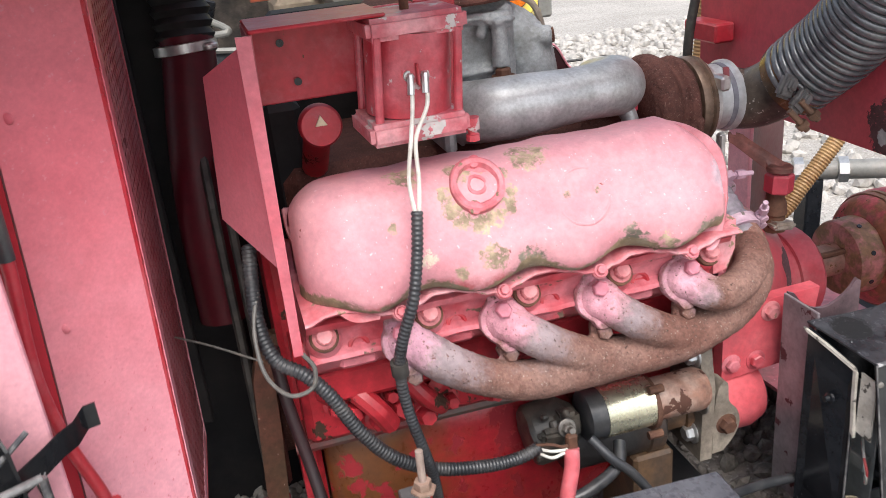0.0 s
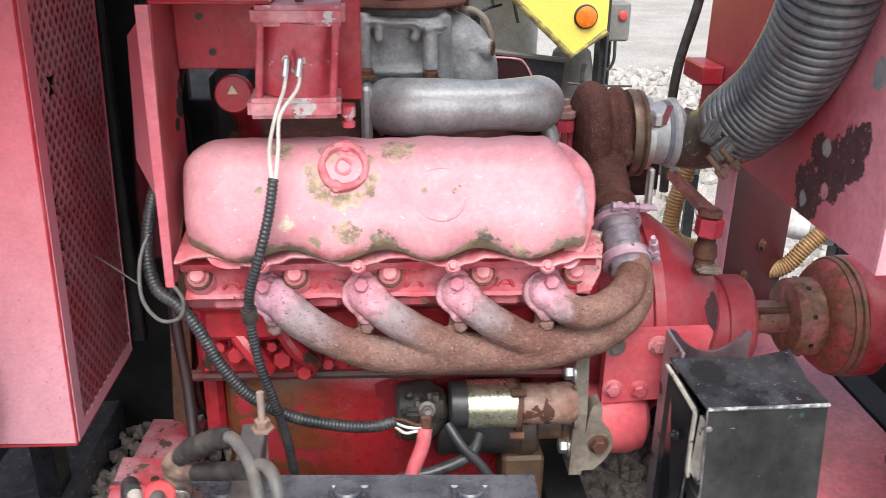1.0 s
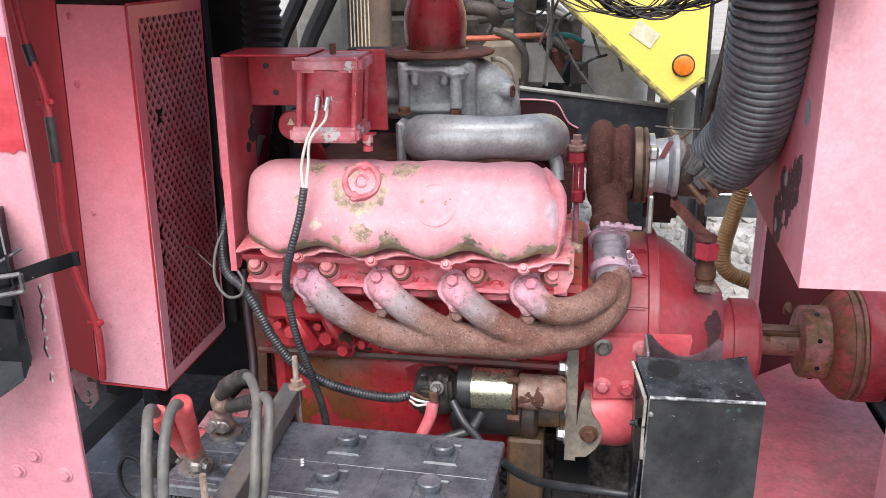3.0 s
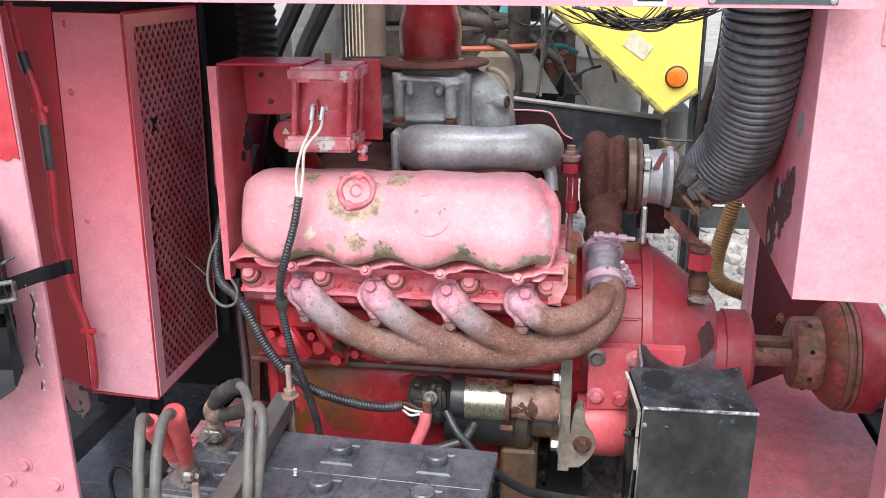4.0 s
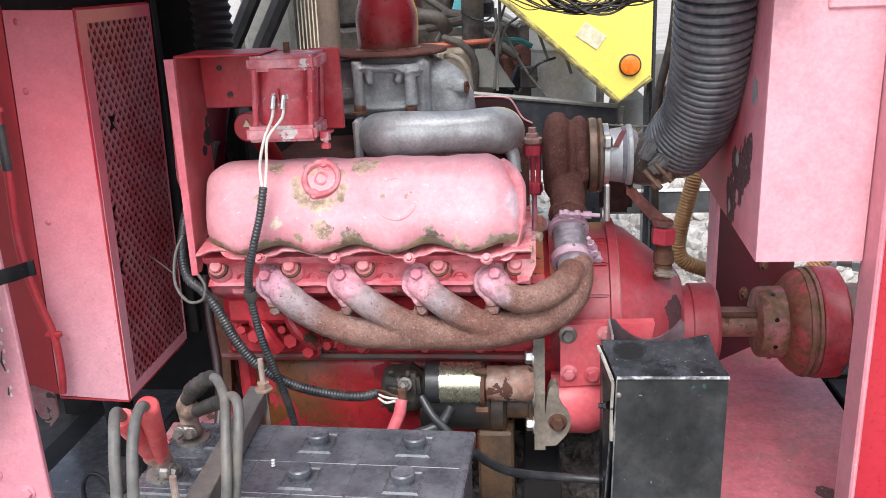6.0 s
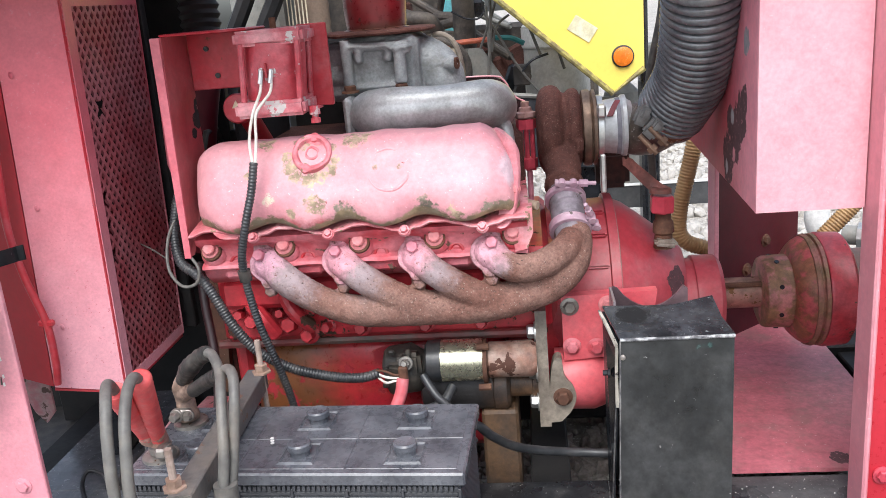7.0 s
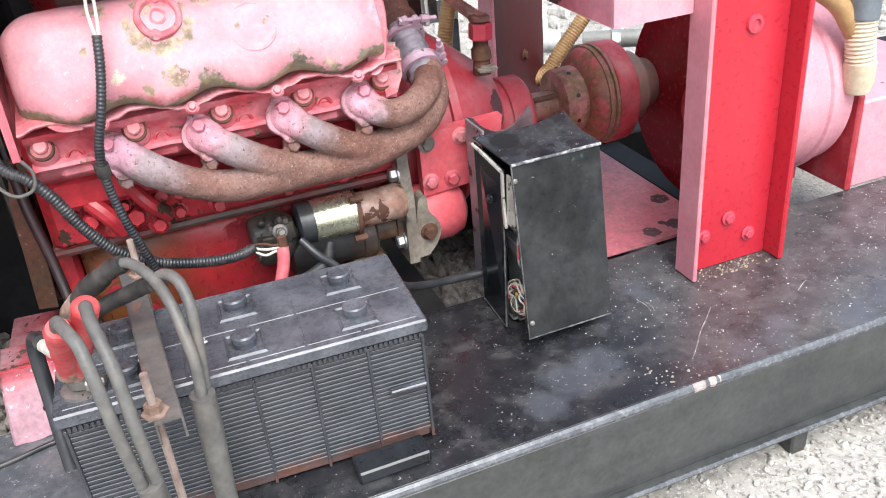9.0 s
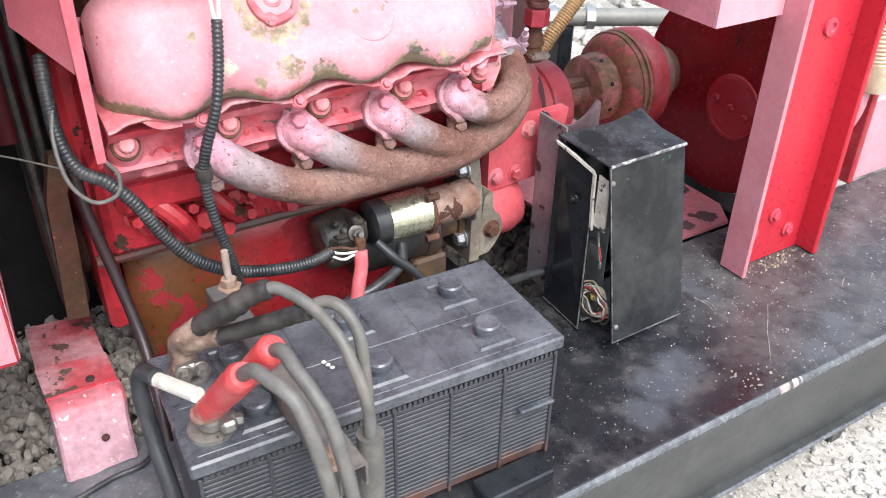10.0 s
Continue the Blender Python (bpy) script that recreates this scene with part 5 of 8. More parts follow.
uneven(bm, 0.002, 60.0)
part("pipe_outlet", bm, M_ALU, pipe)

# ---------------------------------------------------------------- turbocharger
turbo = thing("turbocharger", (0.87, 1.335, 0.91), "dark rusty turbocharger with clamped outlet", "turbocharger")
TY, TZ = 1.335, 1.008
bm = bm_new()
lathe(bm, (0.790, TY, TZ), (1, 0, 0), [(0, 0.050), (0.004, 0.074), (0.012, 0.087), (0.024, 0.0935), (0.036, 0.0935), (0.046, 0.089), (0.053, 0.079), (0.057, 0.0755), (0.062, 0.0765), (0.069, 0.084), (0.080, 0.0845), (0.088, 0.079), (0.092, 0.068), (0.099, 0.066)], 48)
tube(bm, spline([(0.837, 1.168, 0.903), (0.838, 1.205, 0.922), (0.838, 1.250, 0.946), (0.834, 1.30, 0.970)], 6), lambda s, d: 0.0308 + 0.010 * s, 24)
lathe(bm, (0.8375, 1.190, 0.914), (0.0, 0.89, 0.46), [(0, 0.033), (0.002, 0.039), (0.012, 0.040), (0.015, 0.034)], 24)
box(bm, (0.872, 1.262, 0.985), (0.022, 0.03, 0.035), 0.006, None, 2)
part("turbine_housing", bm, M_TURBO, turbo, "rusty pitted turbine housing", sharp=50)
cast_as_one(bpy.data.objects["turbine_housing"], 0.0026, 3)
bm = bm_new()
lathe(bm, (0.882, TY, TZ), (1, 0, 0), [(0, 0.066), (0.003, 0.078), (0.010, 0.080), (0.018, 0.079), (0.021, 0.075), (0.024, 0.079), (0.030, 0.078), (0.033, 0.060)], 40)
part("outlet_flange", bm, surface("bronzed_flange", (0.20, 0.135, 0.095), (0.11, 0.08, 0.06), 12, 0.42, 0.5, bump=0.3, vary=1.2), turbo, "bronze brown outlet flange")
bm = bm_new()
lathe(bm, (0.914, TY, TZ), (1, 0, 0), [(0, 0.060), (0.001, 0.067), (0.012, 0.067), (0.013, 0.060)], 36)
slab(bm, (0.914, TY - 0.080, TZ - 0.125), (0.926, TY - 0.064, TZ - 0.045), 0.003)
slab(bm, (0.911, TY - 0.085, TZ + 0.03), (0.929, TY - 0.050, TZ + 0.055), 0.004)
part("band_clamp", bm, M_ZINCW, turbo, "bright band clamp with hanging tail")
bm = bm_new()
lathe(bm, (0.926, TY, TZ), (1, 0, 0), [(0, 0.055), (0.02, 0.057), (0.035, 0.059), (0.040, 0.064), (0.048, 0.064), (0.050, 0.056), (0.06, 0.05)], 36)
part("outlet_pipe", bm, surface("dull_alloy_stub", (0.50, 0.52, 0.53), (0.38, 0.39, 0.40), 14, 0.4, 0.25, dust=(0.30, 0.20, 0.17), dusty=0.4, bump=0.2), turbo, "light alloy outlet stub")
bm = bm_new()
rings(bm, [[(0.938 + 0.020 * q + dx, TY - r * math.sin(radians(a)), TZ + r * math.cos(radians(a))) for dx, r in ((-0.006, 0.0585), (0.006, 0.0585), (0.006, 0.0605), (-0.006, 0.0605))] for q, a in ((i / 8, 62 - 5 * i) for i in range(9))])
part("red_smear", bm, surface("dull_red_streak", (0.20, 0.035, 0.045), (0.14, 0.04, 0.04), 40, 0.6, bump=0.3), turbo, "dull dark red streak")
bm = bm_new()
lathe(bm, (0.953, TY, TZ), (1, 0, 0), [(0, 0.058), (0.001, 0.0595), (0.009, 0.060), (0.010, 0.058)], 36)
part("dark_band", bm, surface("slate_band", (0.16, 0.16, 0.19), (0.24, 0.24, 0.27), 20, 0.5, bump=0.2), turbo)
bm = bm_new()
FX, FY = 0.768, 1.318
lathe(bm, (FX, FY, 1.040), (0, 0, 1), [(0, 0.020), (0.004, 0.0225), (0.012, 0.0215), (0.014, 0.014), (0.022, 0.013), (0.024, 0.009), (0.034, 0.009)], 8)
part("feed_nut", bm, surface("pinkish_bare_nut", (0.42, 0.25, 0.23), (0.30, 0.17, 0.15), 40, 0.5, 0.3, bump=0.3), turbo, "pinkish bare nut")
bm = bm_new()
for z in (0.935, 1.018):
    lathe(bm, (FX, FY, z), (0, 0, 1), [(0, 0.021), (0.020, 0.021), (0.022, 0.012)], 8)
for dx in (-0.012, 0, 0.012):
    rod(bm, (FX + dx, FY - 0.006, 0.93), (FX + dx, FY - 0.006, 1.04), 0.0052, n=8)
part("oil_feed", bm, M_REDBRIGHT, turbo, "bright red oil feed fitting")
bm = bm_new()
rod(bm, (FX + 0.003, FY - 0.012, 0.845), (FX + 0.003, FY, 0.94), 0.006, n=10)
part("feed_pipe", bm, M_PORT, turbo)
bm = bm_new()
box(bm, (0.955, 1.45, 0.895), (0.075, 0.05, 0.085), 0.012, None, 2)
part("drain_block", bm, M_HOLE, turbo, "dark grimy drain block")

duct = thing("air_duct", (1.07, 1.15, 0.95), "large ribbed black flexible duct clamped to the turbocharger", "duct")
bm = bm_new()
DUCT = [(0.980, 1.335, 1.004), (1.005, 1.325, 0.998), (1.030, 1.295, 1.010), (1.060, 1.235, 1.055), (1.078, 1.17, 1.115), (1.079, 1.09, 1.20), (1.074, 1.035, 1.29), (1.070, 1.01, 1.40), (1.07, 1.0, 1.60)]
tube(bm, spline(DUCT[:5], 6), lambda s, d: 0.0535 + 0.004 * s, 24)
part("duct_cuff", bm, surface("smeared_black_cuff", (0.10, 0.082, 0.066), (0.045, 0.040, 0.036), 16, 0.34, bump=0.4, vary=1.2, speck=(0.42, 0.40, 0.37), specks=0.37, speck_scale=110), duct, "dirty smooth cuff")
bm = bm_new()
PITCH = 0.0142
tube(bm, evenly(spline([(1.056, 1.246, 1.046)] + DUCT[4:], 24), PITCH / 9), lambda s, d: 0.0675 + 0.0022 * math.sin(math.pi * ((d / PITCH + 0.35) % 1.0)) - 0.0085 * math.exp(-(((d / PITCH) % 1.0 - 0.65) / 0.10) ** 2), 32)
part("ribbed_body", bm, M_HOSE, duct, sharp=80)
# Dirty brown band; its amber tone paints in a gold reflection.
bm = bm_new()
w = Vector((0.048, -0.125, 0.105)).normalized()
lathe(bm, Vector((1.056, 1.246, 1.046)) - w * 0.012, w, [(-0.012, 0.058), (-0.011, 0.0645), (-0.009, 0.0655), (0.026, 0.0665), (0.028, 0.0655), (0.029, 0.058)], 32)
part("cuff_glint_band", bm, surface("brown_band_with_gold_glint", (0.20, 0.105, 0.035), (0.07, 0.055, 0.042), 14, 0.25, bump=0.15, vary=1.1), duct, "dirty brown smooth band with a painted gold reflection")
for k, (p, q) in enumerate((((0.992, 1.192, 1.046), 25), ((1.010, 1.178, 1.022), 45))):
    bm = bm_new()
    box(bm, p, (0.030, 0.016, 0.040), 0.005, Matrix.Rotation(radians(q), 4, "Y"), 2)
    box(bm, Vector(p) + Vector((0.004, -0.010, 0.004)), (0.016, 0.012, 0.022), 0.004, Matrix.Rotation(radians(q), 4, "Y"), 2)
    part("clamp_lug", bm, surface("dark_cast_lug", (0.17, 0.17, 0.17), (0.10, 0.095, 0.09), 30, 0.45, 0.4, bump=0.3), duct, "cast clamp lug")
for dx, dz in ((0, 0), (-0.020, -0.014)):
    bm = bm_new()
    a, b = Vector((1.002 + dx, 1.168, 1.026 + dz)), Vector((1.034 + dx, 1.162, 0.990 + dz))
    rod(bm, a, b, 0.0055, n=10)
    lathe(bm, a.lerp(b, 0.62), b - a, [(0, 0.0105), (0.011, 0.0105)], 6)
    part("clamp_bolt", bm, surface("brassy_bolt", (0.24, 0.15, 0.10), (0.16, 0.10, 0.07), 40, 0.5, 0.5, bump=0.2), duct)
# ---------------------------------------------------------------- stop solenoid and its bracket
brk = thing("bracket", (0.2, 1.06, 0.88), "folded red steel bracket beside the valve cover", "bracket")
bm = bm_new()
plate(bm, [(0.141, 1.000, 1.268), (0.141, 1.115, 1.268), (0.141, 1.115, 1.02), (0.134, 1.004, 0.872), (0.130, 0.990, 0.872)], (0.006, 0, 0))
part("side_plate", bm, M_BRACKET, brk, "red side plate with a black flaked patch")
bm = bm_new()
plate(bm, [(0.128, 0.994, 1.268), (0.145, 0.994, 1.268), (0.139, 0.986, 0.870), (0.127, 0.986, 0.870)], (0, 0.0055, 0))
part("front_strip", bm, surface("faded_red_strip", (0.58, 0.16, 0.195), (0.52, 0.11, 0.14), 9, 0.42, chip=(0.14, 0.05, 0.05), chips=0.31, chip_scale=30, bump=0.15, vary=0.6), brk, "faded red edge strip")
bm = bm_new()
plate(bm, [(0.140, 1.002, 1.262), (0.086, 1.090, 1.215), (0.074, 1.100, 1.030), (0.128, 1.010, 0.985)], (0.004, 0.003, 0))
part("wing", bm, M_PANEL, brk)
bm = bm_new()
slab(bm, (0.148, 1.108, 1.165), (0.36, 1.116, 1.268), 0.002)
part("back_plate", bm, M_RED, brk)
bm = bm_new()
slab(bm, (0.3605, 1.106, 1.120), (0.415, 1.116, 1.270), 0.002)
part("end_strip", bm, M_RED, brk)
bm = bm_new()
slab(bm, (0.142, 1.0, 1.2685), (0.30, 1.116, 1.273), 0.002)
part("top_flange", bm, M_RED, brk)
for bx, bz in ((0.185, 1.240), (0.200, 1.190)):
    bm = bm_new()
    rod(bm, (bx, 1.108, bz), (bx, 1.104, bz), 0.005, n=10)
    part("bracket_bolt", bm, M_BLACK, brk)

coil = thing("stop_solenoid", (0.325, 1.05, 1.12), "red cylindrical stop solenoid between two square end plates", "solenoid")
TW = Matrix.Rotation(radians(2), 4, "Z")
CC = Vector((0.334, 1.050, 0))
bm = bm_new()
box(bm, CC + Vector((0, 0, 1.254)), (0.124, 0.108, 0.027), 0.006, TW, 2)
part("top_plate", bm, M_SCUFF, coil, "top plate with chipped edge")
bm = bm_new()
box(bm, CC + Vector((-0.010, -0.006, 1.132)), (0.126, 0.110, 0.028), 0.006, TW, 2)
part("bottom_plate", bm, M_SCUFF, coil)
bm = bm_new()
lathe(bm, CC + Vector((-0.008, 0, 1.145)), (0.08, 0, 1), [(0, 0.0535), (0.1, 0.0535)], 40)
part("barrel", bm, M_COIL, coil)
for sx in (-1, 1):
    for sy in (-1, 1):
        bm = bm_new()
        c = CC + TW @ Vector((0.050 * sx, 0.045 * sy, 0))
        rod(bm, c + Vector((-0.008, 0, 1.14)), c + Vector((0, 0, 1.245)), 0.0055, n=10)
        part("tie_rod", bm, M_COIL, coil)
bm = bm_new()
rod(bm, CC + Vector((0, 0.0, 1.264)), CC + Vector((0, 0.0, 1.286)), 0.006, n=8)
part("spindle", bm, M_RUST, coil)
bm = bm_new()
tdir = TW @ Vector((0, -1, 0))
tp = CC + tdir * 0.047 + Vector((-0.008, 0, 1.199))
lathe(bm, tp - tdir * 0.002, tdir, [(0, 0.018), (0.004, 0.018), (0.005, 0.015)], 20)
box(bm, tp + tdir * 0.008, (0.003, 0.014, 0.026), 0.001, TW)
part("terminal_base", bm, M_RED, coil)
for s in (-1, 1):
    bm = bm_new()
    hexhead(bm, tp + tdir * 0.003 + Vector((0.009 * s, 0, -0.002)), tdir, 0.005, 0.010, washer=True)
    part("terminal", bm, M_ZINCW, coil)
bm = bm_new()
plate(bm, [(0.30, 1.02, 1.122), (0.40, 1.03, 1.122), (0.405, 1.06, 1.122), (0.30, 1.07, 1.122)], (0, 0, 0.004))
lathe(bm, (0.398, 1.02, 1.100), (0, 0, 1), [(0, 0.009), (0.008, 0.009), (0.009, 0.006), (0.014, 0.006), (0.015, 0.010), (0.030, 0.010)], 8)
part("linkage_tab", bm, M_COIL, coil)

bm = bm_new()
lathe(bm, (0.222, 1.160, 1.120), (0, -1, 0.12), [(0, 0.024), (0.02, 0.029), (0.036, 0.029), (0.041, 0.026), (0.042, 0.001)], 30)
knob = part("stop_knob", bm, M_RED, engine, "round red knob with a pale arrow")
bm = bm_new()
plate(bm, [(0.222, 1.1165, 1.140), (0.214, 1.1155, 1.126), (0.230, 1.1155, 1.126)], (0, 0.003, 0))
part("arrow", bm, M_CREAM, knob)
bm = bm_new()
rod(bm, (0.222, 1.158, 1.119), (0.222, 1.28, 1.02), 0.02, n=12)
part("stem", bm, M_BLOCK, knob)

# ---------------------------------------------------------------- wiring on the engine
loom = thing("solenoid_wire", (0.29, 0.95, 0.55), "white wire pair running into thin black ribbed conduit", "wire")
for s in (-1, 1):
    bm = bm_new()
    t0 = tp + tdir * 0.012 + Vector((0.009 * s, 0, -0.006))
    tube(bm, spline([t0, t0 + Vector((-0.004, -0.008, -0.03)), (0.307 + 0.003 * s, 0.962, 1.13), (0.300 + 0.006 * s, 0.952, 1.085), (0.298 + 0.002 * s, 0.946, 1.04)], 8), 0.0026, 8)
    part("wire_strand", bm, M_WHITEWIRE, loom)
    bm = bm_new()
    rod(bm, t0 + Vector((0, 0.002, 0.006)), t0 + Vector((-0.003, -0.004, -0.016)), 0.0045, n=8)
    part("wire_lug", bm, M_ZINCW, loom)
bm = bm_new()
COND = [(0.298, 0.946, 1.048), (0.290, 0.935, 1.0), (0.276, 0.922, 0.947), (0.258, 0.930, 0.89), (0.252, 0.942, 0.848), (0.254, 0.948, 0.80), (0.262, 0.950, 0.75), (0.272, 0.955, 0.705), (0.283, 0.965, 0.65), (0.292, 0.985, 0.57), (0.298, 0.99, 0.48)]
ribbed(bm, COND, 0.0080, 0.006, 0.0016, 12)
part("conduit", bm, M_CONDUIT, loom, sharp=80)
bm = bm_new()
rod(bm, (0.2515, 0.942, 0.855), (0.2525, 0.945, 0.835), 0.0115, n=12)
part("tape_wrap", bm, M_TAPE, loom)

loom2 = thing("starter_cable", (0.3, 1.0, 0.58), "thick black ribbed cable sagging to the starter motor", "cable")
bm = bm_new()
LOOM = [(0.10, 1.09, 0.99), (0.094, 1.06, 0.95), (0.092, 1.035, 0.90), (0.105, 1.015, 0.855), (0.137, 1.003, 0.832), (0.165, 0.995, 0.795), (0.195, 0.99, 0.735), (0.235, 0.99, 0.68), (0.295, 0.995, 0.638), (0.37, 1.005, 0.612), (0.425, 1.014, 0.603), (0.462, 1.018, 0.610)]
ribbed(bm, LOOM, 0.0104, 0.0058, 0.0017, 14)
part("conduit", bm, M_CONDUIT, loom2, sharp=80)
bm = bm_new()
tube(bm, spline([(0.098, 1.05, 0.94), (0.085, 1.02, 0.90), (0.088, 0.995, 0.85), (0.112, 0.985, 0.818), (0.142, 0.982, 0.822), (0.150, 0.985, 0.848), (0.138, 0.99, 0.87)], 8), 0.003, 8)
part("tie_wire", bm, M_CABLE, loom2, "pale looped tie wire")
bm = bm_new()
tube(bm, spline([(-0.020, 1.12, 0.868), (0.030, 1.06, 0.872), (0.088, 1.0, 0.866)], 6), 0.0014, 6)
part("loose_strand", bm, M_CABLE, loom2, "thin loose wire strand")
for k, (dz, mt) in enumerate(((0.0, M_WHITEWIRE), (0.006, M_RUST), (-0.006, M_WHITEWIRE))):
    bm = bm_new()
    tube(bm, spline([(0.455, 1.016, 0.610 + dz), (0.475, 1.006, 0.606 + dz * 2), (0.495, 1.004, 0.604 + dz), (0.515, 1.010, 0.600 + dz * 2)], 6), 0.0025, 8)
    part("wire_tail", bm, mt, loom2)
lead = thing("red_lead", (0.5, 0.98, 0.5), "short red starter lead with crimped lug", "cable")
bm = bm_new()
tube(bm, spline([(0.508, 1.006, 0.602), (0.503, 0.996, 0.575), (0.49, 0.983, 0.545), (0.475, 0.97, 0.50)], 8), 0.012, 12)
part("sleeve", bm, surface("pinkish_red_sleeve", (0.6, 0.12, 0.14), (0.65, 0.2, 0.22), 30, 0.5, bump=0.1), lead)
bm = bm_new()
slab(bm, (0.500, 1.002, 0.584), (0.518, 1.014, 0.626), 0.003)
part("lug", bm, M_RUST, lead)
for k, pts in enumerate(([(0.60, 1.03, 0.57), (0.58, 1.0, 0.55), (0.52, 0.98, 0.535), (0.47, 0.985, 0.52), (0.42, 1.0, 0.47)], [(0.545, 1.02, 0.60), (0.57, 0.995, 0.57), (0.60, 0.985, 0.54), (0.64, 0.97, 0.48)])):
    bm = bm_new()
    tube(bm, spline(pts, 8), 0.010 if k == 0 else 0.008, 10)
    single("black_hose" if k == 0 else "black_cable", bm, M_CONDUIT, "thin black rubber hose under the starter motor" if k == 0 else "thin black cable from the starter motor", "cable", sharp=60)
bm = bm_new()
tube(bm, spline([(0.630, 0.862, 0.575), (0.657, 0.872, 0.568), (0.678, 0.895, 0.535), (0.715, 0.935, 0.490), (0.765, 0.965, 0.462), (0.83, 0.985, 0.445), (0.902, 0.985, 0.440)], 8), 0.0085, 12)
single("floor_cable", bm, M_CONDUIT, "black sheathed cable between battery and control box", "cable", sharp=60)
bm = bm_new()
tube(bm, spline([(0.105, 1.10, 0.83), (0.110, 1.08, 0.75), (0.125, 1.05, 0.65), (0.135, 1.0, 0.56), (0.13, 0.93, 0.50), (0.125, 0.89, 0.45)], 8), 0.0092, 10)
single("drain_hose", bm, surface("dark_red_rubber", (0.032, 0.014, 0.016), (0.020, 0.013, 0.014), 14, 0.4, bump=0.1), "dark red painted rubber drain hose", "hose", sharp=60)

# ---------------------------------------------------------------- starter motor
st = thing("starter_motor", (0.63, 1.07, 0.48), "starter motor with zinc plated solenoid and rusty body", "starter motor")
bm = bm_new()
lathe(bm, (0.549, 1.06, 0.612), (1, 0, 0), [(0, 0.034), (0.004, 0.041), (0.03, 0.0415), (0.031, 0.040)], 32)
part("end_cap", bm, M_CONDUIT, st, "dark plastic end cap")
bm = bm_new()
lathe(bm, (0.580, 1.06, 0.612), (1, 0, 0), [(0, 0.0415), (0.004, 0.041), (0.078, 0.041), (0.082, 0.042)], 36)
part("solenoid_can", bm, M_ZINC, st, "yellow zinc solenoid can")
bm = bm_new()
plate(bm, [(0.661, 1.06 + 0.044 * math.cos(a), 0.608 + 0.044 * math.sin(a)) for a in [2 * math.pi * i / 24 for i in range(24)]], (0.008, 0, 0))
for s in (-1, 1):
    rod(bm, (0.651, 1.03, 0.608 + 0.042 * s), (0.675, 1.03, 0.608 + 0.042 * s), 0.007, n=8)
part("solenoid_flange", bm, M_RUST, st, "rusty solenoid flange")
bm = bm_new()
lathe(bm, (0.669, 1.06, 0.610), (1, 0, 0), [(0, 0.030), (0.004, 0.035), (0.086, 0.036), (0.096, 0.030)], 32)
part("plunger_housing", bm, surface("rusty_brown_can", (0.24, 0.12, 0.085), (0.33, 0.235, 0.19), 18, 0.5, bump=0.4, vary=1.3, chip=(0.10, 0.04, 0.025), chips=0.42, chip_scale=20), st, "rusty plunger housing")
bm = bm_new()
lathe(bm, (0.53, 1.115, 0.535), (1, 0, 0), [(0, 0.045), (0.004, 0.052), (0.145, 0.052), (0.148, 0.055), (0.172, 0.055), (0.178, 0.048), (0.180, 0.030), (0.222, 0.030), (0.224, 0.036), (0.236, 0.036)], 36)
uneven(bm, 0.0012, 40.0)
part("motor_body", bm, surface("black_and_rust_motor", (0.155, 0.085, 0.045), (0.05, 0.036, 0.030), 22, 0.45, bump=0.4, vary=1.3, fade=(0, 0.64, 0.70, (0.028, 0.026, 0.026))), st, "black motor body with a rusty end band")
bm = bm_new()
lathe(bm, (0.462, 1.085, 0.582), (1, 0, 0.12), [(0, 0.030), (0.004, 0.044), (0.012, 0.049), (0.060, 0.050), (0.066, 0.046), (0.085, 0.030)], 26)
box(bm, (0.492, 1.042, 0.602), (0.040, 0.020, 0.040), 0.006, Matrix.Rotation(radians(20), 4, "X"), 2)
box(bm, (0.520, 1.052, 0.612), (0.040, 0.030, 0.050), 0.008, None, 2)
for k in range(9):
    box(bm, (0.468 + 0.007 * k, 1.040 + 0.004 * (k % 3), 0.575 + 0.016 * ((k * 2) % 5)), (0.012, 0.014, 0.012), 0.003, Matrix.Rotation(k, 4, "X"))
uneven(bm, 0.004, 45.0)
part("contact_housing", bm, surface("cracked_black_bakelite", (0.03, 0.029, 0.027), (0.10, 0.085, 0.068), 26, 0.5, bump=0.8, grain=45), st, "grimy black contact housing")
bm = bm_new()
hexhead(bm, (0.512, 1.030, 0.622), (0, -1, 0.3), 0.010, 0.012)
rod(bm, (0.512, 1.034, 0.622), (0.512, 1.008, 0.630), 0.005, n=10)
part("terminal_stud", bm, M_STEEL, st)
bm = bm_new()
slab(bm, (0.648, 1.07, 0.29), (0.722, 1.20, 0.492), 0.006)
single("engine_mount_block", bm, surface("rusty_tan_block", (0.12, 0.068, 0.035), (0.07, 0.046, 0.032), 14, 0.65, bump=0.4, vary=1.2), "rusty tan mounting block under the starter motor", "mount")

# ---------------------------------------------------------------- gearbox lever and filler
lev = thing("lever", (1.03, 1.24, 0.78), "rusty lever on a red pivot above the bell housing", "lever")
bm = bm_new()
LV = Vector((1.034, 1.252, 0.854))
lathe(bm, (1.039, 1.264, 0.758), (0, 0, 1), [(0, 0.020), (0.030, 0.018), (0.034, 0.022), (0.055, 0.021), (0.060, 0.017), (0.085, 0.016)], 14)
uneven(bm, 0.002, 50.0)
part("pivot_post", bm, M_RUST, lev)
bm = bm_new()
box(bm, (1.041, 1.246, 0.774), (0.045, 0.03, 0.014), 0.005, Matrix.Rotation(radians(8), 4, "Y"), 2)
uneven(bm, 0.003, 60.0)
part("locknut", bm, surface("greasy_pale_nut", (0.40, 0.36, 0.31), (0.25, 0.2, 0.16), 40, 0.5, 0.3, bump=0.4), lev, "greasy pale locknut")
bm = bm_new()
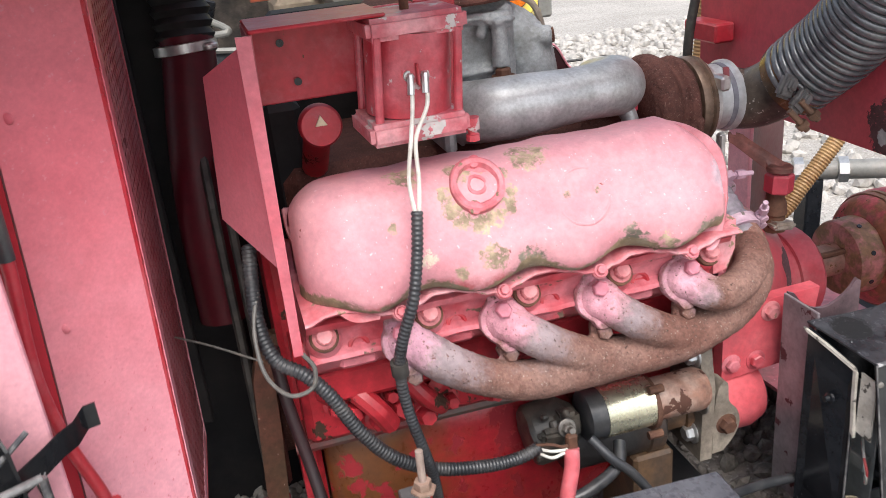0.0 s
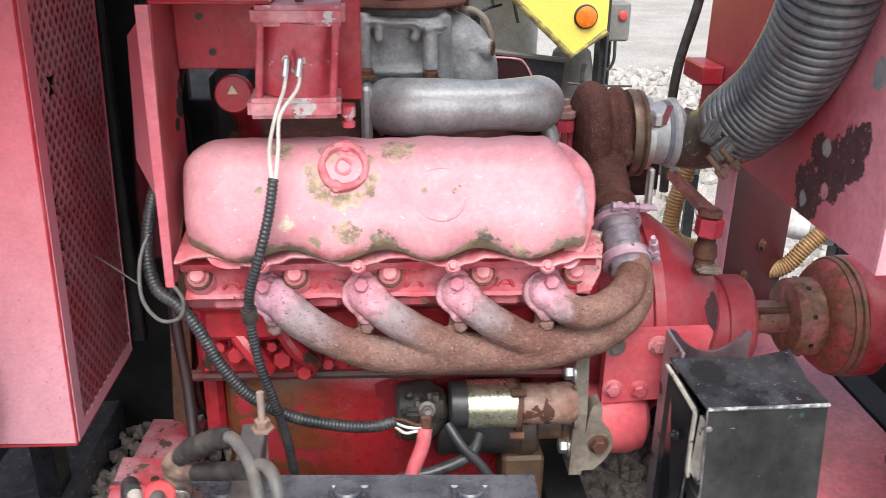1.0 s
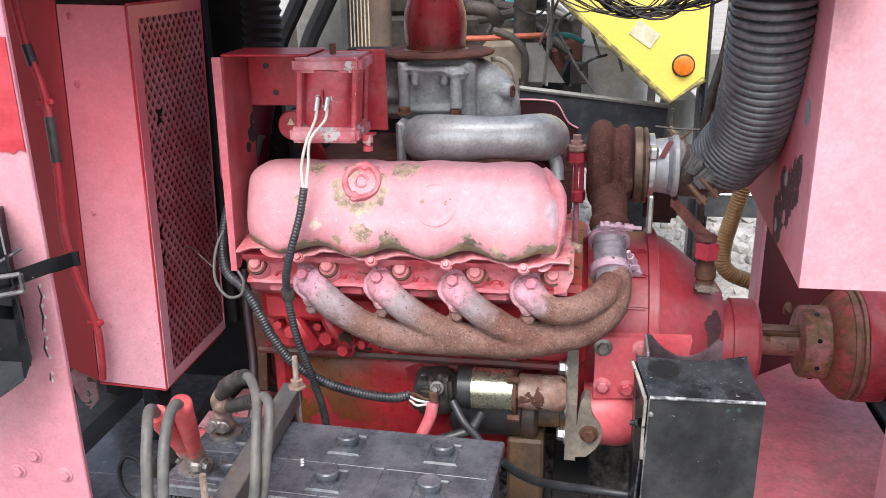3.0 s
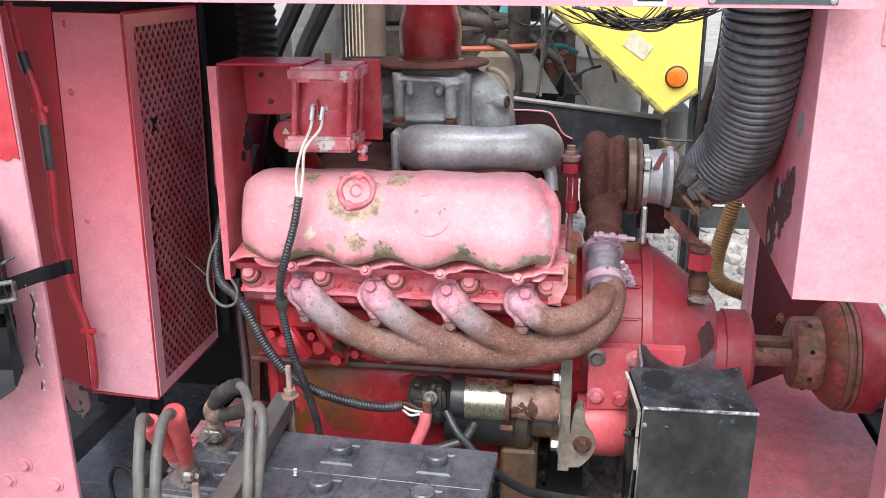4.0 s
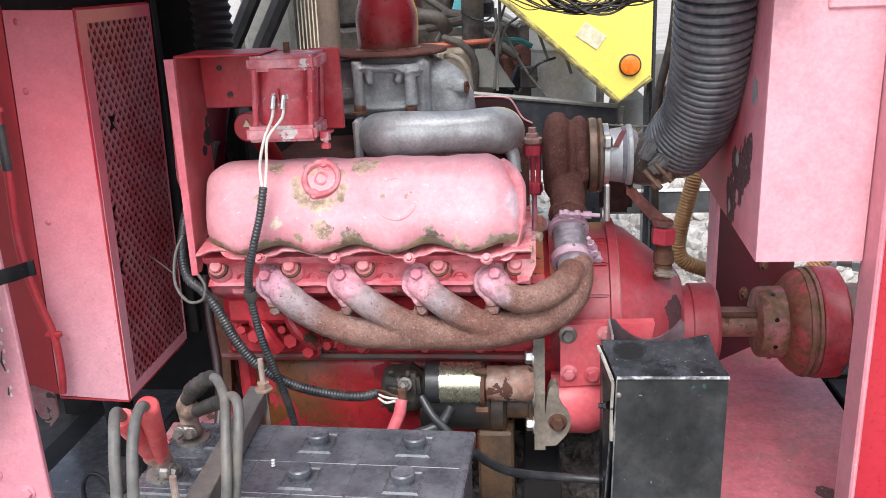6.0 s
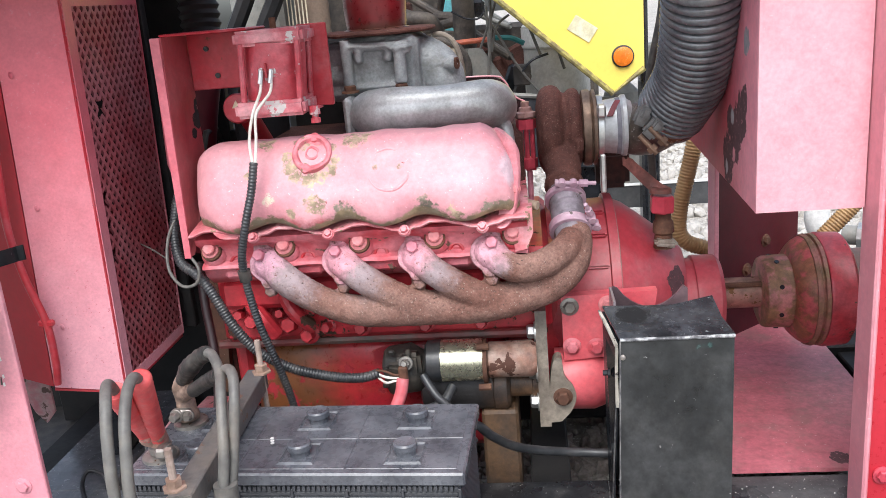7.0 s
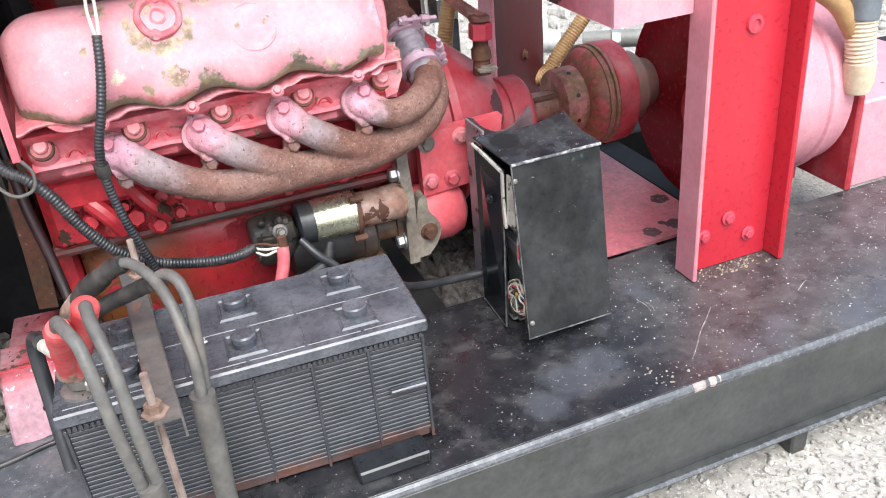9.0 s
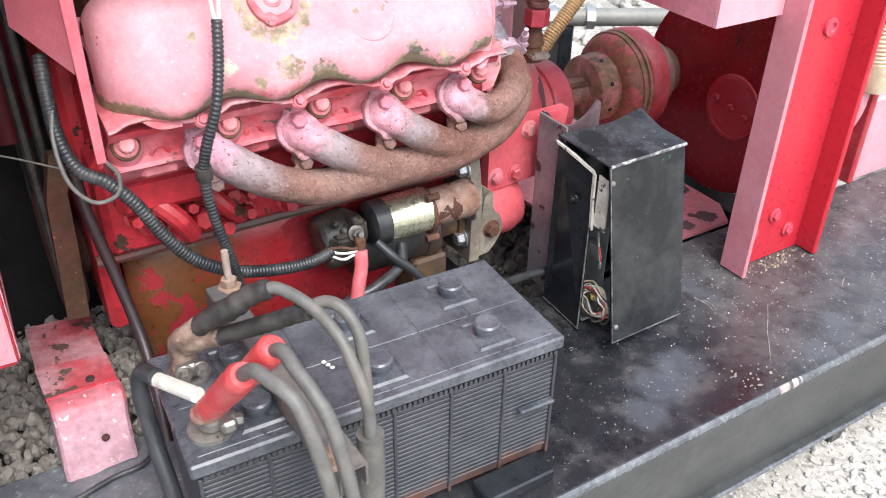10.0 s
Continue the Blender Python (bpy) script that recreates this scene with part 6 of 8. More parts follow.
lathe(bm, LV - Vector((0, 0, 0.025)), (0.05, 0, 1), [(0.008, 0.023), (0.011, 0.0255), (0.040, 0.0255), (0.044, 0.022)], 6)
part("pivot_head", bm, M_REDBRIGHT, lev)
bm = bm_new()
arm = spline([(1.032, 1.247, 0.882), (1.013, 1.260, 0.898), (0.992, 1.278, 0.918), (0.970, 1.297, 0.939)], 6)
rings(bm, [[p + Vector((-w, 0.01, -0.006)), p + Vector((w, -0.004, -0.006)), p + Vector((w, -0.004, 0.008)), p + Vector((w * 0.55, 0, 0.0085)), p + Vector((w * 0.5, 0, 0.004)), p + Vector((-w * 0.5, 0.006, 0.004)), p + Vector((-w * 0.55, 0.007, 0.0085)), p + Vector((-w, 0.01, 0.008))] for p, w in zip(arm, [0.018, 0.016] + [0.0125 - 0.0003 * i for i in range(len(arm) - 4)] + [0.010, 0.006])])
lathe(bm, (1.032, 1.247, 0.879), (0.05, 0, 1), [(0, 0.022), (0.008, 0.022), (0.011, 0.018), (0.011, 0.008), (0.008, 0.006)], 20)
part("arm", bm, surface("brown_arm", (0.24, 0.09, 0.075), (0.13, 0.055, 0.045), 22, 0.55, bump=0.4, vary=1.3), lev, "channelled rusty arm")
# ---------------------------------------------------------------- drive coupling
cpl = thing("drive_coupling", (1.33, 1.35, 0.49), "rusty red flanged drive coupling on a steel shaft", "coupling")
bm = bm_new()
rod(bm, (1.17, 1.35, 0.618), (1.28, 1.35, 0.618), 0.034, n=28)
part("shaft", bm, surface("oily_brown_shaft", (0.24, 0.15, 0.11), (0.36, 0.17, 0.14), 18, 0.45, 0.2, bump=0.3, vary=1.0, chip=(0.22, 0.11, 0.04), chips=0.40, chip_scale=40), cpl, "oily bare shaft")
bm = bm_new()
slab(bm, (1.17, 1.318, 0.640), (1.262, 1.330, 0.650), 0.002)
part("key", bm, M_RUST, cpl)
bm = bm_new()
lathe(bm, (1.255, 1.35, 0.618), (1, 0, 0), [(0, 0.066), (0.004, 0.076), (0.010, 0.079), (0.060, 0.081), (0.066, 0.075)], 36)
part("hub", bm, surface("rusty_pink_hub", (0.21, 0.115, 0.058), (0.40, 0.15, 0.14), 26, 0.5, low=0.45, high=0.60, vary=1.4, chip=(0.12, 0.065, 0.032), chips=0.34, chip_scale=30, bump=0.4, grain=90), cpl, "rusty hub with pink paint left on it")
bm = bm_new()
lathe(bm, (1.312, 1.35, 0.618), (1, 0, 0), [(0, 0.08), (0.003, 0.092), (0.012, 0.103), (0.022, 0.112), (0.034, 0.117), (0.038, 0.112)], 48)
uneven(bm, 0.0014, 40.0)
part("front_flange", bm, M_BRASSRUST, cpl, "red and rust front flange", sharp=50)
bm = bm_new()
lathe(bm, (1.344, 1.35, 0.618), (1, 0, 0), [(0, 0.105), (0.002, 0.120), (0.010, 0.123), (0.013, 0.116), (0.017, 0.116), (0.019, 0.122), (0.026, 0.123), (0.028, 0.11)], 48)
uneven(bm, 0.0014, 40.0)
part("ring", bm, surface("caked_brown_ring", (0.19, 0.115, 0.055), (0.30, 0.12, 0.10), 18, 0.6, vary=1.3, chip=(0.36, 0.26, 0.10), chips=0.36, chip_scale=40, bump=0.6, grain=80), cpl, "caked brown clamping ring", sharp=50)
bm = bm_new()
lathe(bm, (1.370, 1.35, 0.618), (1, 0, 0), [(0, 0.105), (0.002, 0.122), (0.008, 0.125), (0.052, 0.123), (0.060, 0.112), (0.061, 0.07)], 48)
part("rear_flange", bm, surface("red_flange_paint", (0.40, 0.030, 0.042), (0.40, 0.075, 0.09), 9, 0.38, vary=1.2, chip=(0.16, 0.10, 0.075), chips=0.35, chip_scale=22, bump=0.3), cpl, "red rear flange with bare scars", sharp=50)
bm = bm_new()
lathe(bm, (1.428, 1.35, 0.618), (1, 0, 0), [(0, 0.085), (0.045, 0.086), (0.05, 0.07), (0.09, 0.06)], 36)
part("rear_hub", bm, surface("grey_rust_hub", (0.16, 0.12, 0.1), (0.26, 0.1, 0.09), 14, 0.55, bump=0.3), cpl)
for k in range(8):
    a = radians(20 + 45 * k)
    bm = bm_new()
    rod(bm, (1.285, 1.35 + 0.0795 * math.cos(a), 0.618 + 0.0795 * math.sin(a)), (1.285, 1.35 + 0.082 * math.cos(a), 0.618 + 0.082 * math.sin(a)), 0.005, n=8)
    part("grub_screw", bm, M_BLACK, cpl)

pump = thing("pump", (1.75, 1.27, 0.40), "large pump with bleached pink drum and dark red end flange", "pump")
bm = bm_new()
outline = []
for i in range(72):
    a = 2 * math.pi * i / 72
    r = 0.240 - 0.022 * math.exp(-((math.degrees(a) - 88) / 6) ** 2)
    outline.append((1.520, 1.17 + r * math.cos(a), 0.621 + r * math.sin(a)))
plate(bm, outline, (0.016, 0, 0))
part("end_flange", bm, surface("dark_glossy_red", (0.27, 0.012, 0.018), (0.20, 0.010, 0.014), 5, 0.25, chip=(0.05, 0.02, 0.018), chips=0.34, chip_scale=9, bump=0.1), pump, "dark red flange plate")
bm = bm_new()
lathe(bm, (1.521, 1.12, 0.605), (-1, 0, 0), [(0, 0.078), (0.006, 0.076), (0.007, 0.068), (0.004, 0.066), (0.005, 0.001)], 36)
part("access_cover", bm, M_RED, pump, "round red access cover")
for dy, dz in ((0, 0), (0.045, 0.01), (-0.045, -0.01)):
    bm = bm_new()
    hexhead(bm, (1.515, 1.12 + dy, 0.605 + dz), (-1, 0, 0), 0.010, 0.008, washer=False)
    part("cover_bolt", bm, M_RED, pump)
bm = bm_new()
lathe(bm, (1.537, 1.20, 0.612), (1, 0, 0), [(0, 0.205), (0.02, 0.215), (0.22, 0.216), (0.225, 0.222), (0.24, 0.222), (0.245, 0.216), (0.292, 0.212), (0.302, 0.18)], 56)
part("drum", bm, M_PINK, pump, "bleached pink pump drum")
bm = bm_new()
slab(bm, (1.72, 1.10, 0.381), (1.80, 1.45, 0.42), 0.004)
part("pump_foot", bm, M_BELL, pump, "dirty pink pump foot")
bm = bm_new()
slab(bm, (1.862, 0.99, 0.381), (2.25, 1.4, 0.60), 0.006)
part("gear_case", bm, M_PINK, pump, "pink gear case")
bm = bm_new()
slab(bm, (1.842, 0.982, 0.381), (1.860, 1.41, 0.622), 0.004)
part("case_flange", bm, M_RED, pump)

# hoses near the pump
hz = thing("suction_hose", (1.95, 1.0, 0.6), "cream ribbed hose joined to a grey pipe beside the pump", "hose")
bm = bm_new()
ribbed(bm, [(1.822, 0.98, 0.70), (1.818, 0.985, 0.75), (1.818, 0.99, 0.80)], 0.033, 0.009, 0.003, 20)
lathe(bm, (1.825, 0.98, 0.630), (-0.02, 0.02, 1), [(0, 0.01), (0.006, 0.027), (0.03, 0.034), (0.075, 0.035)], 24)
part("ribbed_end", bm, M_CREAM, hz)
bm = bm_new()
tube(bm, [(1.818, 0.99, 0.80), (1.826, 0.995, 0.90), (1.84, 1.0, 1.2)], lambda s, d: 0.031 + 0.004 * (d % 0.12 < 0.02), 20)
part("grey_pipe", bm, surface("grey_blue_pvc", (0.16, 0.18, 0.20), (0.12, 0.135, 0.15), 8, 0.45, bump=0.05), hz, "grey plastic pipe")
bm = bm_new()
tube(bm, spline([(1.66, 1.05, 0.90), (1.72, 1.03, 0.87), (1.77, 1.01, 0.83), (1.81, 0.99, 0.76)], 8), 0.022, 18)
part("tan_branch", bm, M_TAN, hz)

tan = thing("drain_tube", (1.2, 1.75, 0.5), "tan ribbed plastic tube hanging in a loop behind the duct", "tube")
bm = bm_new()
ribbed(bm, [(1.235, 1.80, 1.12), (1.222, 1.80, 1.0), (1.208, 1.80, 0.91), (1.193, 1.80, 0.83), (1.172, 1.80, 0.74), (1.162, 1.80, 0.68), (1.163, 1.80, 0.632), (1.188, 1.80, 0.602), (1.235, 1.80, 0.584), (1.31, 1.80, 0.548), (1.40, 1.80, 0.518), (1.473, 1.80, 0.530), (1.524, 1.80, 0.586), (1.582, 1.80, 0.649), (1.632, 1.80, 0.709), (1.68, 1.80, 0.79), (1.70, 1.80, 0.92)], 0.0225, 0.0085, 0.0026, 16)
part("ribbed_run", bm, M_TAN, tan, sharp=80)

leg = thing("rear_post", (1.36, 1.70, 0.38), "dark red folded rear post under the canopy box", "post")
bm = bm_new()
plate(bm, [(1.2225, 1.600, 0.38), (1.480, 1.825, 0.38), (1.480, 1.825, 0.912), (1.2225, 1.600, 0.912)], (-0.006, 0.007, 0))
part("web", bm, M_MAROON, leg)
bm = bm_new()
slab(bm, (1.211, 1.588, 0.38), (1.2215, 1.668, 0.916), 0.002)
part("flange", bm, M_PINK, leg, "bleached pink flange")
for bx, bz in ((1.42, 0.62), (1.36, 0.56), (1.40, 0.50)):
    bm = bm_new()
    hexhead(bm, (bx - 0.05, 1.600 + (bx - 0.05 - 1.2225) * 0.874, bz), (0.66, -0.755, 0), 0.012, 0.01)
    part("post_bolt", bm, M_RUST, leg)

# ---------------------------------------------------------------- battery
batt = thing("battery", (0.387, 0.75, 0.384), "large dusty black lead-acid battery with ribbed sides", "battery")
batt.rotation_euler, batt.location = (0, 0, radians(-2.5)), (0.387, 0.760, 0.384)
BX0, BX1, BY0, BY1, BZ = 0.115, 0.658, 0.634, 0.862, 0.618
bm = bm_new()
slab(bm, (BX0 + 0.010, BY0 + 0.008, 0.384), (BX1 - 0.010, BY1 - 0.008, BZ - 0.022), 0.006)
case = part("case", bm, M_CASE, batt)
bm = bm_new()
slab(bm, (BX0, BY0, BZ - 0.022), (BX1, BY1, BZ), 0.003)
lid = part("lid", bm, M_BATT, batt, "dusty flat lid")
for k in range(6):
    x0 = BX0 + 0.012 + k * (BX1 - BX0 - 0.024) / 6
    for y0, y1 in ((BY0 + 0.014, 0.735), (0.74, BY1 - 0.014)):
        pm = bm_new()
        slab(pm, (x0 + 0.0015, y0, BZ - 0.001), (x0 + (BX1 - BX0 - 0.024) / 6 - 0.0015, y1, BZ + 0.0009), 0.0008)
        part("lid_panel", pm, M_BATT, lid)
for k in range(22):
    z = 0.402 + k * 0.0083
    bm = bm_new()
    slab(bm, (BX0 + 0.012, BY0 + 0.0060, z), (BX1 - 0.012, BY0 + 0.0085, z + 0.0060), 0.0010)
    part("case_rib", bm, M_CASE, case)
for k in range(22):
    z = 0.402 + k * 0.0083
    bm = bm_new()
    slab(bm, (BX1 - 0.0115, BY0 + 0.012, z), (BX1 - 0.0080, BY1 - 0.012, z + 0.0060), 0.0010)
    part("case_rib", bm, M_CASE, case)
for k in range(7):
    x = BX0 + 0.010 + k * (BX1 - BX0 - 0.020) / 6
    bm = bm_new()
    slab(bm, (x - 0.0025, BY0 + 0.003, 0.386), (x + 0.0025, BY0 + 0.0085, BZ - 0.028), 0.001)
    part("case_pillar", bm, M_CASE, case)
bm = bm_new()
for k in range(66):
    x = BX0 + 0.014 + k * (BX1 - BX0 - 0.03) / 65
    slab(bm, (x, BY0 + 0.0015, BZ - 0.031), (x + 0.0045, BY0 + 0.009, BZ - 0.0225), 0)
part("lid_teeth", bm, M_CASE, lid)
bm = bm_new()
slab(bm, (0.585, BY0 - 0.008, 0.50), (0.645, BY0 + 0.004, 0.507), 0.002)
part("carry_ledge", bm, M_BATT, case)
for cx in (0.218, 0.389, 0.560):
    for cy in (0.692, 0.801):
        bm = bm_new()
        rings(bm, [[(cx + sx * w, cy + sy * w * 1.1, BZ + h) for sx, sy in ((-1, -1), (1, -1), (1, 1), (-1, 1))] for w, h in ((0.030, 0.0008), (0.0265, 0.0038), (0.0240, 0.0016))])
        part("cap_seat", bm, M_BATT, lid)
        bm = bm_new()
        lathe(bm, (cx, cy, BZ + 0.003), (0, 0, 1), [(-0.002, 0.0165), (0.007, 0.0160), (0.009, 0.0195), (0.017, 0.0192), (0.0195, 0.0165), (0.0185, 0.012), (0.0190, 0.001)], 28)
        part("filler_cap", bm, M_BATT, lid, "round screw cap")
for tx, ty in ((0.156, 0.687), (0.158, 0.800)):
    bm = bm_new()
    lathe(bm, (tx, ty, BZ), (0, 0, 1), [(0, 0.030), (0.006, 0.029), (0.008, 0.024), (0.010, 0.011), (0.032, 0.009)], 26)
    part("terminal_post", bm, M_STEEL, batt, "dull lead terminal post")
for k in range(3):
    bm = bm_new()
    lathe(bm, (0.330 - 0.003 * (k - 1), 0.722 + 0.008 * k, BZ + 0.0035), (0, 0, 1), [(0, 0.0035), (0.0008, 0.0033), (0.001, 0.0005)], 8)
    part("paint_speck", bm, M_WHITE, lid)
bm = bm_new()
slab(bm, (0.50, 0.585, 0.382), (0.62, 0.632, 0.405), 0.003)
rod(bm, (0.60, 0.60, 0.405), (0.60, 0.60, 0.409), 0.006, n=10)
single("battery_stop", bm, M_BLACK, "black steel stop bar in front of the battery", "bar")

# hold-down bar
hold = thing("hold_down_bar", (0.253, 0.75, 0.62), "rusty channel bar clamping the battery with two studs", "bar")
bm = bm_new()
H0, H1 = 0.524, 0.945
CHAN = [(0.236, 0.006), (0.239, 0.006), (0.239, 0.037), (0.240, 0.038), (0.268, 0.038), (0.269, 0.037), (0.269, 0.006), (0.272, 0.006), (0.272, 0.040), (0.270, 0.042), (0.238, 0.042), (0.236, 0.040)]
rings(bm, [[(x, y, BZ + h) for x, h in CHAN] for y in (H0, H1)])
bmesh.ops.rotate(bm, cent=(0.254, 0.75, BZ + 0.02), matrix=Matrix.Rotation(radians(2.5), 3, "Z"), verts=bm.verts[:])
part("channel", bm, surface("dull_grey_rusty_bar", (0.085, 0.085, 0.088), (0.14, 0.125, 0.11), 14, 0.5, chip=(0.20, 0.12, 0.08), chips=0.38, chip_scale=26, bump=0.3, vary=1.0), hold)
for sx, sy, top in ((0.250, 0.545, 0.722), (0.260, 0.930, 0.724)):
    bm = bm_new()
    rod(bm, (sx, sy, 0.41), (sx, sy, top), 0.0055, n=10)
    part("stud", bm, surface("pale_rusty_rod", (0.36, 0.28, 0.24), (0.24, 0.17, 0.14), 30, 0.6, bump=0.3), hold)
    bm = bm_new()
    lathe(bm, (sx, sy, BZ + 0.042), (0, 0, 1), [(0, 0.018), (0.003, 0.018), (0.004, 0.012), (0.016, 0.012)], 6)
    part("nut", bm, surface("pale_rusty_nut", (0.34, 0.24, 0.19), (0.22, 0.14, 0.10), 40, 0.6, bump=0.3), hold)

bm = bm_new()
tube(bm, spline([(-0.121, 0.990, 0.386), (-0.145, 1.02, 0.400), (-0.178, 1.02, 0.412), (-0.176, 0.985, 0.395), (-0.125, 0.925, 0.386), (-0.05, 0.905, 0.385), (0.038, 0.925, 0.385), (0.087, 0.930, 0.385), (0.108, 0.955, 0.385)], 8), 0.0045, 8)
single("deck_wire", bm, M_CONDUIT, "thin black cable curling over the deck", "cable", sharp=60)

# battery leads
M_BOOTEND = surface("grimy_tan_rubber", (0.30, 0.19, 0.15), (0.42, 0.17, 0.15), 40, 0.6, bump=0.4, vary=1.2)
pos = thing("positive_lead", (0.18, 0.66, 0.62), "grey cable pair in red rubber boots on the battery post", "cable")
bm = bm_new()
lathe(bm, (0.156, 0.705, BZ + 0.012), (0, 0, 1), [(0, 0.018), (0.012, 0.019), (0.014, 0.016), (0.022, 0.016)], 18)
slab(bm, (0.160, 0.672, BZ + 0.014), (0.180, 0.70, BZ + 0.032), 0.004)
hexhead(bm, (0.178, 0.686, BZ + 0.022), (1, -0.3, 0), 0.008, 0.012)
part("clamp_ring", bm, M_STEEL, pos, "dull clamp ring")
for b0, b1 in (((0.158, 0.700, 0.655), (0.209, 0.584, 0.816)), ((0.146, 0.694, 0.662), (0.171, 0.580, 0.797))):
    bm = bm_new()
    b0, b1 = Vector(b0), Vector(b1)
    tube(bm, [b0.lerp(b1, q / 28) for q in range(29)], lambda s, d: 0.0135 + 0.0035 * s + 0.0012 * math.cos(d * 420) * (s > 0.35) - 0.004 * (s > 0.985), 18)
    part("boot", bm, M_REDPLASTIC, pos, "red rubber boot", sharp=60)
    bm = bm_new()
    tube(bm, [b0.lerp(b1, -0.03 + 0.17 * q / 8) for q in range(9)], lambda s, d: 0.0152 - 0.002 * s + 0.0008 * math.sin(d * 300), 16)
    uneven(bm, 0.002, 60.0)
    part("boot_end", bm, M_BOOTEND, pos, "grimy tan boot end", sharp=60)
for pts in ([(0.204, 0.596, 0.800), (0.210, 0.568, 0.822), (0.213, 0.541, 0.818), (0.221, 0.507, 0.800), (0.227, 0.484, 0.774), (0.232, 0.457, 0.697), (0.237, 0.455, 0.60), (0.240, 0.470, 0.50), (0.242, 0.500, 0.35)], [(0.167, 0.592, 0.785), (0.175, 0.562, 0.815), (0.182, 0.540, 0.819), (0.197, 0.505, 0.809), (0.204, 0.480, 0.773), (0.211, 0.458, 0.707), (0.219, 0.453, 0.62), (0.225, 0.468, 0.50), (0.228, 0.500, 0.35)]):
    bm = bm_new()
    tube(bm, spline(pts, 8), 0.0080, 14)
    part("cable_run", bm, M_CABLE, pos, sharp=60)
bm = bm_new()
tube(bm, [(0.227, 0.453, 0.63), (0.229, 0.455, 0.59), (0.232, 0.466, 0.51)], lambda s, d: 0.0165 - 0.002 * s, 14)
part("tape_wrap", bm, M_CABLE, pos, "grey taped sleeve")
bm = bm_new()
rod(bm, (0.112, 0.780, 0.664), (0.143, 0.695, 0.690), 0.0098, n=14)
part("white_sleeve", bm, M_WHITEWIRE, pos, "cream plastic sleeve")
bm = bm_new()
tube(bm, spline([(0.112, 0.775, 0.672), (0.100, 0.80, 0.664), (0.094, 0.805, 0.63), (0.094, 0.785, 0.57), (0.096, 0.755, 0.52), (0.098, 0.73, 0.47)], 8), 0.0115, 12)
part("black_tail", bm, M_CONDUIT, pos)

neg = thing("negative_lead", (0.2, 0.8, 0.62), "pair of grey cables taped to a corroded battery clamp", "cable")
bm = bm_new()
lathe(bm, (0.158, 0.818, BZ + 0.010), (0, 0, 1), [(0, 0.019), (0.014, 0.020), (0.016, 0.017), (0.030, 0.017)], 16)
tube(bm, spline([(0.156, 0.824, BZ + 0.036), (0.156, 0.816, BZ + 0.062), (0.163, 0.802, BZ + 0.080), (0.180, 0.784, BZ + 0.104)], 6), lambda s, d: 0.0165 - 0.003 * s, 14)
tube(bm, spline([(0.160, 0.806, BZ + 0.062), (0.180, 0.788, BZ + 0.076), (0.204, 0.765, BZ + 0.090)], 6), lambda s, d: 0.0150 - 0.003 * s, 14)
clamp = part("clamp_body", bm, surface("corroded_copper_clamp", (0.27, 0.18, 0.135), (0.15, 0.095, 0.07), 40, 0.6, bump=0.6, vary=1.4, dust=(0.40, 0.32, 0.27), dusty=0.45), neg, "corroded tan clamp")
cast_as_one(clamp, 0.003, 2)
bm = bm_new()
box(bm, (0.158, 0.797, BZ + 0.030), (0.034, 0.014, 0.020), 0.003)
hexhead(bm, (0.150, 0.792, BZ + 0.030), (-0.2, -1, 0), 0.0085, 0.014)
hexhead(bm, (0.170, 0.792, BZ + 0.030), (0.1, -1, 0), 0.0075, 0.012)
part("clamp_nut", bm, M_STEEL, neg)
bm = bm_new()
tube(bm, spline([(0.176, 0.788, 0.716), (0.194, 0.768, 0.740), (0.212, 0.750, 0.758), (0.235, 0.736, 0.778), (0.254, 0.722, 0.789)], 6), lambda s, d: 0.0125 + 0.0010 * math.sin(d * 330) + 0.003 * math.exp(-((s - 0.45) / 0.3) ** 2), 16)
uneven(bm, 0.0014, 90.0)
part("tape_wrap", bm, M_TAPE, neg, "grimy wrapped tape", sharp=60)
bm = bm_new()
tube(bm, spline([(0.198, 0.770, 0.704), (0.225, 0.741, 0.726), (0.249, 0.715, 0.745), (0.270, 0.696, 0.760), (0.285, 0.682, 0.770)], 6), lambda s, d: 0.0118 + 0.0006 * math.sin(d * 410), 14)
part("tape_wrap", bm, M_TAPE, neg, "grimy wrapped tape", sharp=60)
for k, pts in enumerate(([(0.246, 0.728, 0.786), (0.264, 0.714, 0.790), (0.288, 0.676, 0.778), (0.302, 0.634, 0.757), (0.309, 0.603, 0.720), (0.312, 0.583, 0.681), (0.308, 0.572, 0.63), (0.303, 0.566, 0.50), (0.30, 0.56, 0.36)], [(0.276, 0.690, 0.764), (0.302, 0.673, 0.783), (0.318, 0.651, 0.780), (0.325, 0.626, 0.755), (0.323, 0.612, 0.716), (0.319, 0.597, 0.665), (0.312, 0.582, 0.61), (0.308, 0.570, 0.50), (0.306, 0.562, 0.36)])):
    bm = bm_new()
    tube(bm, spline(pts, 8), 0.0080, 14)
    part("cable_run", bm, M_CABLE, neg, sharp=60)
bm = bm_new()
tube(bm, [(0.3105, 0.577, 0.645), (0.309, 0.575, 0.60), (0.305, 0.570, 0.48), (0.303, 0.565, 0.40)], lambda s, d: 0.0175 - 0.003 * s + 0.001 * math.sin(d * 190), 14)
part("taped_sleeve", bm, M_CABLE, neg, "grey taped sleeve")

# ---------------------------------------------------------------- control box
ctl = thing("control_box", (0.99, 0.9, 0.384), "dented black steel control box with its cover hanging open", "control box")
bm = bm_new()
LP = [Vector(p) for p in ((0.886, 0.968, 0.735), (0.905, 0.886, 0.704), (0.884, 0.860, 0.386), (0.889, 0.975, 0.386))]
plate(bm, LP, (0.004, 0, 0))
part("left_side", bm, M_BLACK, ctl)
bm = bm_new()
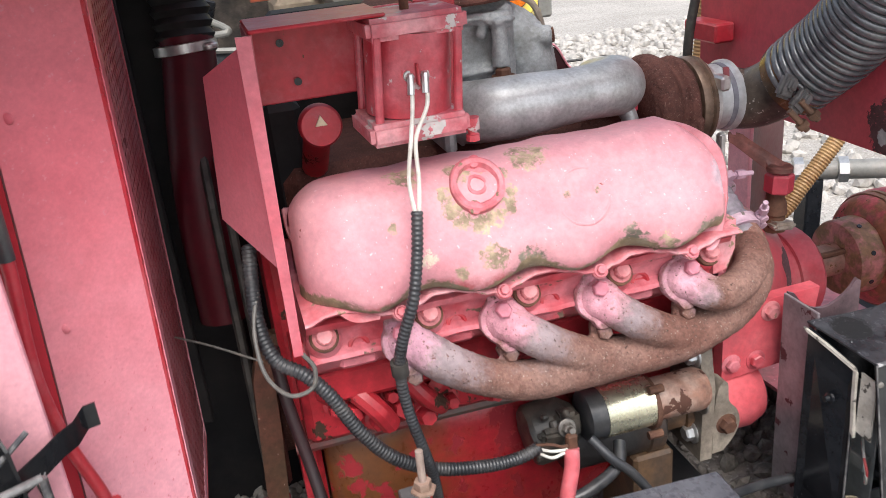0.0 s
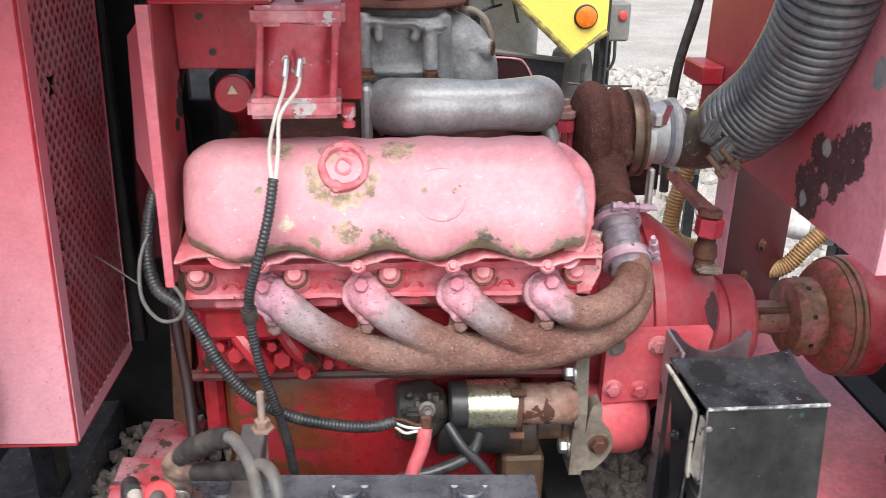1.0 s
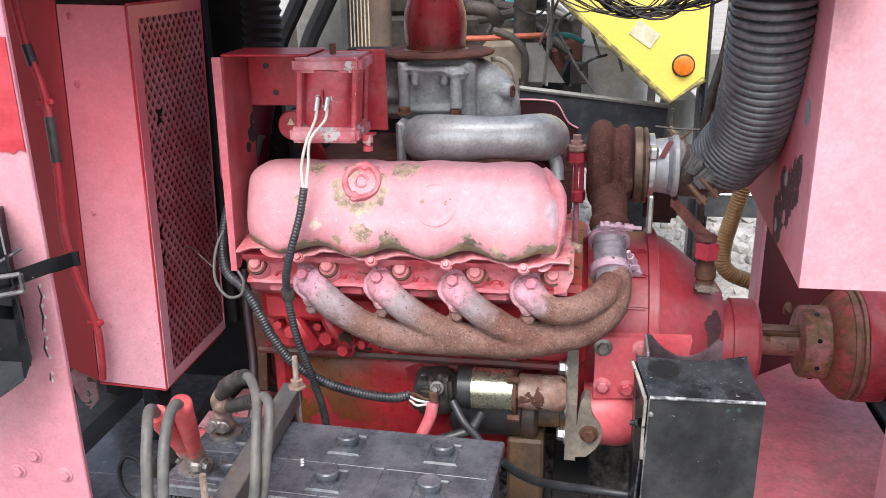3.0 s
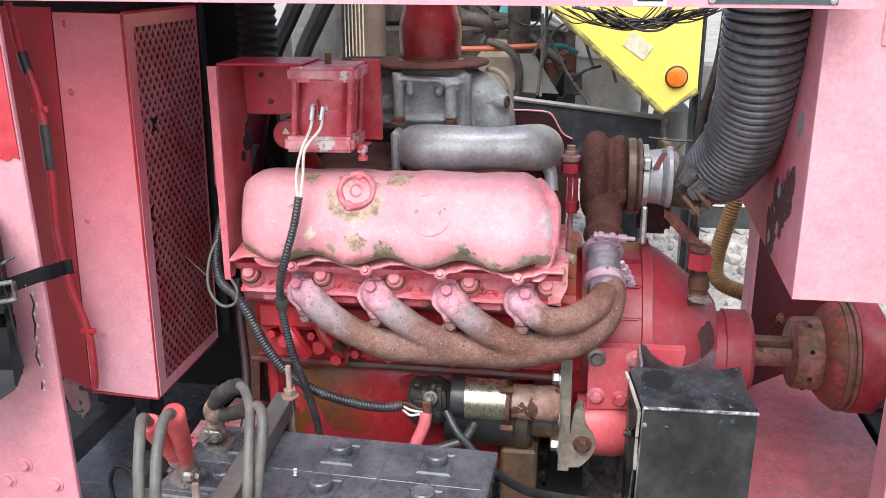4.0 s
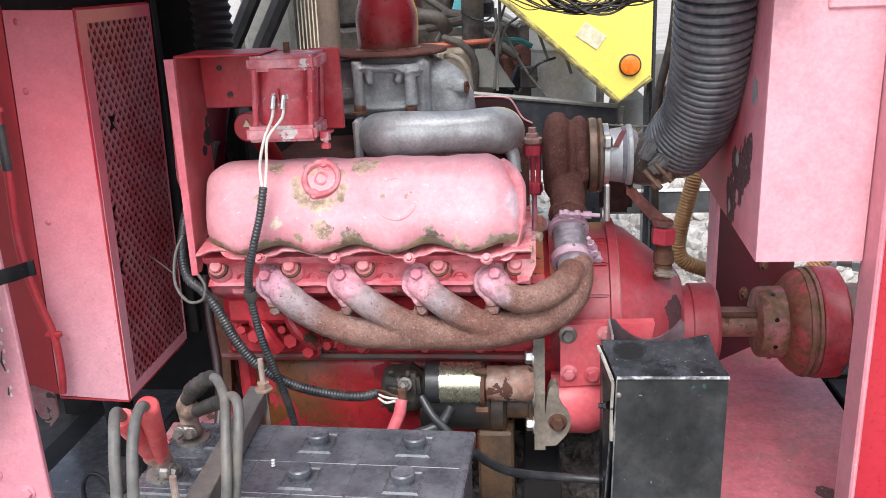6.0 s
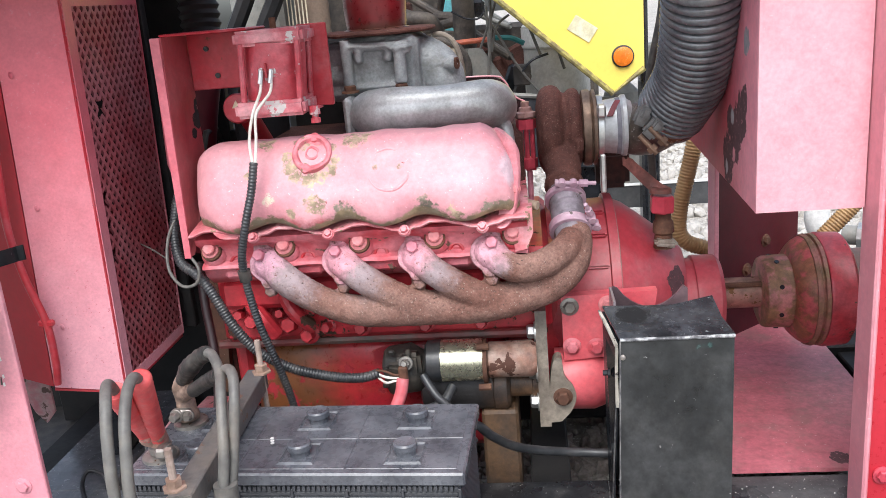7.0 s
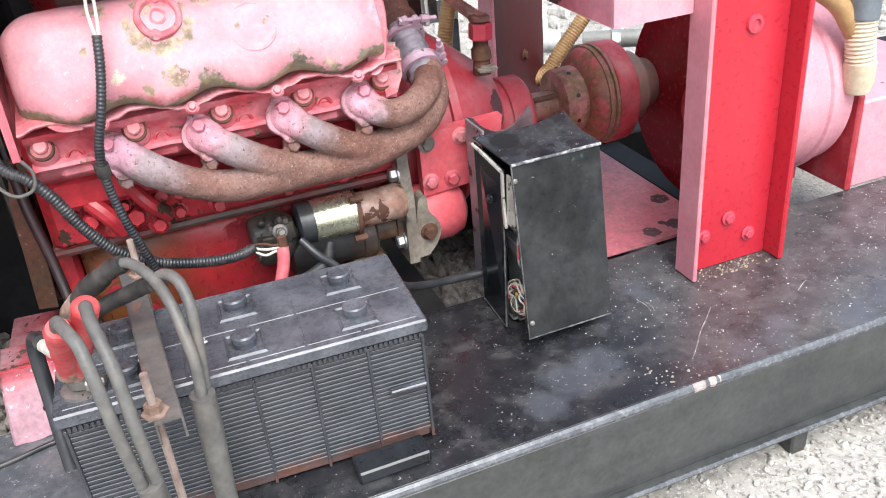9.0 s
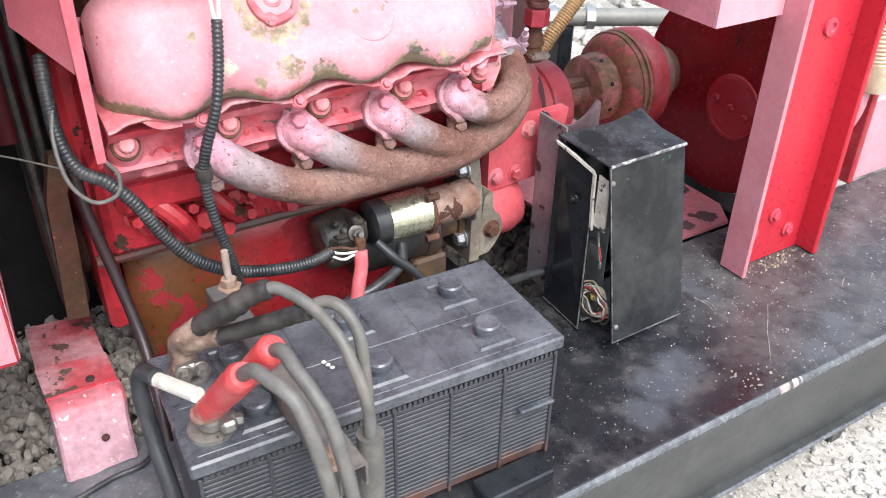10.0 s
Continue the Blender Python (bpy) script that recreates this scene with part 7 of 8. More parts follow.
slab(bm, (1.078, 0.862, 0.384), (1.082, 0.968, 0.722), 0.001)
part("right_side", bm, M_BLACK, ctl)
bm = bm_new()
slab(bm, (0.9015, 0.964, 0.384), (1.0775, 0.968, 0.735), 0.001)
part("back_sheet", bm, M_BLACK, ctl)
bm = bm_new()
plate(bm, [(0.888, 0.972, 0.740), (0.95, 0.972, 0.737), (1.01, 0.970, 0.738), (1.078, 0.974, 0.752), (1.084, 0.92, 0.732), (1.093, 0.862, 0.723), (0.903, 0.850, 0.729)], (0, 0, 0.003))
uneven(bm, 0.003, 18.0)
part("top_sheet", bm, surface("scuffed_glossy_black", (0.016, 0.017, 0.02), (0.04, 0.042, 0.046), 12, 0.25, dust=(0.11, 0.116, 0.13), dusty=0.5, bump=0.6, grain=45, vary=1.2, speck=(0.4, 0.4, 0.4), specks=0.33, speck_scale=120, spots=(((0.935, 0.935, 0.74), 0.034, (0.004, 0.004, 0.005), 0.8),)), ctl, "dented glossy black top with a tar patch")
bm = bm_new()
plate(bm, [(0.905, 0.850, 0.727), (1.092, 0.864, 0.720), (1.070, 0.780, 0.405), (0.889, 0.770, 0.412)], (0, 0.004, 0.001))
part("front_cover", bm, surface("streaked_gloss_black", (0.012, 0.013, 0.014), (0.028, 0.029, 0.030), 9, 0.17, chip=(0.20, 0.19, 0.185), chips=0.27, chip_scale=55, bump=0.2, grain=60, vary=1.1, dust=(0.075, 0.073, 0.068), dusty=0.2, speck=(0.34, 0.34, 0.33), specks=0.285, speck_scale=140, spots=(((1.034, 0.849, 0.709), 0.009, (0.02, 0.075, 0.066), 0.4), ((1.052, 0.851, 0.711), 0.009, (0.02, 0.075, 0.066), 0.4), ((1.043, 0.850, 0.709), 0.009, (0.02, 0.075, 0.066), 0.4)) + tuple(((1.036 + 0.009 * i, 0.8455 + 0.0007 * i, 0.6985 + 0.0004 * i), 0.0052, (0.26, 0.265, 0.27), 0.5) for i in range(5)), spec=0.40), ctl, "streaked black cover hanging away at the bottom")
bm = bm_new()
strip = [LP[0] + Vector((-0.004, 0, -0.002)), LP[0].lerp(LP[1], 0.5) + Vector((-0.004, 0.002, 0.001)), LP[1] + Vector((-0.003, -0.003, -0.001)), LP[1].lerp(LP[2], 0.15) + Vector((-0.003, -0.003, 0)), LP[1].lerp(LP[2], 0.33) + Vector((0.001, -0.004, 0))]
rings(bm, [[p + Vector(o) for o in ((-0.002, -0.003, -0.0035), (0.003, -0.003, -0.0035), (0.003, 0.003, 0.0035), (-0.002, 0.003, 0.0035))] for p in strip])
uneven(bm, 0.002, 70.0)
part("gasket_strip", bm, M_GASKET, ctl, "pale torn edge gasket")
bm = bm_new()
plate(bm, [(0.908, 0.878, 0.700), (0.910, 0.850, 0.696), (0.905, 0.846, 0.60), (0.902, 0.872, 0.605)], (0.003, 0, 0))
part("torn_liner", bm, M_GASKET, ctl, "torn pale liner")
bm = bm_new()
for a, b in ((LP[1], LP[2]), (LP[3], LP[2])):
    tube(bm, [a.lerp(b, i / 12) for i in range(13)], lambda s, d: 0.0016 + 0.0012 * noise.noise((d * 60, 0, 0)), 6)
part("worn_edge", bm, M_WORNBLACK, ctl, "chipped bare edge")
bm = bm_new()
slab(bm, (0.905, 0.872, 0.386), (1.06, 0.955, 0.392), 0.001)
slab(bm, (0.940, 0.868, 0.40), (0.943, 0.96, 0.66), 0.001)
slab(bm, (0.925, 0.872, 0.52), (0.940, 0.95, 0.545), 0.002)
part("inner_panel", bm, surface("galvanised_panel", (0.34, 0.36, 0.36), (0.26, 0.28, 0.27), 14, 0.4, 0.3, bump=0.1, dust=(0.3, 0.26, 0.2), dusty=0.3), ctl, "grey inner panel")
for k in range(16):
    bm = bm_new()
    c, r0 = Vector((0.906 + 0.008 * random.random(), 0.838 + 0.020 * random.random(), 0.428 + 0.022 * random.random())), 0.016 + 0.018 * random.random()
    pts = [c + Vector((0.006 * math.sin(3 * a + k), r0 * math.cos(a) * 1.3, r0 * math.sin(a))) for a in (k + i * 0.7 for i in range(8 + k % 4))]
    tube(bm, spline(pts, 6), 0.0019, 6)
    part("loose_wire", bm, (M_WHITEWIRE, M_CABLE, M_REDPLASTIC, M_TAPE, M_CREAM)[k % 5], ctl)
for k, mt in enumerate((M_WHITEWIRE, M_REDPLASTIC)):
    bm = bm_new()
    tube(bm, spline([(0.935, 0.89, 0.57 - 0.006 * k), (0.918, 0.865, 0.555), (0.912, 0.85, 0.53 + 0.01 * k), (0.922, 0.862, 0.51), (0.938, 0.88, 0.505)], 6), 0.0022, 6)
    part("loose_wire", bm, mt, ctl)
bm = bm_new()
box(bm, (0.908, 0.852, 0.455), (0.008, 0.012, 0.012), 0.002)
part("connector", bm, surface("yellow_plug", (0.75, 0.58, 0.10), (0.7, 0.5, 0.1), 20, 0.4, bump=0.05), ctl, "small yellow plug")
# Pale colour on the folded edge paints in its bright reflection line.
bm = bm_new()
tube(bm, [(0.905, 0.8485, 0.7285), (0.97, 0.853, 0.7265), (1.03, 0.8575, 0.7245), (1.0925, 0.8625, 0.7225)], 0.0032, 8)
part("folded_lip", bm, surface("painted_glint_lip", (0.10, 0.10, 0.105), (0.46, 0.46, 0.46), 45, 0.3, 0.2, low=0.42, high=0.58, bump=0.3, vary=1.0), ctl, "folded edge with a painted pale glint")
bm = bm_new()
tube(bm, [Vector((0.905, 0.849, 0.727)).lerp(Vector((0.889, 0.769, 0.412)), i / 30) for i in range(31)] + [Vector((0.889, 0.769, 0.412)).lerp(Vector((1.070, 0.779, 0.405)), i / 24) for i in range(1, 25)], lambda s, d: 0.0014 + 0.0009 * noise.noise((d * 90, 3, 0)), 6)
part("worn_edge", bm, M_WORNBLACK, ctl, "chipped bare cover edge")
for q in ((0.902, 0.846, 0.70), (0.893, 0.780, 0.44)):
    bm = bm_new()
    lathe(bm, (q[0] + 0.006, q[1] - 0.003, q[2]), (-0.2, -1, 0.2), [(0, 0.005), (0.003, 0.0045), (0.004, 0.002)], 10)
    part("rivet", bm, M_STEEL, ctl)
bm = bm_new()
lathe(bm, (0.892, 0.915, 0.64), (-1, 0, 0), [(0, 0.009), (0.004, 0.009), (0.005, 0.005), (0.012, 0.005)], 10)
part("side_screw", bm, M_BLACK, ctl)
M_ANGLE = surface("grey_worn_angle", (0.17, 0.150, 0.158), (0.24, 0.20, 0.21), 8, 0.35, bump=0.2, vary=0.9, chip=(0.10, 0.03, 0.035), chips=0.40, chip_scale=18)
M_ANGLEBACK = surface("dark_smeared_angle", (0.060, 0.042, 0.048), (0.15, 0.10, 0.11), 12, 0.32, bump=0.2, vary=1.0)
angle = thing("box_bracket", (0.98, 1.05, 0.384), "dark angle bracket behind the control box", "bracket")
bm = bm_new()
plate(bm, flat(1.05, [(0.912, 0.384), (0.912, 0.752)] + [(0.922 + 0.012 * k, 0.748 - 0.040 * math.sin(math.pi * k / 10) ** 0.8) for k in range(11)] + [(1.050, 0.742), (1.052, 0.384)]), (0, 0.006, 0))
part("back_plate", bm, M_ANGLEBACK, angle, "dark plate with a dipped top edge")
bm = bm_new()
slab(bm, (0.9065, 0.975, 0.384), (0.9115, 1.056, 0.750), 0.001)
part("side_plate", bm, M_ANGLE, angle)

# ---------------------------------------------------------------- strap holder on the left upright
hol = thing("canister_holder", (-0.27, 0.74, 0.65), "black steel holder with an open strap clamp on the upright", "holder")
bm = bm_new()
slab(bm, (-0.46, 0.790, 0.745), (-0.186, 0.796, 1.045), 0.002)
part("back_plate", bm, M_GLOSS, hol)
bm = bm_new()
plate(bm, [(-0.186, 0.796, 1.045), (-0.172, 0.760, 1.050), (-0.140, 0.722, 0.985), (-0.128, 0.720, 0.80), (-0.160, 0.735, 0.752), (-0.190, 0.796, 0.755)], (0.003, 0.001, 0))
part("side_wing", bm, M_GLOSS, hol, "flared black side wing")
bm = bm_new()
plate(bm, [(-0.46, 0.795, 0.752), (-0.192, 0.795, 0.756), (-0.160, 0.735, 0.752), (-0.205, 0.700, 0.722), (-0.235, 0.665, 0.720), (-0.46, 0.665, 0.720)], (0, 0, -0.004))
part("tray", bm, surface("scuffed_black_tray", (0.03, 0.032, 0.036), (0.06, 0.062, 0.068), 8, 0.4, chip=(0.22, 0.06, 0.05), chips=0.27, chip_scale=40, bump=0.3, vary=1.2, speck=(0.16, 0.16, 0.16), specks=0.33), hol, "scuffed slanting tray")
for hx, hy, hz in ((-0.276, 0.752, 0.7535), (-0.255, 0.728, 0.745), (-0.228, 0.703, 0.737)):
    bm = bm_new()
    lathe(bm, (hx, hy, hz - 0.002), (0, -0.3, 1), [(0, 0.005), (0.0025, 0.005), (0.003, 0.0035)], 12)
    part("tray_rivet", bm, surface("rust_pink_rivet", (0.45, 0.2, 0.18), (0.25, 0.1, 0.08), 60, 0.6, bump=0.2), hol)
bm = bm_new()
rings(bm, [[Vector(p) + Vector(o) for o in ((0, 0, -0.013), (0, 0.003, -0.013), (0, 0.003, 0.013), (0, 0, 0.013))] for p in ((-0.46, 0.70, 0.93), (-0.30, 0.69, 0.918), (-0.215, 0.70, 0.928), (-0.150, 0.735, 0.935), (-0.125, 0.765, 0.940), (-0.112, 0.785, 0.942), (-0.100, 0.80, 0.942), (-0.094, 0.83, 0.940), (-0.082, 0.83, 0.942))])
part("strap", bm, M_GLOSS, hol, "black steel strap")
bm = bm_new()
LT = [Vector(p) for p in ((-0.207, 0.692, 0.944), (-0.118, 0.722, 0.952), (-0.118, 0.722, 0.922), (-0.207, 0.692, 0.910))]
for a, b in zip(LT, LT[1:] + LT[:1]):
    rod(bm, a, b, 0.0042, n=8)
part("latch", bm, M_WORNBLACK, hol, "worn latch loop")
bm = bm_new()
rod(bm, (-0.195, 0.690, 0.945), (-0.125, 0.745, 0.988), 0.0028, n=8)
part("latch_rod", bm, M_WORNBLACK, hol)
bm = bm_new()
for zc, pts in ((1.028, ((-0.46, 0.745), (-0.26, 0.745), (-0.205, 0.752), (-0.188, 0.775), (-0.186, 0.792))), (0.865, ((-0.46, 0.722), (-0.25, 0.720), (-0.205, 0.725), (-0.186, 0.75), (-0.183, 0.790)))):
    bm = bm_new()
    line = spline([(x, y, zc + 0.02 * math.sin(i)) for i, (x, y) in enumerate(pts)], 5)
    rings(bm, [[p + Vector(o) for o in ((0, 0, -0.012), (0.002, 0.003, -0.012), (0.002, 0.003, 0.012), (0, 0, 0.012))] for p in line])
    part("hoop", bm, M_GLOSS, hol)
bm = bm_new()
lathe(bm, (-0.248, 0.719, 0.865), (0, -1, 0), [(0, 0.014), (0.004, 0.013), (0.006, 0.008), (0.0065, 0.001)], 16)
part("hoop_rivet", bm, M_GLOSS, hol)
bm = bm_new()
rod(bm, (-0.40, 0.79, 0.95), (-0.40, 0.74, 0.95), 0.006, n=8)
part("stop_pin", bm, M_GLOSS, hol)
bm = bm_new()
slab(bm, (-0.225, 0.785, 1.32), (-0.195, 0.7985, 1.385), 0.004)
single("side_reflector", bm, M_AMBER, "amber plastic side marker on the upright", "marker")

tubl = thing("painted_hose", (-0.15, 0.92, 0.5), "red painted hose with black sleeves behind the upright", "hose")
bm = bm_new()
TL = [(-0.180, 0.915, 1.38), (-0.160, 0.90, 1.30), (-0.135, 0.890, 1.215), (-0.134, 0.890, 1.10), (-0.142, 0.89, 0.97), (-0.132, 0.89, 0.88), (-0.112, 0.893, 0.79), (-0.116, 0.90, 0.71), (-0.125, 0.905, 0.665)]
tube(bm, spline(TL, 8), 0.0072, 10)
part("hose_run", bm, M_RED, tubl, sharp=60)
for a, b in (((-0.160, 0.90, 1.30), (-0.150, 0.896, 1.265)), ((-0.1325, 0.89, 1.18), (-0.134, 0.89, 1.10))):
    bm = bm_new()
    rod(bm, a, b, 0.0088, n=12)
    part("sleeve", bm, M_CONDUIT, tubl)
for c in ((-0.135, 0.890, 1.205), (-0.112, 0.893, 0.79)):
    bm = bm_new()
    box(bm, c, (0.03, 0.012, 0.012), 0.003)
    part("clip", bm, M_RED, tubl)

# dark pipes left of the engine
bm = bm_new()
ribbed(bm, [(0.072, 1.385, 1.20), (0.072, 1.40, 1.30), (0.066, 1.41, 1.45), (0.055, 1.42, 1.62)], 0.045, 0.019, 0.006, 22)
single("radiator_hose", bm, M_BLACKSHADE, "black ribbed radiator hose rising behind the bracket", "hose", sharp=60)
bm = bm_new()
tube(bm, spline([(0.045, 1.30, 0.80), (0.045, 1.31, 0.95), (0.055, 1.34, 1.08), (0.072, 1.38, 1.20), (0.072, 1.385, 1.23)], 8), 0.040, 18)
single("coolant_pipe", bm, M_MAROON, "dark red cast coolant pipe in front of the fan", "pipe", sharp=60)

bm = bm_new()
lathe(bm, (0.070, 1.382, 1.205), (-0.04, 0.1, 1), [(0, 0.044), (0.001, 0.0475), (0.014, 0.0475), (0.015, 0.044)], 30)
box(bm, (0.105, 1.345, 1.215), (0.022, 0.012, 0.012), 0.003)
single("hose_clamp", bm, M_ZINCW, "bright steel clamp on the black radiator hose", "clamp", sharp=60)
# ---------------------------------------------------------------- the machine behind
lam = thing("marker_lamp", (1.128, 2.76, 1.0), "round amber marker lamp in a black rubber ring", "lamp")
bm = bm_new()
lathe(bm, (1.128, 2.769, 1.040), (0, -1, 0), [(0, 0.041), (0.006, 0.040), (0.008, 0.035)], 30)
part("rubber_ring", bm, M_TAPE, lam)
bm = bm_new()
lathe(bm, (1.128, 2.757, 1.040), (0, -1, 0), [(0, 0.0355), (0.004, 0.034), (0.008, 0.024), (0.009, 0.001)], 28)
part("lens", bm, M_AMBER, lam)

back = thing("parked_machine", (0.5, 3.2, 0.0), "parked machine with a slate beam, grey drum and grimy engine", "machine")
bm = bm_new()
plate(bm, [(-0.6, 2.95, 1.06), (1.10, 2.92, 0.865), (1.07, 2.92, 0.60), (-0.6, 2.95, 0.70)], (0, 0.03, 0))
part("side_beam", bm, M_SLATE, back, "slate painted side beam")
bm = bm_new()
tube(bm, [(-0.6, 2.945, 1.063), (1.10, 2.915, 0.868)], 0.010, 6)
part("beam_edge", bm, M_GREYPAINT, back)
bm = bm_new()
lathe(bm, (0.90, 3.17, 0.62), (0, 0, 1), [(0, 0.135), (0.45, 0.135), (0.455, 0.14), (0.54, 0.14), (0.55, 0.13), (0.80, 0.13)], 32)
part("drum", bm, surface("pale_grey_drum_paint", (0.55, 0.55, 0.52), (0.45, 0.45, 0.425), 6, 0.45, dust=(0.3, 0.24, 0.18), dusty=0.3, bump=0.1), back, "pale grey drum")
bm = bm_new()
lathe(bm, (0.90, 3.17, 1.08), (0, 0, 1), [(0, 0.142), (0.075, 0.142)], 32)
part("drum_band", bm, M_WHITE, back)
bm = bm_new()
lathe(bm, (1.15, 3.05, 0.45), (0, 0, 1), [(0, 0.085), (0.36, 0.085), (0.43, 0.07), (0.47, 0.03)], 28)
part("grey_tank", bm, M_GREYPAINT, back, "dull grey tank")
bm = bm_new()
slab(bm, (0.36, 3.05, 0.93), (0.54, 3.30, 1.10), 0.02)
slab(bm, (0.40, 3.10, 1.09), (0.50, 3.25, 1.14), 0.02)
part("beige_casing", bm, surface("dusty_beige_casting", (0.36, 0.30, 0.22), (0.28, 0.22, 0.16), 8, 0.6, bump=0.3), back, "dusty beige casing")
bm = bm_new()
tube(bm, spline([(0.28, 2.99, 1.118), (0.40, 2.98, 1.120), (0.52, 2.98, 1.127), (0.64, 2.99, 1.130)], 6), 0.011, 10)
part("orange_pipe", bm, surface("faded_orange_pipe", (0.50, 0.12, 0.06), (0.42, 0.10, 0.06), 12, 0.5, bump=0.1), back, "faded orange pipe")
bm = bm_new()
lathe(bm, (0.535, 3.05, 1.10), (0, 0, 1), [(0, 0.045), (0.65, 0.045)], 20)
part("exhaust_pipe", bm, M_DARKENG, back, "dark stack pipe")
bm = bm_new()
tube(bm, spline([(0.28, 3.10, 1.25), (0.33, 3.02, 1.235), (0.40, 3.02, 1.22), (0.43, 3.05, 1.17)], 6), 0.028, 14)
tube(bm, spline([(0.42, 2.98, 1.15), (0.50, 2.95, 1.12), (0.545, 2.95, 1.05), (0.54, 2.97, 0.93)], 6), 0.014, 10)
part("brown_hose", bm, M_DARKENG, back)
for k, (run, thick) in enumerate((
        ([(0.631, 2.93, 1.256), (0.634, 2.93, 1.128), (0.631, 2.93, 0.942)], 0.006), ([(0.621, 2.93, 1.235), (0.676, 2.93, 1.139), (0.743, 2.93, 1.019), (0.821, 2.93, 0.915)], 0.005), ([(0.718, 2.93, 1.219), (0.675, 2.93, 1.188), (0.654, 2.93, 1.139), (0.643, 2.93, 1.085)], 0.005),
        ([(0.497, 2.93, 1.248), (0.545, 2.93, 1.22), (0.599, 2.93, 1.214), (0.634, 2.93, 1.252)], 0.004), ([(0.754, 2.93, 0.997), (0.797, 2.93, 1.04), (0.861, 2.93, 1.061)], 0.005))):
    bm = bm_new()
    tube(bm, spline(run, 8), thick, 8)
    part("hanging_wire", bm, (M_GREYPAINT, M_CABLE, M_CABLE, M_BLACK, M_BLACK)[k], back, "thin slack wire")
for k in range(26):
    bm = bm_new()
    rx, ry, rz = random.uniform(0.05, 0.85), random.uniform(3.1, 3.6), random.uniform(0.85, 1.75)
    if k % 2:
        box(bm, (rx, ry, rz), (random.uniform(0.05, 0.16), 0.1, random.uniform(0.05, 0.16)), 0.012, Matrix.Rotation(random.uniform(-0.5, 0.5), 4, "Y"))
    else:
        tube(bm, spline([(rx, ry, rz), (rx + random.uniform(-0.2, 0.2), ry - 0.1, rz + random.uniform(-0.15, 0.15)), (rx + random.uniform(-0.3, 0.3), ry, rz + random.uniform(-0.3, 0.2))], 6), random.uniform(0.012, 0.035), 10)
    part("engine_piece", bm, (M_DARKENG, M_TURBO, M_GREYPAINT, M_BLACK)[k % 4], back)
bm = bm_new()
slab(bm, (-0.80, 3.55, 0.60), (1.10, 3.65, 1.17), 0.02)
slab(bm, (-0.15, 3.56, 1.171), (0.43, 3.64, 1.9), 0.02)
part("engine_wall", bm, M_DARKENG, back, "grimy engine bay wall")
bm = bm_new()
slab(bm, (-0.6, 2.96, GROUND), (-0.5, 3.1, 0.9), 0.01)
part("chassis_leg", bm, M_BLACK, back)
bm = bm_new()
slab(bm, (0.95, 2.96, GROUND), (1.05, 3.1, 0.72), 0.01)
part("chassis_leg", bm, M_BLACK, back)
bm = bm_new()
slab(bm, (1.195, 2.80, GROUND), (1.225, 2.90, 1.62), 0.01)
part("cover_post", bm, M_BLACK, back)
bm = bm_new()
tube(bm, spline([(1.065, 2.5, 0.862), (1.085, 2.49, 0.84), (1.11, 2.48, 0.815)], 5), 0.016, 10)
lathe(bm, (1.105, 2.482, 0.822), (0.7, -0.2, -0.65), [(0, 0.020), (0.012, 0.020), (0.014, 0.014), (0.045, 0.014), (0.047, 0.022), (0.060, 0.022)], 8)
rod(bm, (1.10, 2.47, 0.83), (1.14, 2.46, 0.868), 0.006, n=8)
part("drain_tap", bm, surface("dirty_brass", (0.26, 0.20, 0.13), (0.12, 0.085, 0.06), 30, 0.45, 0.6, bump=0.4), back, "dirty brass drain tap")
bm = bm_new()
tube(bm, spline([(1.02, 2.48, 0.872), (1.10, 2.46, 0.868), (1.22, 2.46, 0.866)], 4), 0.004, 6)
tube(bm, spline([(1.075, 2.5, 0.93), (1.068, 2.5, 0.90), (1.072, 2.5, 0.86)], 4), 0.008, 8)
part("tap_wire", bm, M_TAPE, back)
for k, (x0, z0, x1, z1, r) in enumerate(((0.62, 1.60, 0.62, 0.95, 0.006), (0.62, 1.45, 0.83, 1.06, 0.006), (0.70, 1.5, 0.60, 1.1, 0.005), (0.74, 1.35, 0.92, 1.0, 0.006))):
    bm = bm_new()
    tube(bm, spline([(x0, 2.90, z0), ((x0 + x1) / 2 + 0.03, 2.87, (z0 + z1) / 2), (x1, 2.92, z1)], 8), r, 8)
    part("loose_wire", bm, M_CABLE, back)
bm = bm_new()
plate(bm, flat(3.38, [(0.425, 1.16), (0.50, 1.15), (0.51, 1.55), (0.44, 1.58)]), (0, 0.02, 0))
uneven(bm, 0.012, 9.0)
part("tarpaulin", bm, surface("cyan_tarpaulin", (0.18, 0.55, 0.60), (0.14, 0.46, 0.52), 10, 0.6, bump=0.2), back, "pale cyan tarpaulin scrap")
bm = bm_new()
tube(bm, spline([(0.66, 2.96, 1.135), (0.72, 2.95, 1.130), (0.77, 2.95, 1.105)], 6), 0.010, 8)
part("teal_hose", bm, surface("teal_sleeve", (0.03, 0.22, 0.22), (0.02, 0.16, 0.17), 20, 0.5, bump=0.1), back, "short teal hose")
bm = bm_new()
plate(bm, flat(2.985, [(0.545, 0.95), (0.70, 0.945), (0.60, 1.10), (0.545, 1.10)]), (0, 0.012, 0))
part("gusset", bm, M_GREYPAINT, back, "grey triangular gusset")
bm = bm_new()
slab(bm, (0.72, 2.98, 0.94), (0.79, 3.06, 1.02), 0.006)
hexhead(bm, (0.775, 2.98, 0.975), (0, -1, 0), 0.012, 0.012)
part("small_bracket", bm, M_DARKENG, back)
bm = bm_new()
slab(bm, (1.06, 2.93, 0.425), (1.66, 2.96, 0.515), 0.003)
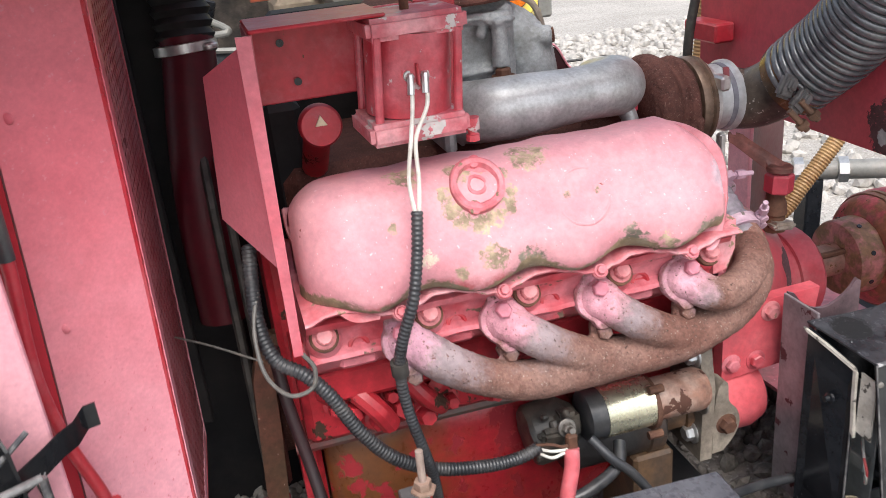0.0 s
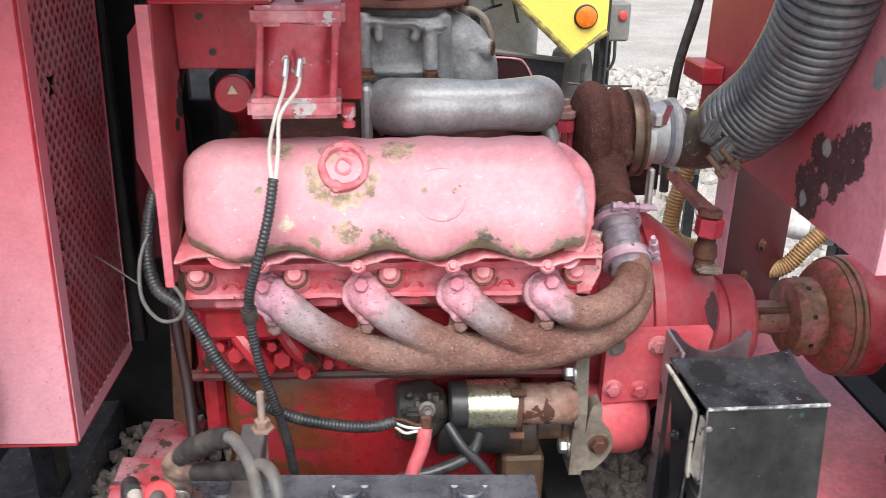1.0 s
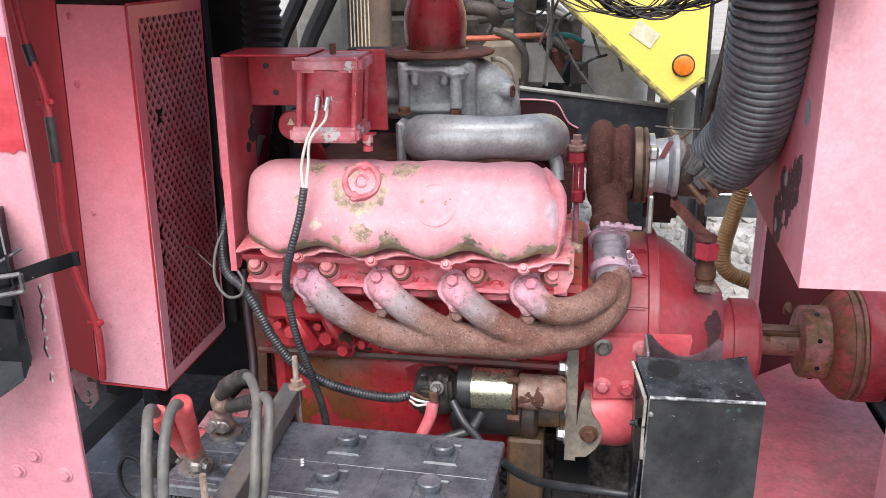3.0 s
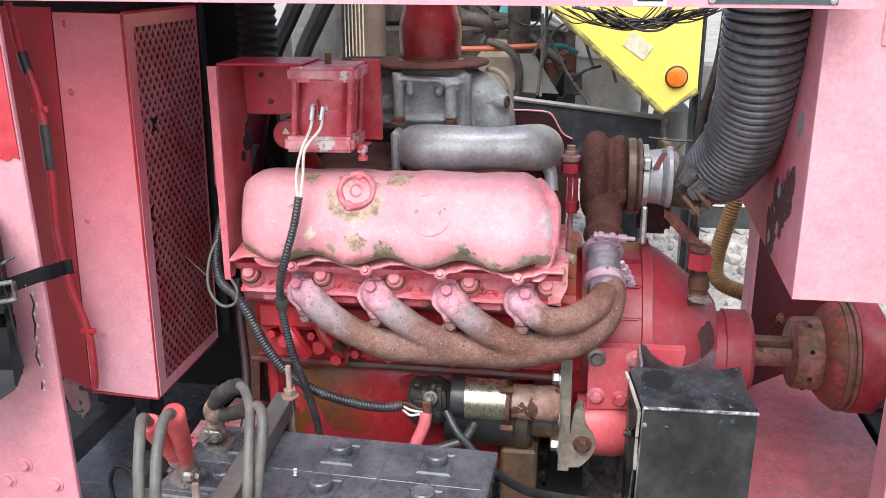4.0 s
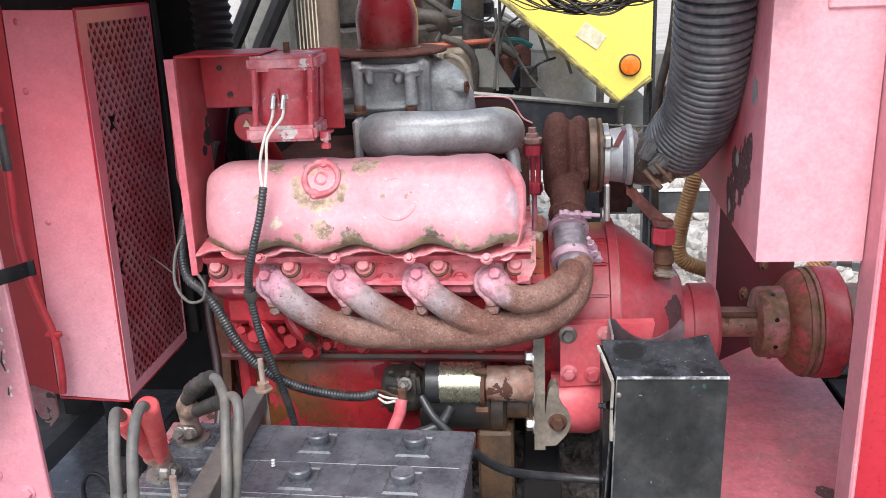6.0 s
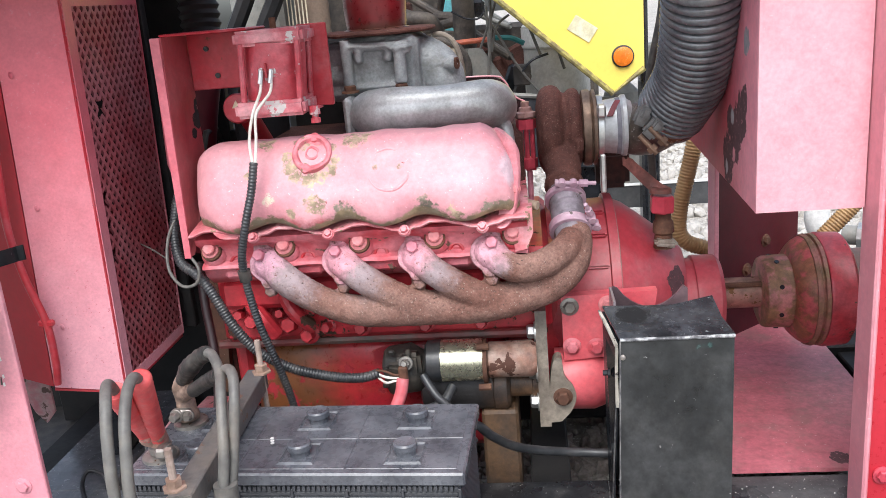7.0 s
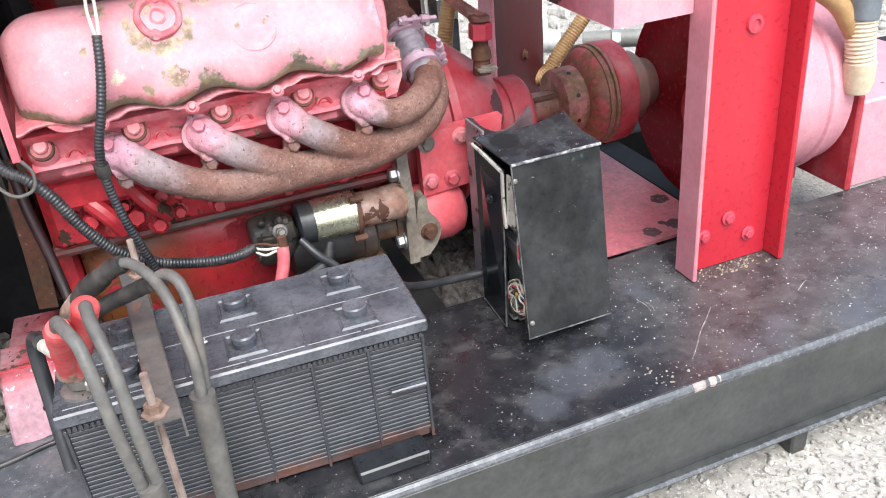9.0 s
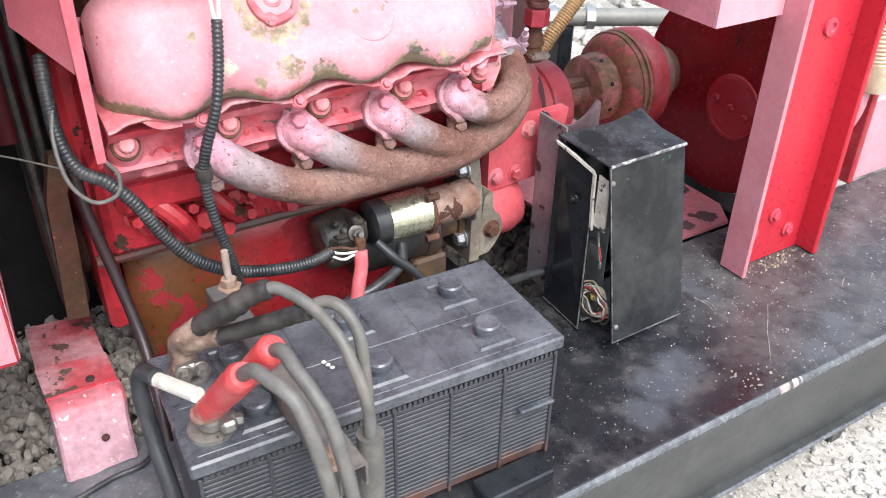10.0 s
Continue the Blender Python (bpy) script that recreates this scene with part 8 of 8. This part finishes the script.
part("low_rail", bm, surface("dull_slate_rail", (0.045, 0.047, 0.050), (0.070, 0.072, 0.074), 8, 0.55, bump=0.2, dust=(0.16, 0.155, 0.15), dusty=0.3), back, "dull slate low rail")
bm = bm_new()
slab(bm, (1.06, 2.925, 0.5155), (1.66, 2.965, 0.5195), 0.001)
part("rail_edge", bm, M_WHITE, back, "pale top edge of the rail")
bm = bm_new()
slab(bm, (1.62, 2.932, GROUND), (1.66, 2.958, 0.424), 0.003)
part("rail_leg", bm, M_BLACK, back)
switch = thing("switch_box", (1.28, 2.97, 0.93), "small grey switch box with a red push button", "switch")
bm = bm_new()
slab(bm, (1.216, 2.95, 0.930), (1.335, 3.03, 1.068), 0.008)
part("case", bm, M_GREYPAINT, switch)
bm = bm_new()
lathe(bm, (1.305, 2.951, 1.022), (0, -1, 0), [(0, 0.017), (0.010, 0.017), (0.014, 0.013), (0.015, 0.001)], 18)
part("push_button", bm, M_REDPLASTIC, switch, "round red push button")
bm = bm_new()
tube(bm, spline([(1.235, 2.97, 0.932), (1.238, 2.96, 0.86), (1.262, 2.955, 0.825), (1.288, 2.96, 0.86), (1.29, 2.97, 0.932)], 6), 0.006, 8)
part("cable_loop", bm, M_TAPE, switch, "black cable loop")
bm = bm_new()
slab(bm, (1.255, 3.03, GROUND), (1.295, 3.07, 1.06), 0.006)
part("stake", bm, M_BLACK, switch)
# pipework behind the pump
wp = thing("water_pipe", (1.9, 2.05, 0.0), "grey steel water pipe with pale fittings on stands", "pipe")
bm = bm_new()
tube(bm, [(1.70, 2.15, 0.50), (2.0, 1.99, 0.50), (2.5, 1.72, 0.50)], 0.030, 20)
part("pipe_run", bm, M_GREYPAINT, wp)
for q in (0.06, 0.20):
    bm = bm_new()
    p = Vector((1.70, 2.15, 0.50)).lerp(Vector((2.5, 1.72, 0.50)), q)
    lathe(bm, p, Vector((0.8, -0.43, 0)), [(0, 0.030), (0.002, 0.042), (0.030, 0.042), (0.032, 0.030)], 8)
    part("coupling_nut", bm, M_ZINCW, wp, "bright hexagon coupling")
bm = bm_new()
tube(bm, spline([(1.71, 2.145, 0.50), (1.66, 2.17, 0.505), (1.645, 2.18, 0.54), (1.65, 2.19, 0.58)], 6), 0.037, 16)
part("elbow", bm, M_WHITE, wp, "white plastic elbow")
for q in (0.12, 0.7):
    bm = bm_new()
    p = Vector((1.70, 2.15, 0.50)).lerp(Vector((2.5, 1.72, 0.50)), q)
    slab(bm, (p.x - 0.03, p.y - 0.03, GROUND), (p.x + 0.03, p.y + 0.03, 0.475), 0.005)
    part("pipe_stand", bm, M_BLACK, wp)
# further machine on the left
far = thing("rear_machine", (-0.3, 3.0, 0.0), "grey machine body with a wire grille and dark straps", "machine")
bm = bm_new()
slab(bm, (-0.42, 3.05, GROUND), (-0.20, 3.3, 1.9), 0.02)
part("body_panel", bm, M_GREYPAINT, far)
for x0 in (-0.37, -0.25):
    bm = bm_new()
    tube(bm, spline([(x0 + 0.16, 2.9, 1.60), (x0 + 0.09, 2.9, 1.40), (x0 + 0.01, 2.9, 1.25), (x0 - 0.07, 2.9, 1.10), (x0 - 0.12, 2.9, 0.9)], 8), 0.034, 8)
    part("dark_strap", bm, M_BLACKSHADE, far)
bm = bm_new()
lathe(bm, (-0.09, 3.1, 0.9), (0, 0, 1), [(0, 0.07), (0.9, 0.07)], 28)
part("brown_can", bm, surface("brown_can_paint", (0.24, 0.17, 0.12), (0.18, 0.13, 0.1), 6, 0.5, bump=0.2), far)
for k in range(6):
    bm = bm_new()
    rod(bm, (-0.165 + 0.016 * k, 2.99 - 0.004 * k, 1.05), (-0.155 + 0.016 * k, 2.99 - 0.004 * k, 1.75), 0.003, n=6)
    part("grille_bar", bm, M_CREAM, far)

bm = bm_new()
plate(bm, flat(2.77, [(1.09, 0.913), (1.205, 0.995), (1.205, 1.62), (0.31, 1.62)]), (0, 0.03, 0))
yel = part("yellow_cover", bm, M_YELLOW, back, "bright yellow side cover")
bm = bm_new()
tube(bm, [(1.205, 2.764, 0.993), (1.088, 2.764, 0.908), (0.31, 2.764, 1.615)], 0.011, 8)
part("edge_seal", bm, surface("dirty_edge_seal", (0.17, 0.14, 0.06), (0.42, 0.36, 0.10), 30, 0.6, bump=0.2), yel, "dirty edge trim")
bm = bm_new()
box(bm, (0.985, 2.768, 1.150), (0.095, 0.003, 0.060), 0.001, Matrix.Rotation(radians(35), 4, "Y"))
part("label_sheet", bm, surface("weathered_paper", (0.74, 0.70, 0.52), (0.62, 0.57, 0.36), 30, 0.6, bump=0.1), yel, "weathered paper label")
# hanging cable tangle at the header's edge
tang = thing("cable_tangle", (0.85, 1.75, 1.3), "tangle of thin dark wires hanging behind the header", "wires")
for k in range(22):
    bm = bm_new()
    x0 = random.uniform(0.70, 0.85)
    x1 = random.uniform(0.95, 1.12)
    pts = [(x0 + (x1 - x0) * s, 1.7 + random.uniform(-0.02, 0.02), 1.335 - 0.045 * math.sin(math.pi * s) + random.uniform(-0.012, 0.016)) for s in (0, 0.2, 0.4, 0.6, 0.8, 1.0)]
    tube(bm, spline(pts, 5), random.choice((0.0014, 0.002, 0.003)), 6)
    part("wire", bm, M_TAPE, tang)
bm = bm_new()
tube(bm, spline([(1.10, 1.6, 1.5), (1.095, 1.6, 1.25), (1.06, 1.6, 1.05), (1.07, 1.62, 0.8)], 8), 0.010, 10)
single("hanging_cable", bm, M_TAPE, "black cable hanging down beside the duct", "cable", sharp=60)


# ---------------------------------------------------------------- loose stones
def stones(name, n, area, size, mat, label, seed, bed=GROUND, category="stones", heap=0.0):
    rnd = random.Random(seed)
    base = bm_new()
    bmesh.ops.create_icosphere(base, subdivisions=1, radius=1.0)
    shape = [v.co.copy() for v in base.verts]
    faces = [[v.index for v in f.verts] for f in base.faces]
    base.free()
    verts, polys = [], []
    for _ in range(n):
        x, y = rnd.uniform(area[0], area[1]), rnd.uniform(area[2], area[3])
        s = rnd.uniform(*size)
        m = Euler((rnd.uniform(0, 6), rnd.uniform(0, 6), rnd.uniform(0, 6))).to_matrix()
        sc = Vector((s, s * rnd.uniform(0.6, 0.95), s * rnd.uniform(0.5, 0.8)))
        o, lift = len(verts), bed + s * 0.35 + (rnd.uniform(0, heap) if heap else 0.0)
        for c in shape:
            j = 1 + rnd.uniform(-0.22, 0.22)
            p = m @ Vector((c.x * sc.x * j, c.y * sc.y * j, c.z * sc.z * j))
            verts.append((x + p.x, y + p.y, lift + p.z))
        polys += [[o + i for i in f] for f in faces]
    me = bpy.data.meshes.new(name)
    me.from_pydata(verts, [], polys)
    me.materials.append(mat)
    return tagged(new(name, me), label, category, kind="stuff")


stones("ballast_stones", 5200, (-0.9, 1.5, 0.92, 2.6), (0.014, 0.034), M_STONE, "angular grey ballast stones under the skid", 3)
stones("ballast_heap", 1300, (-0.13, 0.22, 1.02, 1.60), (0.009, 0.019), M_STONE, "angular grey stones lying on the added black sheet under the engine", 8, 0.29, heap=0.030)
stones("rubble", 5000, (-1.5, 4.5, 2.6, 7.0), (0.015, 0.05), M_PALESTONE, "pale broken rubble behind the machine", 4)
stones("grit", 3500, (0.8, 3.5, -0.2, 0.62), (0.003, 0.010), M_PALESTONE, "fine pale grit beside the skid", 5)
M_GRIT = surface("dull_deck_grit", (0.58, 0.56, 0.53), (0.26, 0.25, 0.24), 300, 0.7, low=0.45, high=0.55)
stones("deck_grit", 1100, (1.0, 2.3, 0.575, 0.98), (0.0005, 0.0022), M_GRIT, "pale grit and paint crumbs strewn over the deck", 6, 0.3795, "grit")
M_LEAF = surface("dry_leaf_tan", (0.26, 0.20, 0.15), (0.38, 0.32, 0.28), 60, 0.7, bump=0.3)
stones("leaf_litter", 16, (1.04, 1.12, 0.566, 0.64), (0.0018, 0.0042), M_LEAF, "dry tan leaf crumbs on the worn deck edge", 7, 0.3795, "leaves")


stones("dry_dirt", 90, (1.302, 1.494, 0.818, 0.857), (0.0012, 0.0040), surface("dry_tan_dirt", (0.34, 0.29, 0.21), (0.22, 0.18, 0.13), 90, 0.9, bump=0.3), "dry tan dirt gathered at the foot of the post", 9, 0.3795, "dirt")

# ---------------------------------------------------------------- plates on the header
def wording(name, text, size, x, z, mat, parent, y=0.797):
    """Lettering in the built-in font, laid on the header."""
    cu = bpy.data.curves.new(name, "FONT")
    cu.body, cu.size, cu.extrude = text, size, 0.0003
    tmp = bpy.data.objects.new(name, cu)
    me = bpy.data.meshes.new_from_object(tmp)
    bpy.data.objects.remove(tmp)
    me.transform(Matrix.Translation(Vector((x, y, z)) - ORIGIN[parent.name]) @ Matrix.Rotation(radians(0.86), 4, "Y") @ Matrix.Rotation(radians(90), 4, "X"))
    me.materials.append(mat)
    ob = new(name, me)
    ob.parent = parent
    ORIGIN[ob.name] = ORIGIN[parent.name]
    return ob


def lip(x):
    return 1.3870 - 0.0150 * x


M_SIGN = surface("faded_dark_sign", (0.055, 0.075, 0.085), (0.07, 0.09, 0.10), 8, 0.4, bump=0.05)
M_LETTER = surface("pale_lettering", (0.55, 0.57, 0.57), (0.5, 0.52, 0.52), 20, 0.5, bump=0.02)
sign = thing("instruction_plate", (1.03, 0.799, 1.376), "dark engraved instruction plate with pale lettering", "sign")
bm = bm_new()
plate(bm, flat(0.7990, [(0.948, lip(0.948) + 0.005), (1.116, lip(1.116) + 0.005), (1.116, 1.50), (0.948, 1.50)]), (0, 0.0008, 0))
part("plate_sheet", bm, M_SIGN, sign)
LINES = ["UNSCREW UNLOADER TO ZERO PRESSURE WITH GUN FIRING.", "DISENGAGE CLUTCH (IF FITTED).", "RETURN ENGINE TO IDLE SPEED.", "STOP ENGINE.", "WASH TANK, PUMP, GUNS AND LINES EVERY DAY WITH FRESH WATER IF", "SEA WATER HAS BEEN PUMPED."]
for k, text in enumerate(LINES):
    wording("lettering", text, 0.0052, 0.962, lip(0.962) + 0.0105 + 0.0056 * (5 - k), M_LETTER, sign, 0.7985)
for k in range(5):
    bm = bm_new()
    z = lip(0.955) + 0.0105 + 0.0056 * (5 - k)
    slab(bm, (0.953, 0.7982, z), (0.957, 0.7989, z + 0.0034), 0)
    part("number_mark", bm, M_LETTER, sign)
for x in (0.953, 1.110):
    bm = bm_new()
    lathe(bm, (x, 0.799, lip(x) + 0.010), (0, -1, 0), [(0, 0.0048), (0.002, 0.0044), (0.003, 0.002)], 16)
    part("rivet", bm, M_ZINCW, sign)
warn = thing("warning_label", (0.87, 0.799, 1.378), "white bordered black warning label on the header", "sign")
bm = bm_new()
plate(bm, flat(0.7990, [(0.848, lip(0.848) + 0.001), (0.893, lip(0.893) + 0.001), (0.893, 1.46), (0.848, 1.46)]), (0, 0.0008, 0))
part("label_border", bm, M_WHITE, warn)
bm = bm_new()
plate(bm, flat(0.7986, [(0.8535, lip(0.8535) + 0.0075), (0.8885, lip(0.8885) + 0.0075), (0.8885, 1.455), (0.8535, 1.455)]), (0, 0.0003, 0))
part("label_field", bm, M_BLACK, warn)
for k, text in enumerate(["objects, or at", "objects unable to", "withstand the", "force of the jet."]):
    wording("lettering", text, 0.0052, 0.855, lip(0.855) + 0.0105 + 0.0050 * (3 - k), M_WHITE, warn, 0.7983)
for k in range(5):
    bm = bm_new()
    z = lip(0.855) + 0.0105 + 0.0050 * (4 + k)
    slab(bm, (0.855, 0.7979, z), (0.880 - 0.004 * (k % 3), 0.7985, z + 0.0030), 0)
    part("text_bar", bm, M_WHITE, warn)
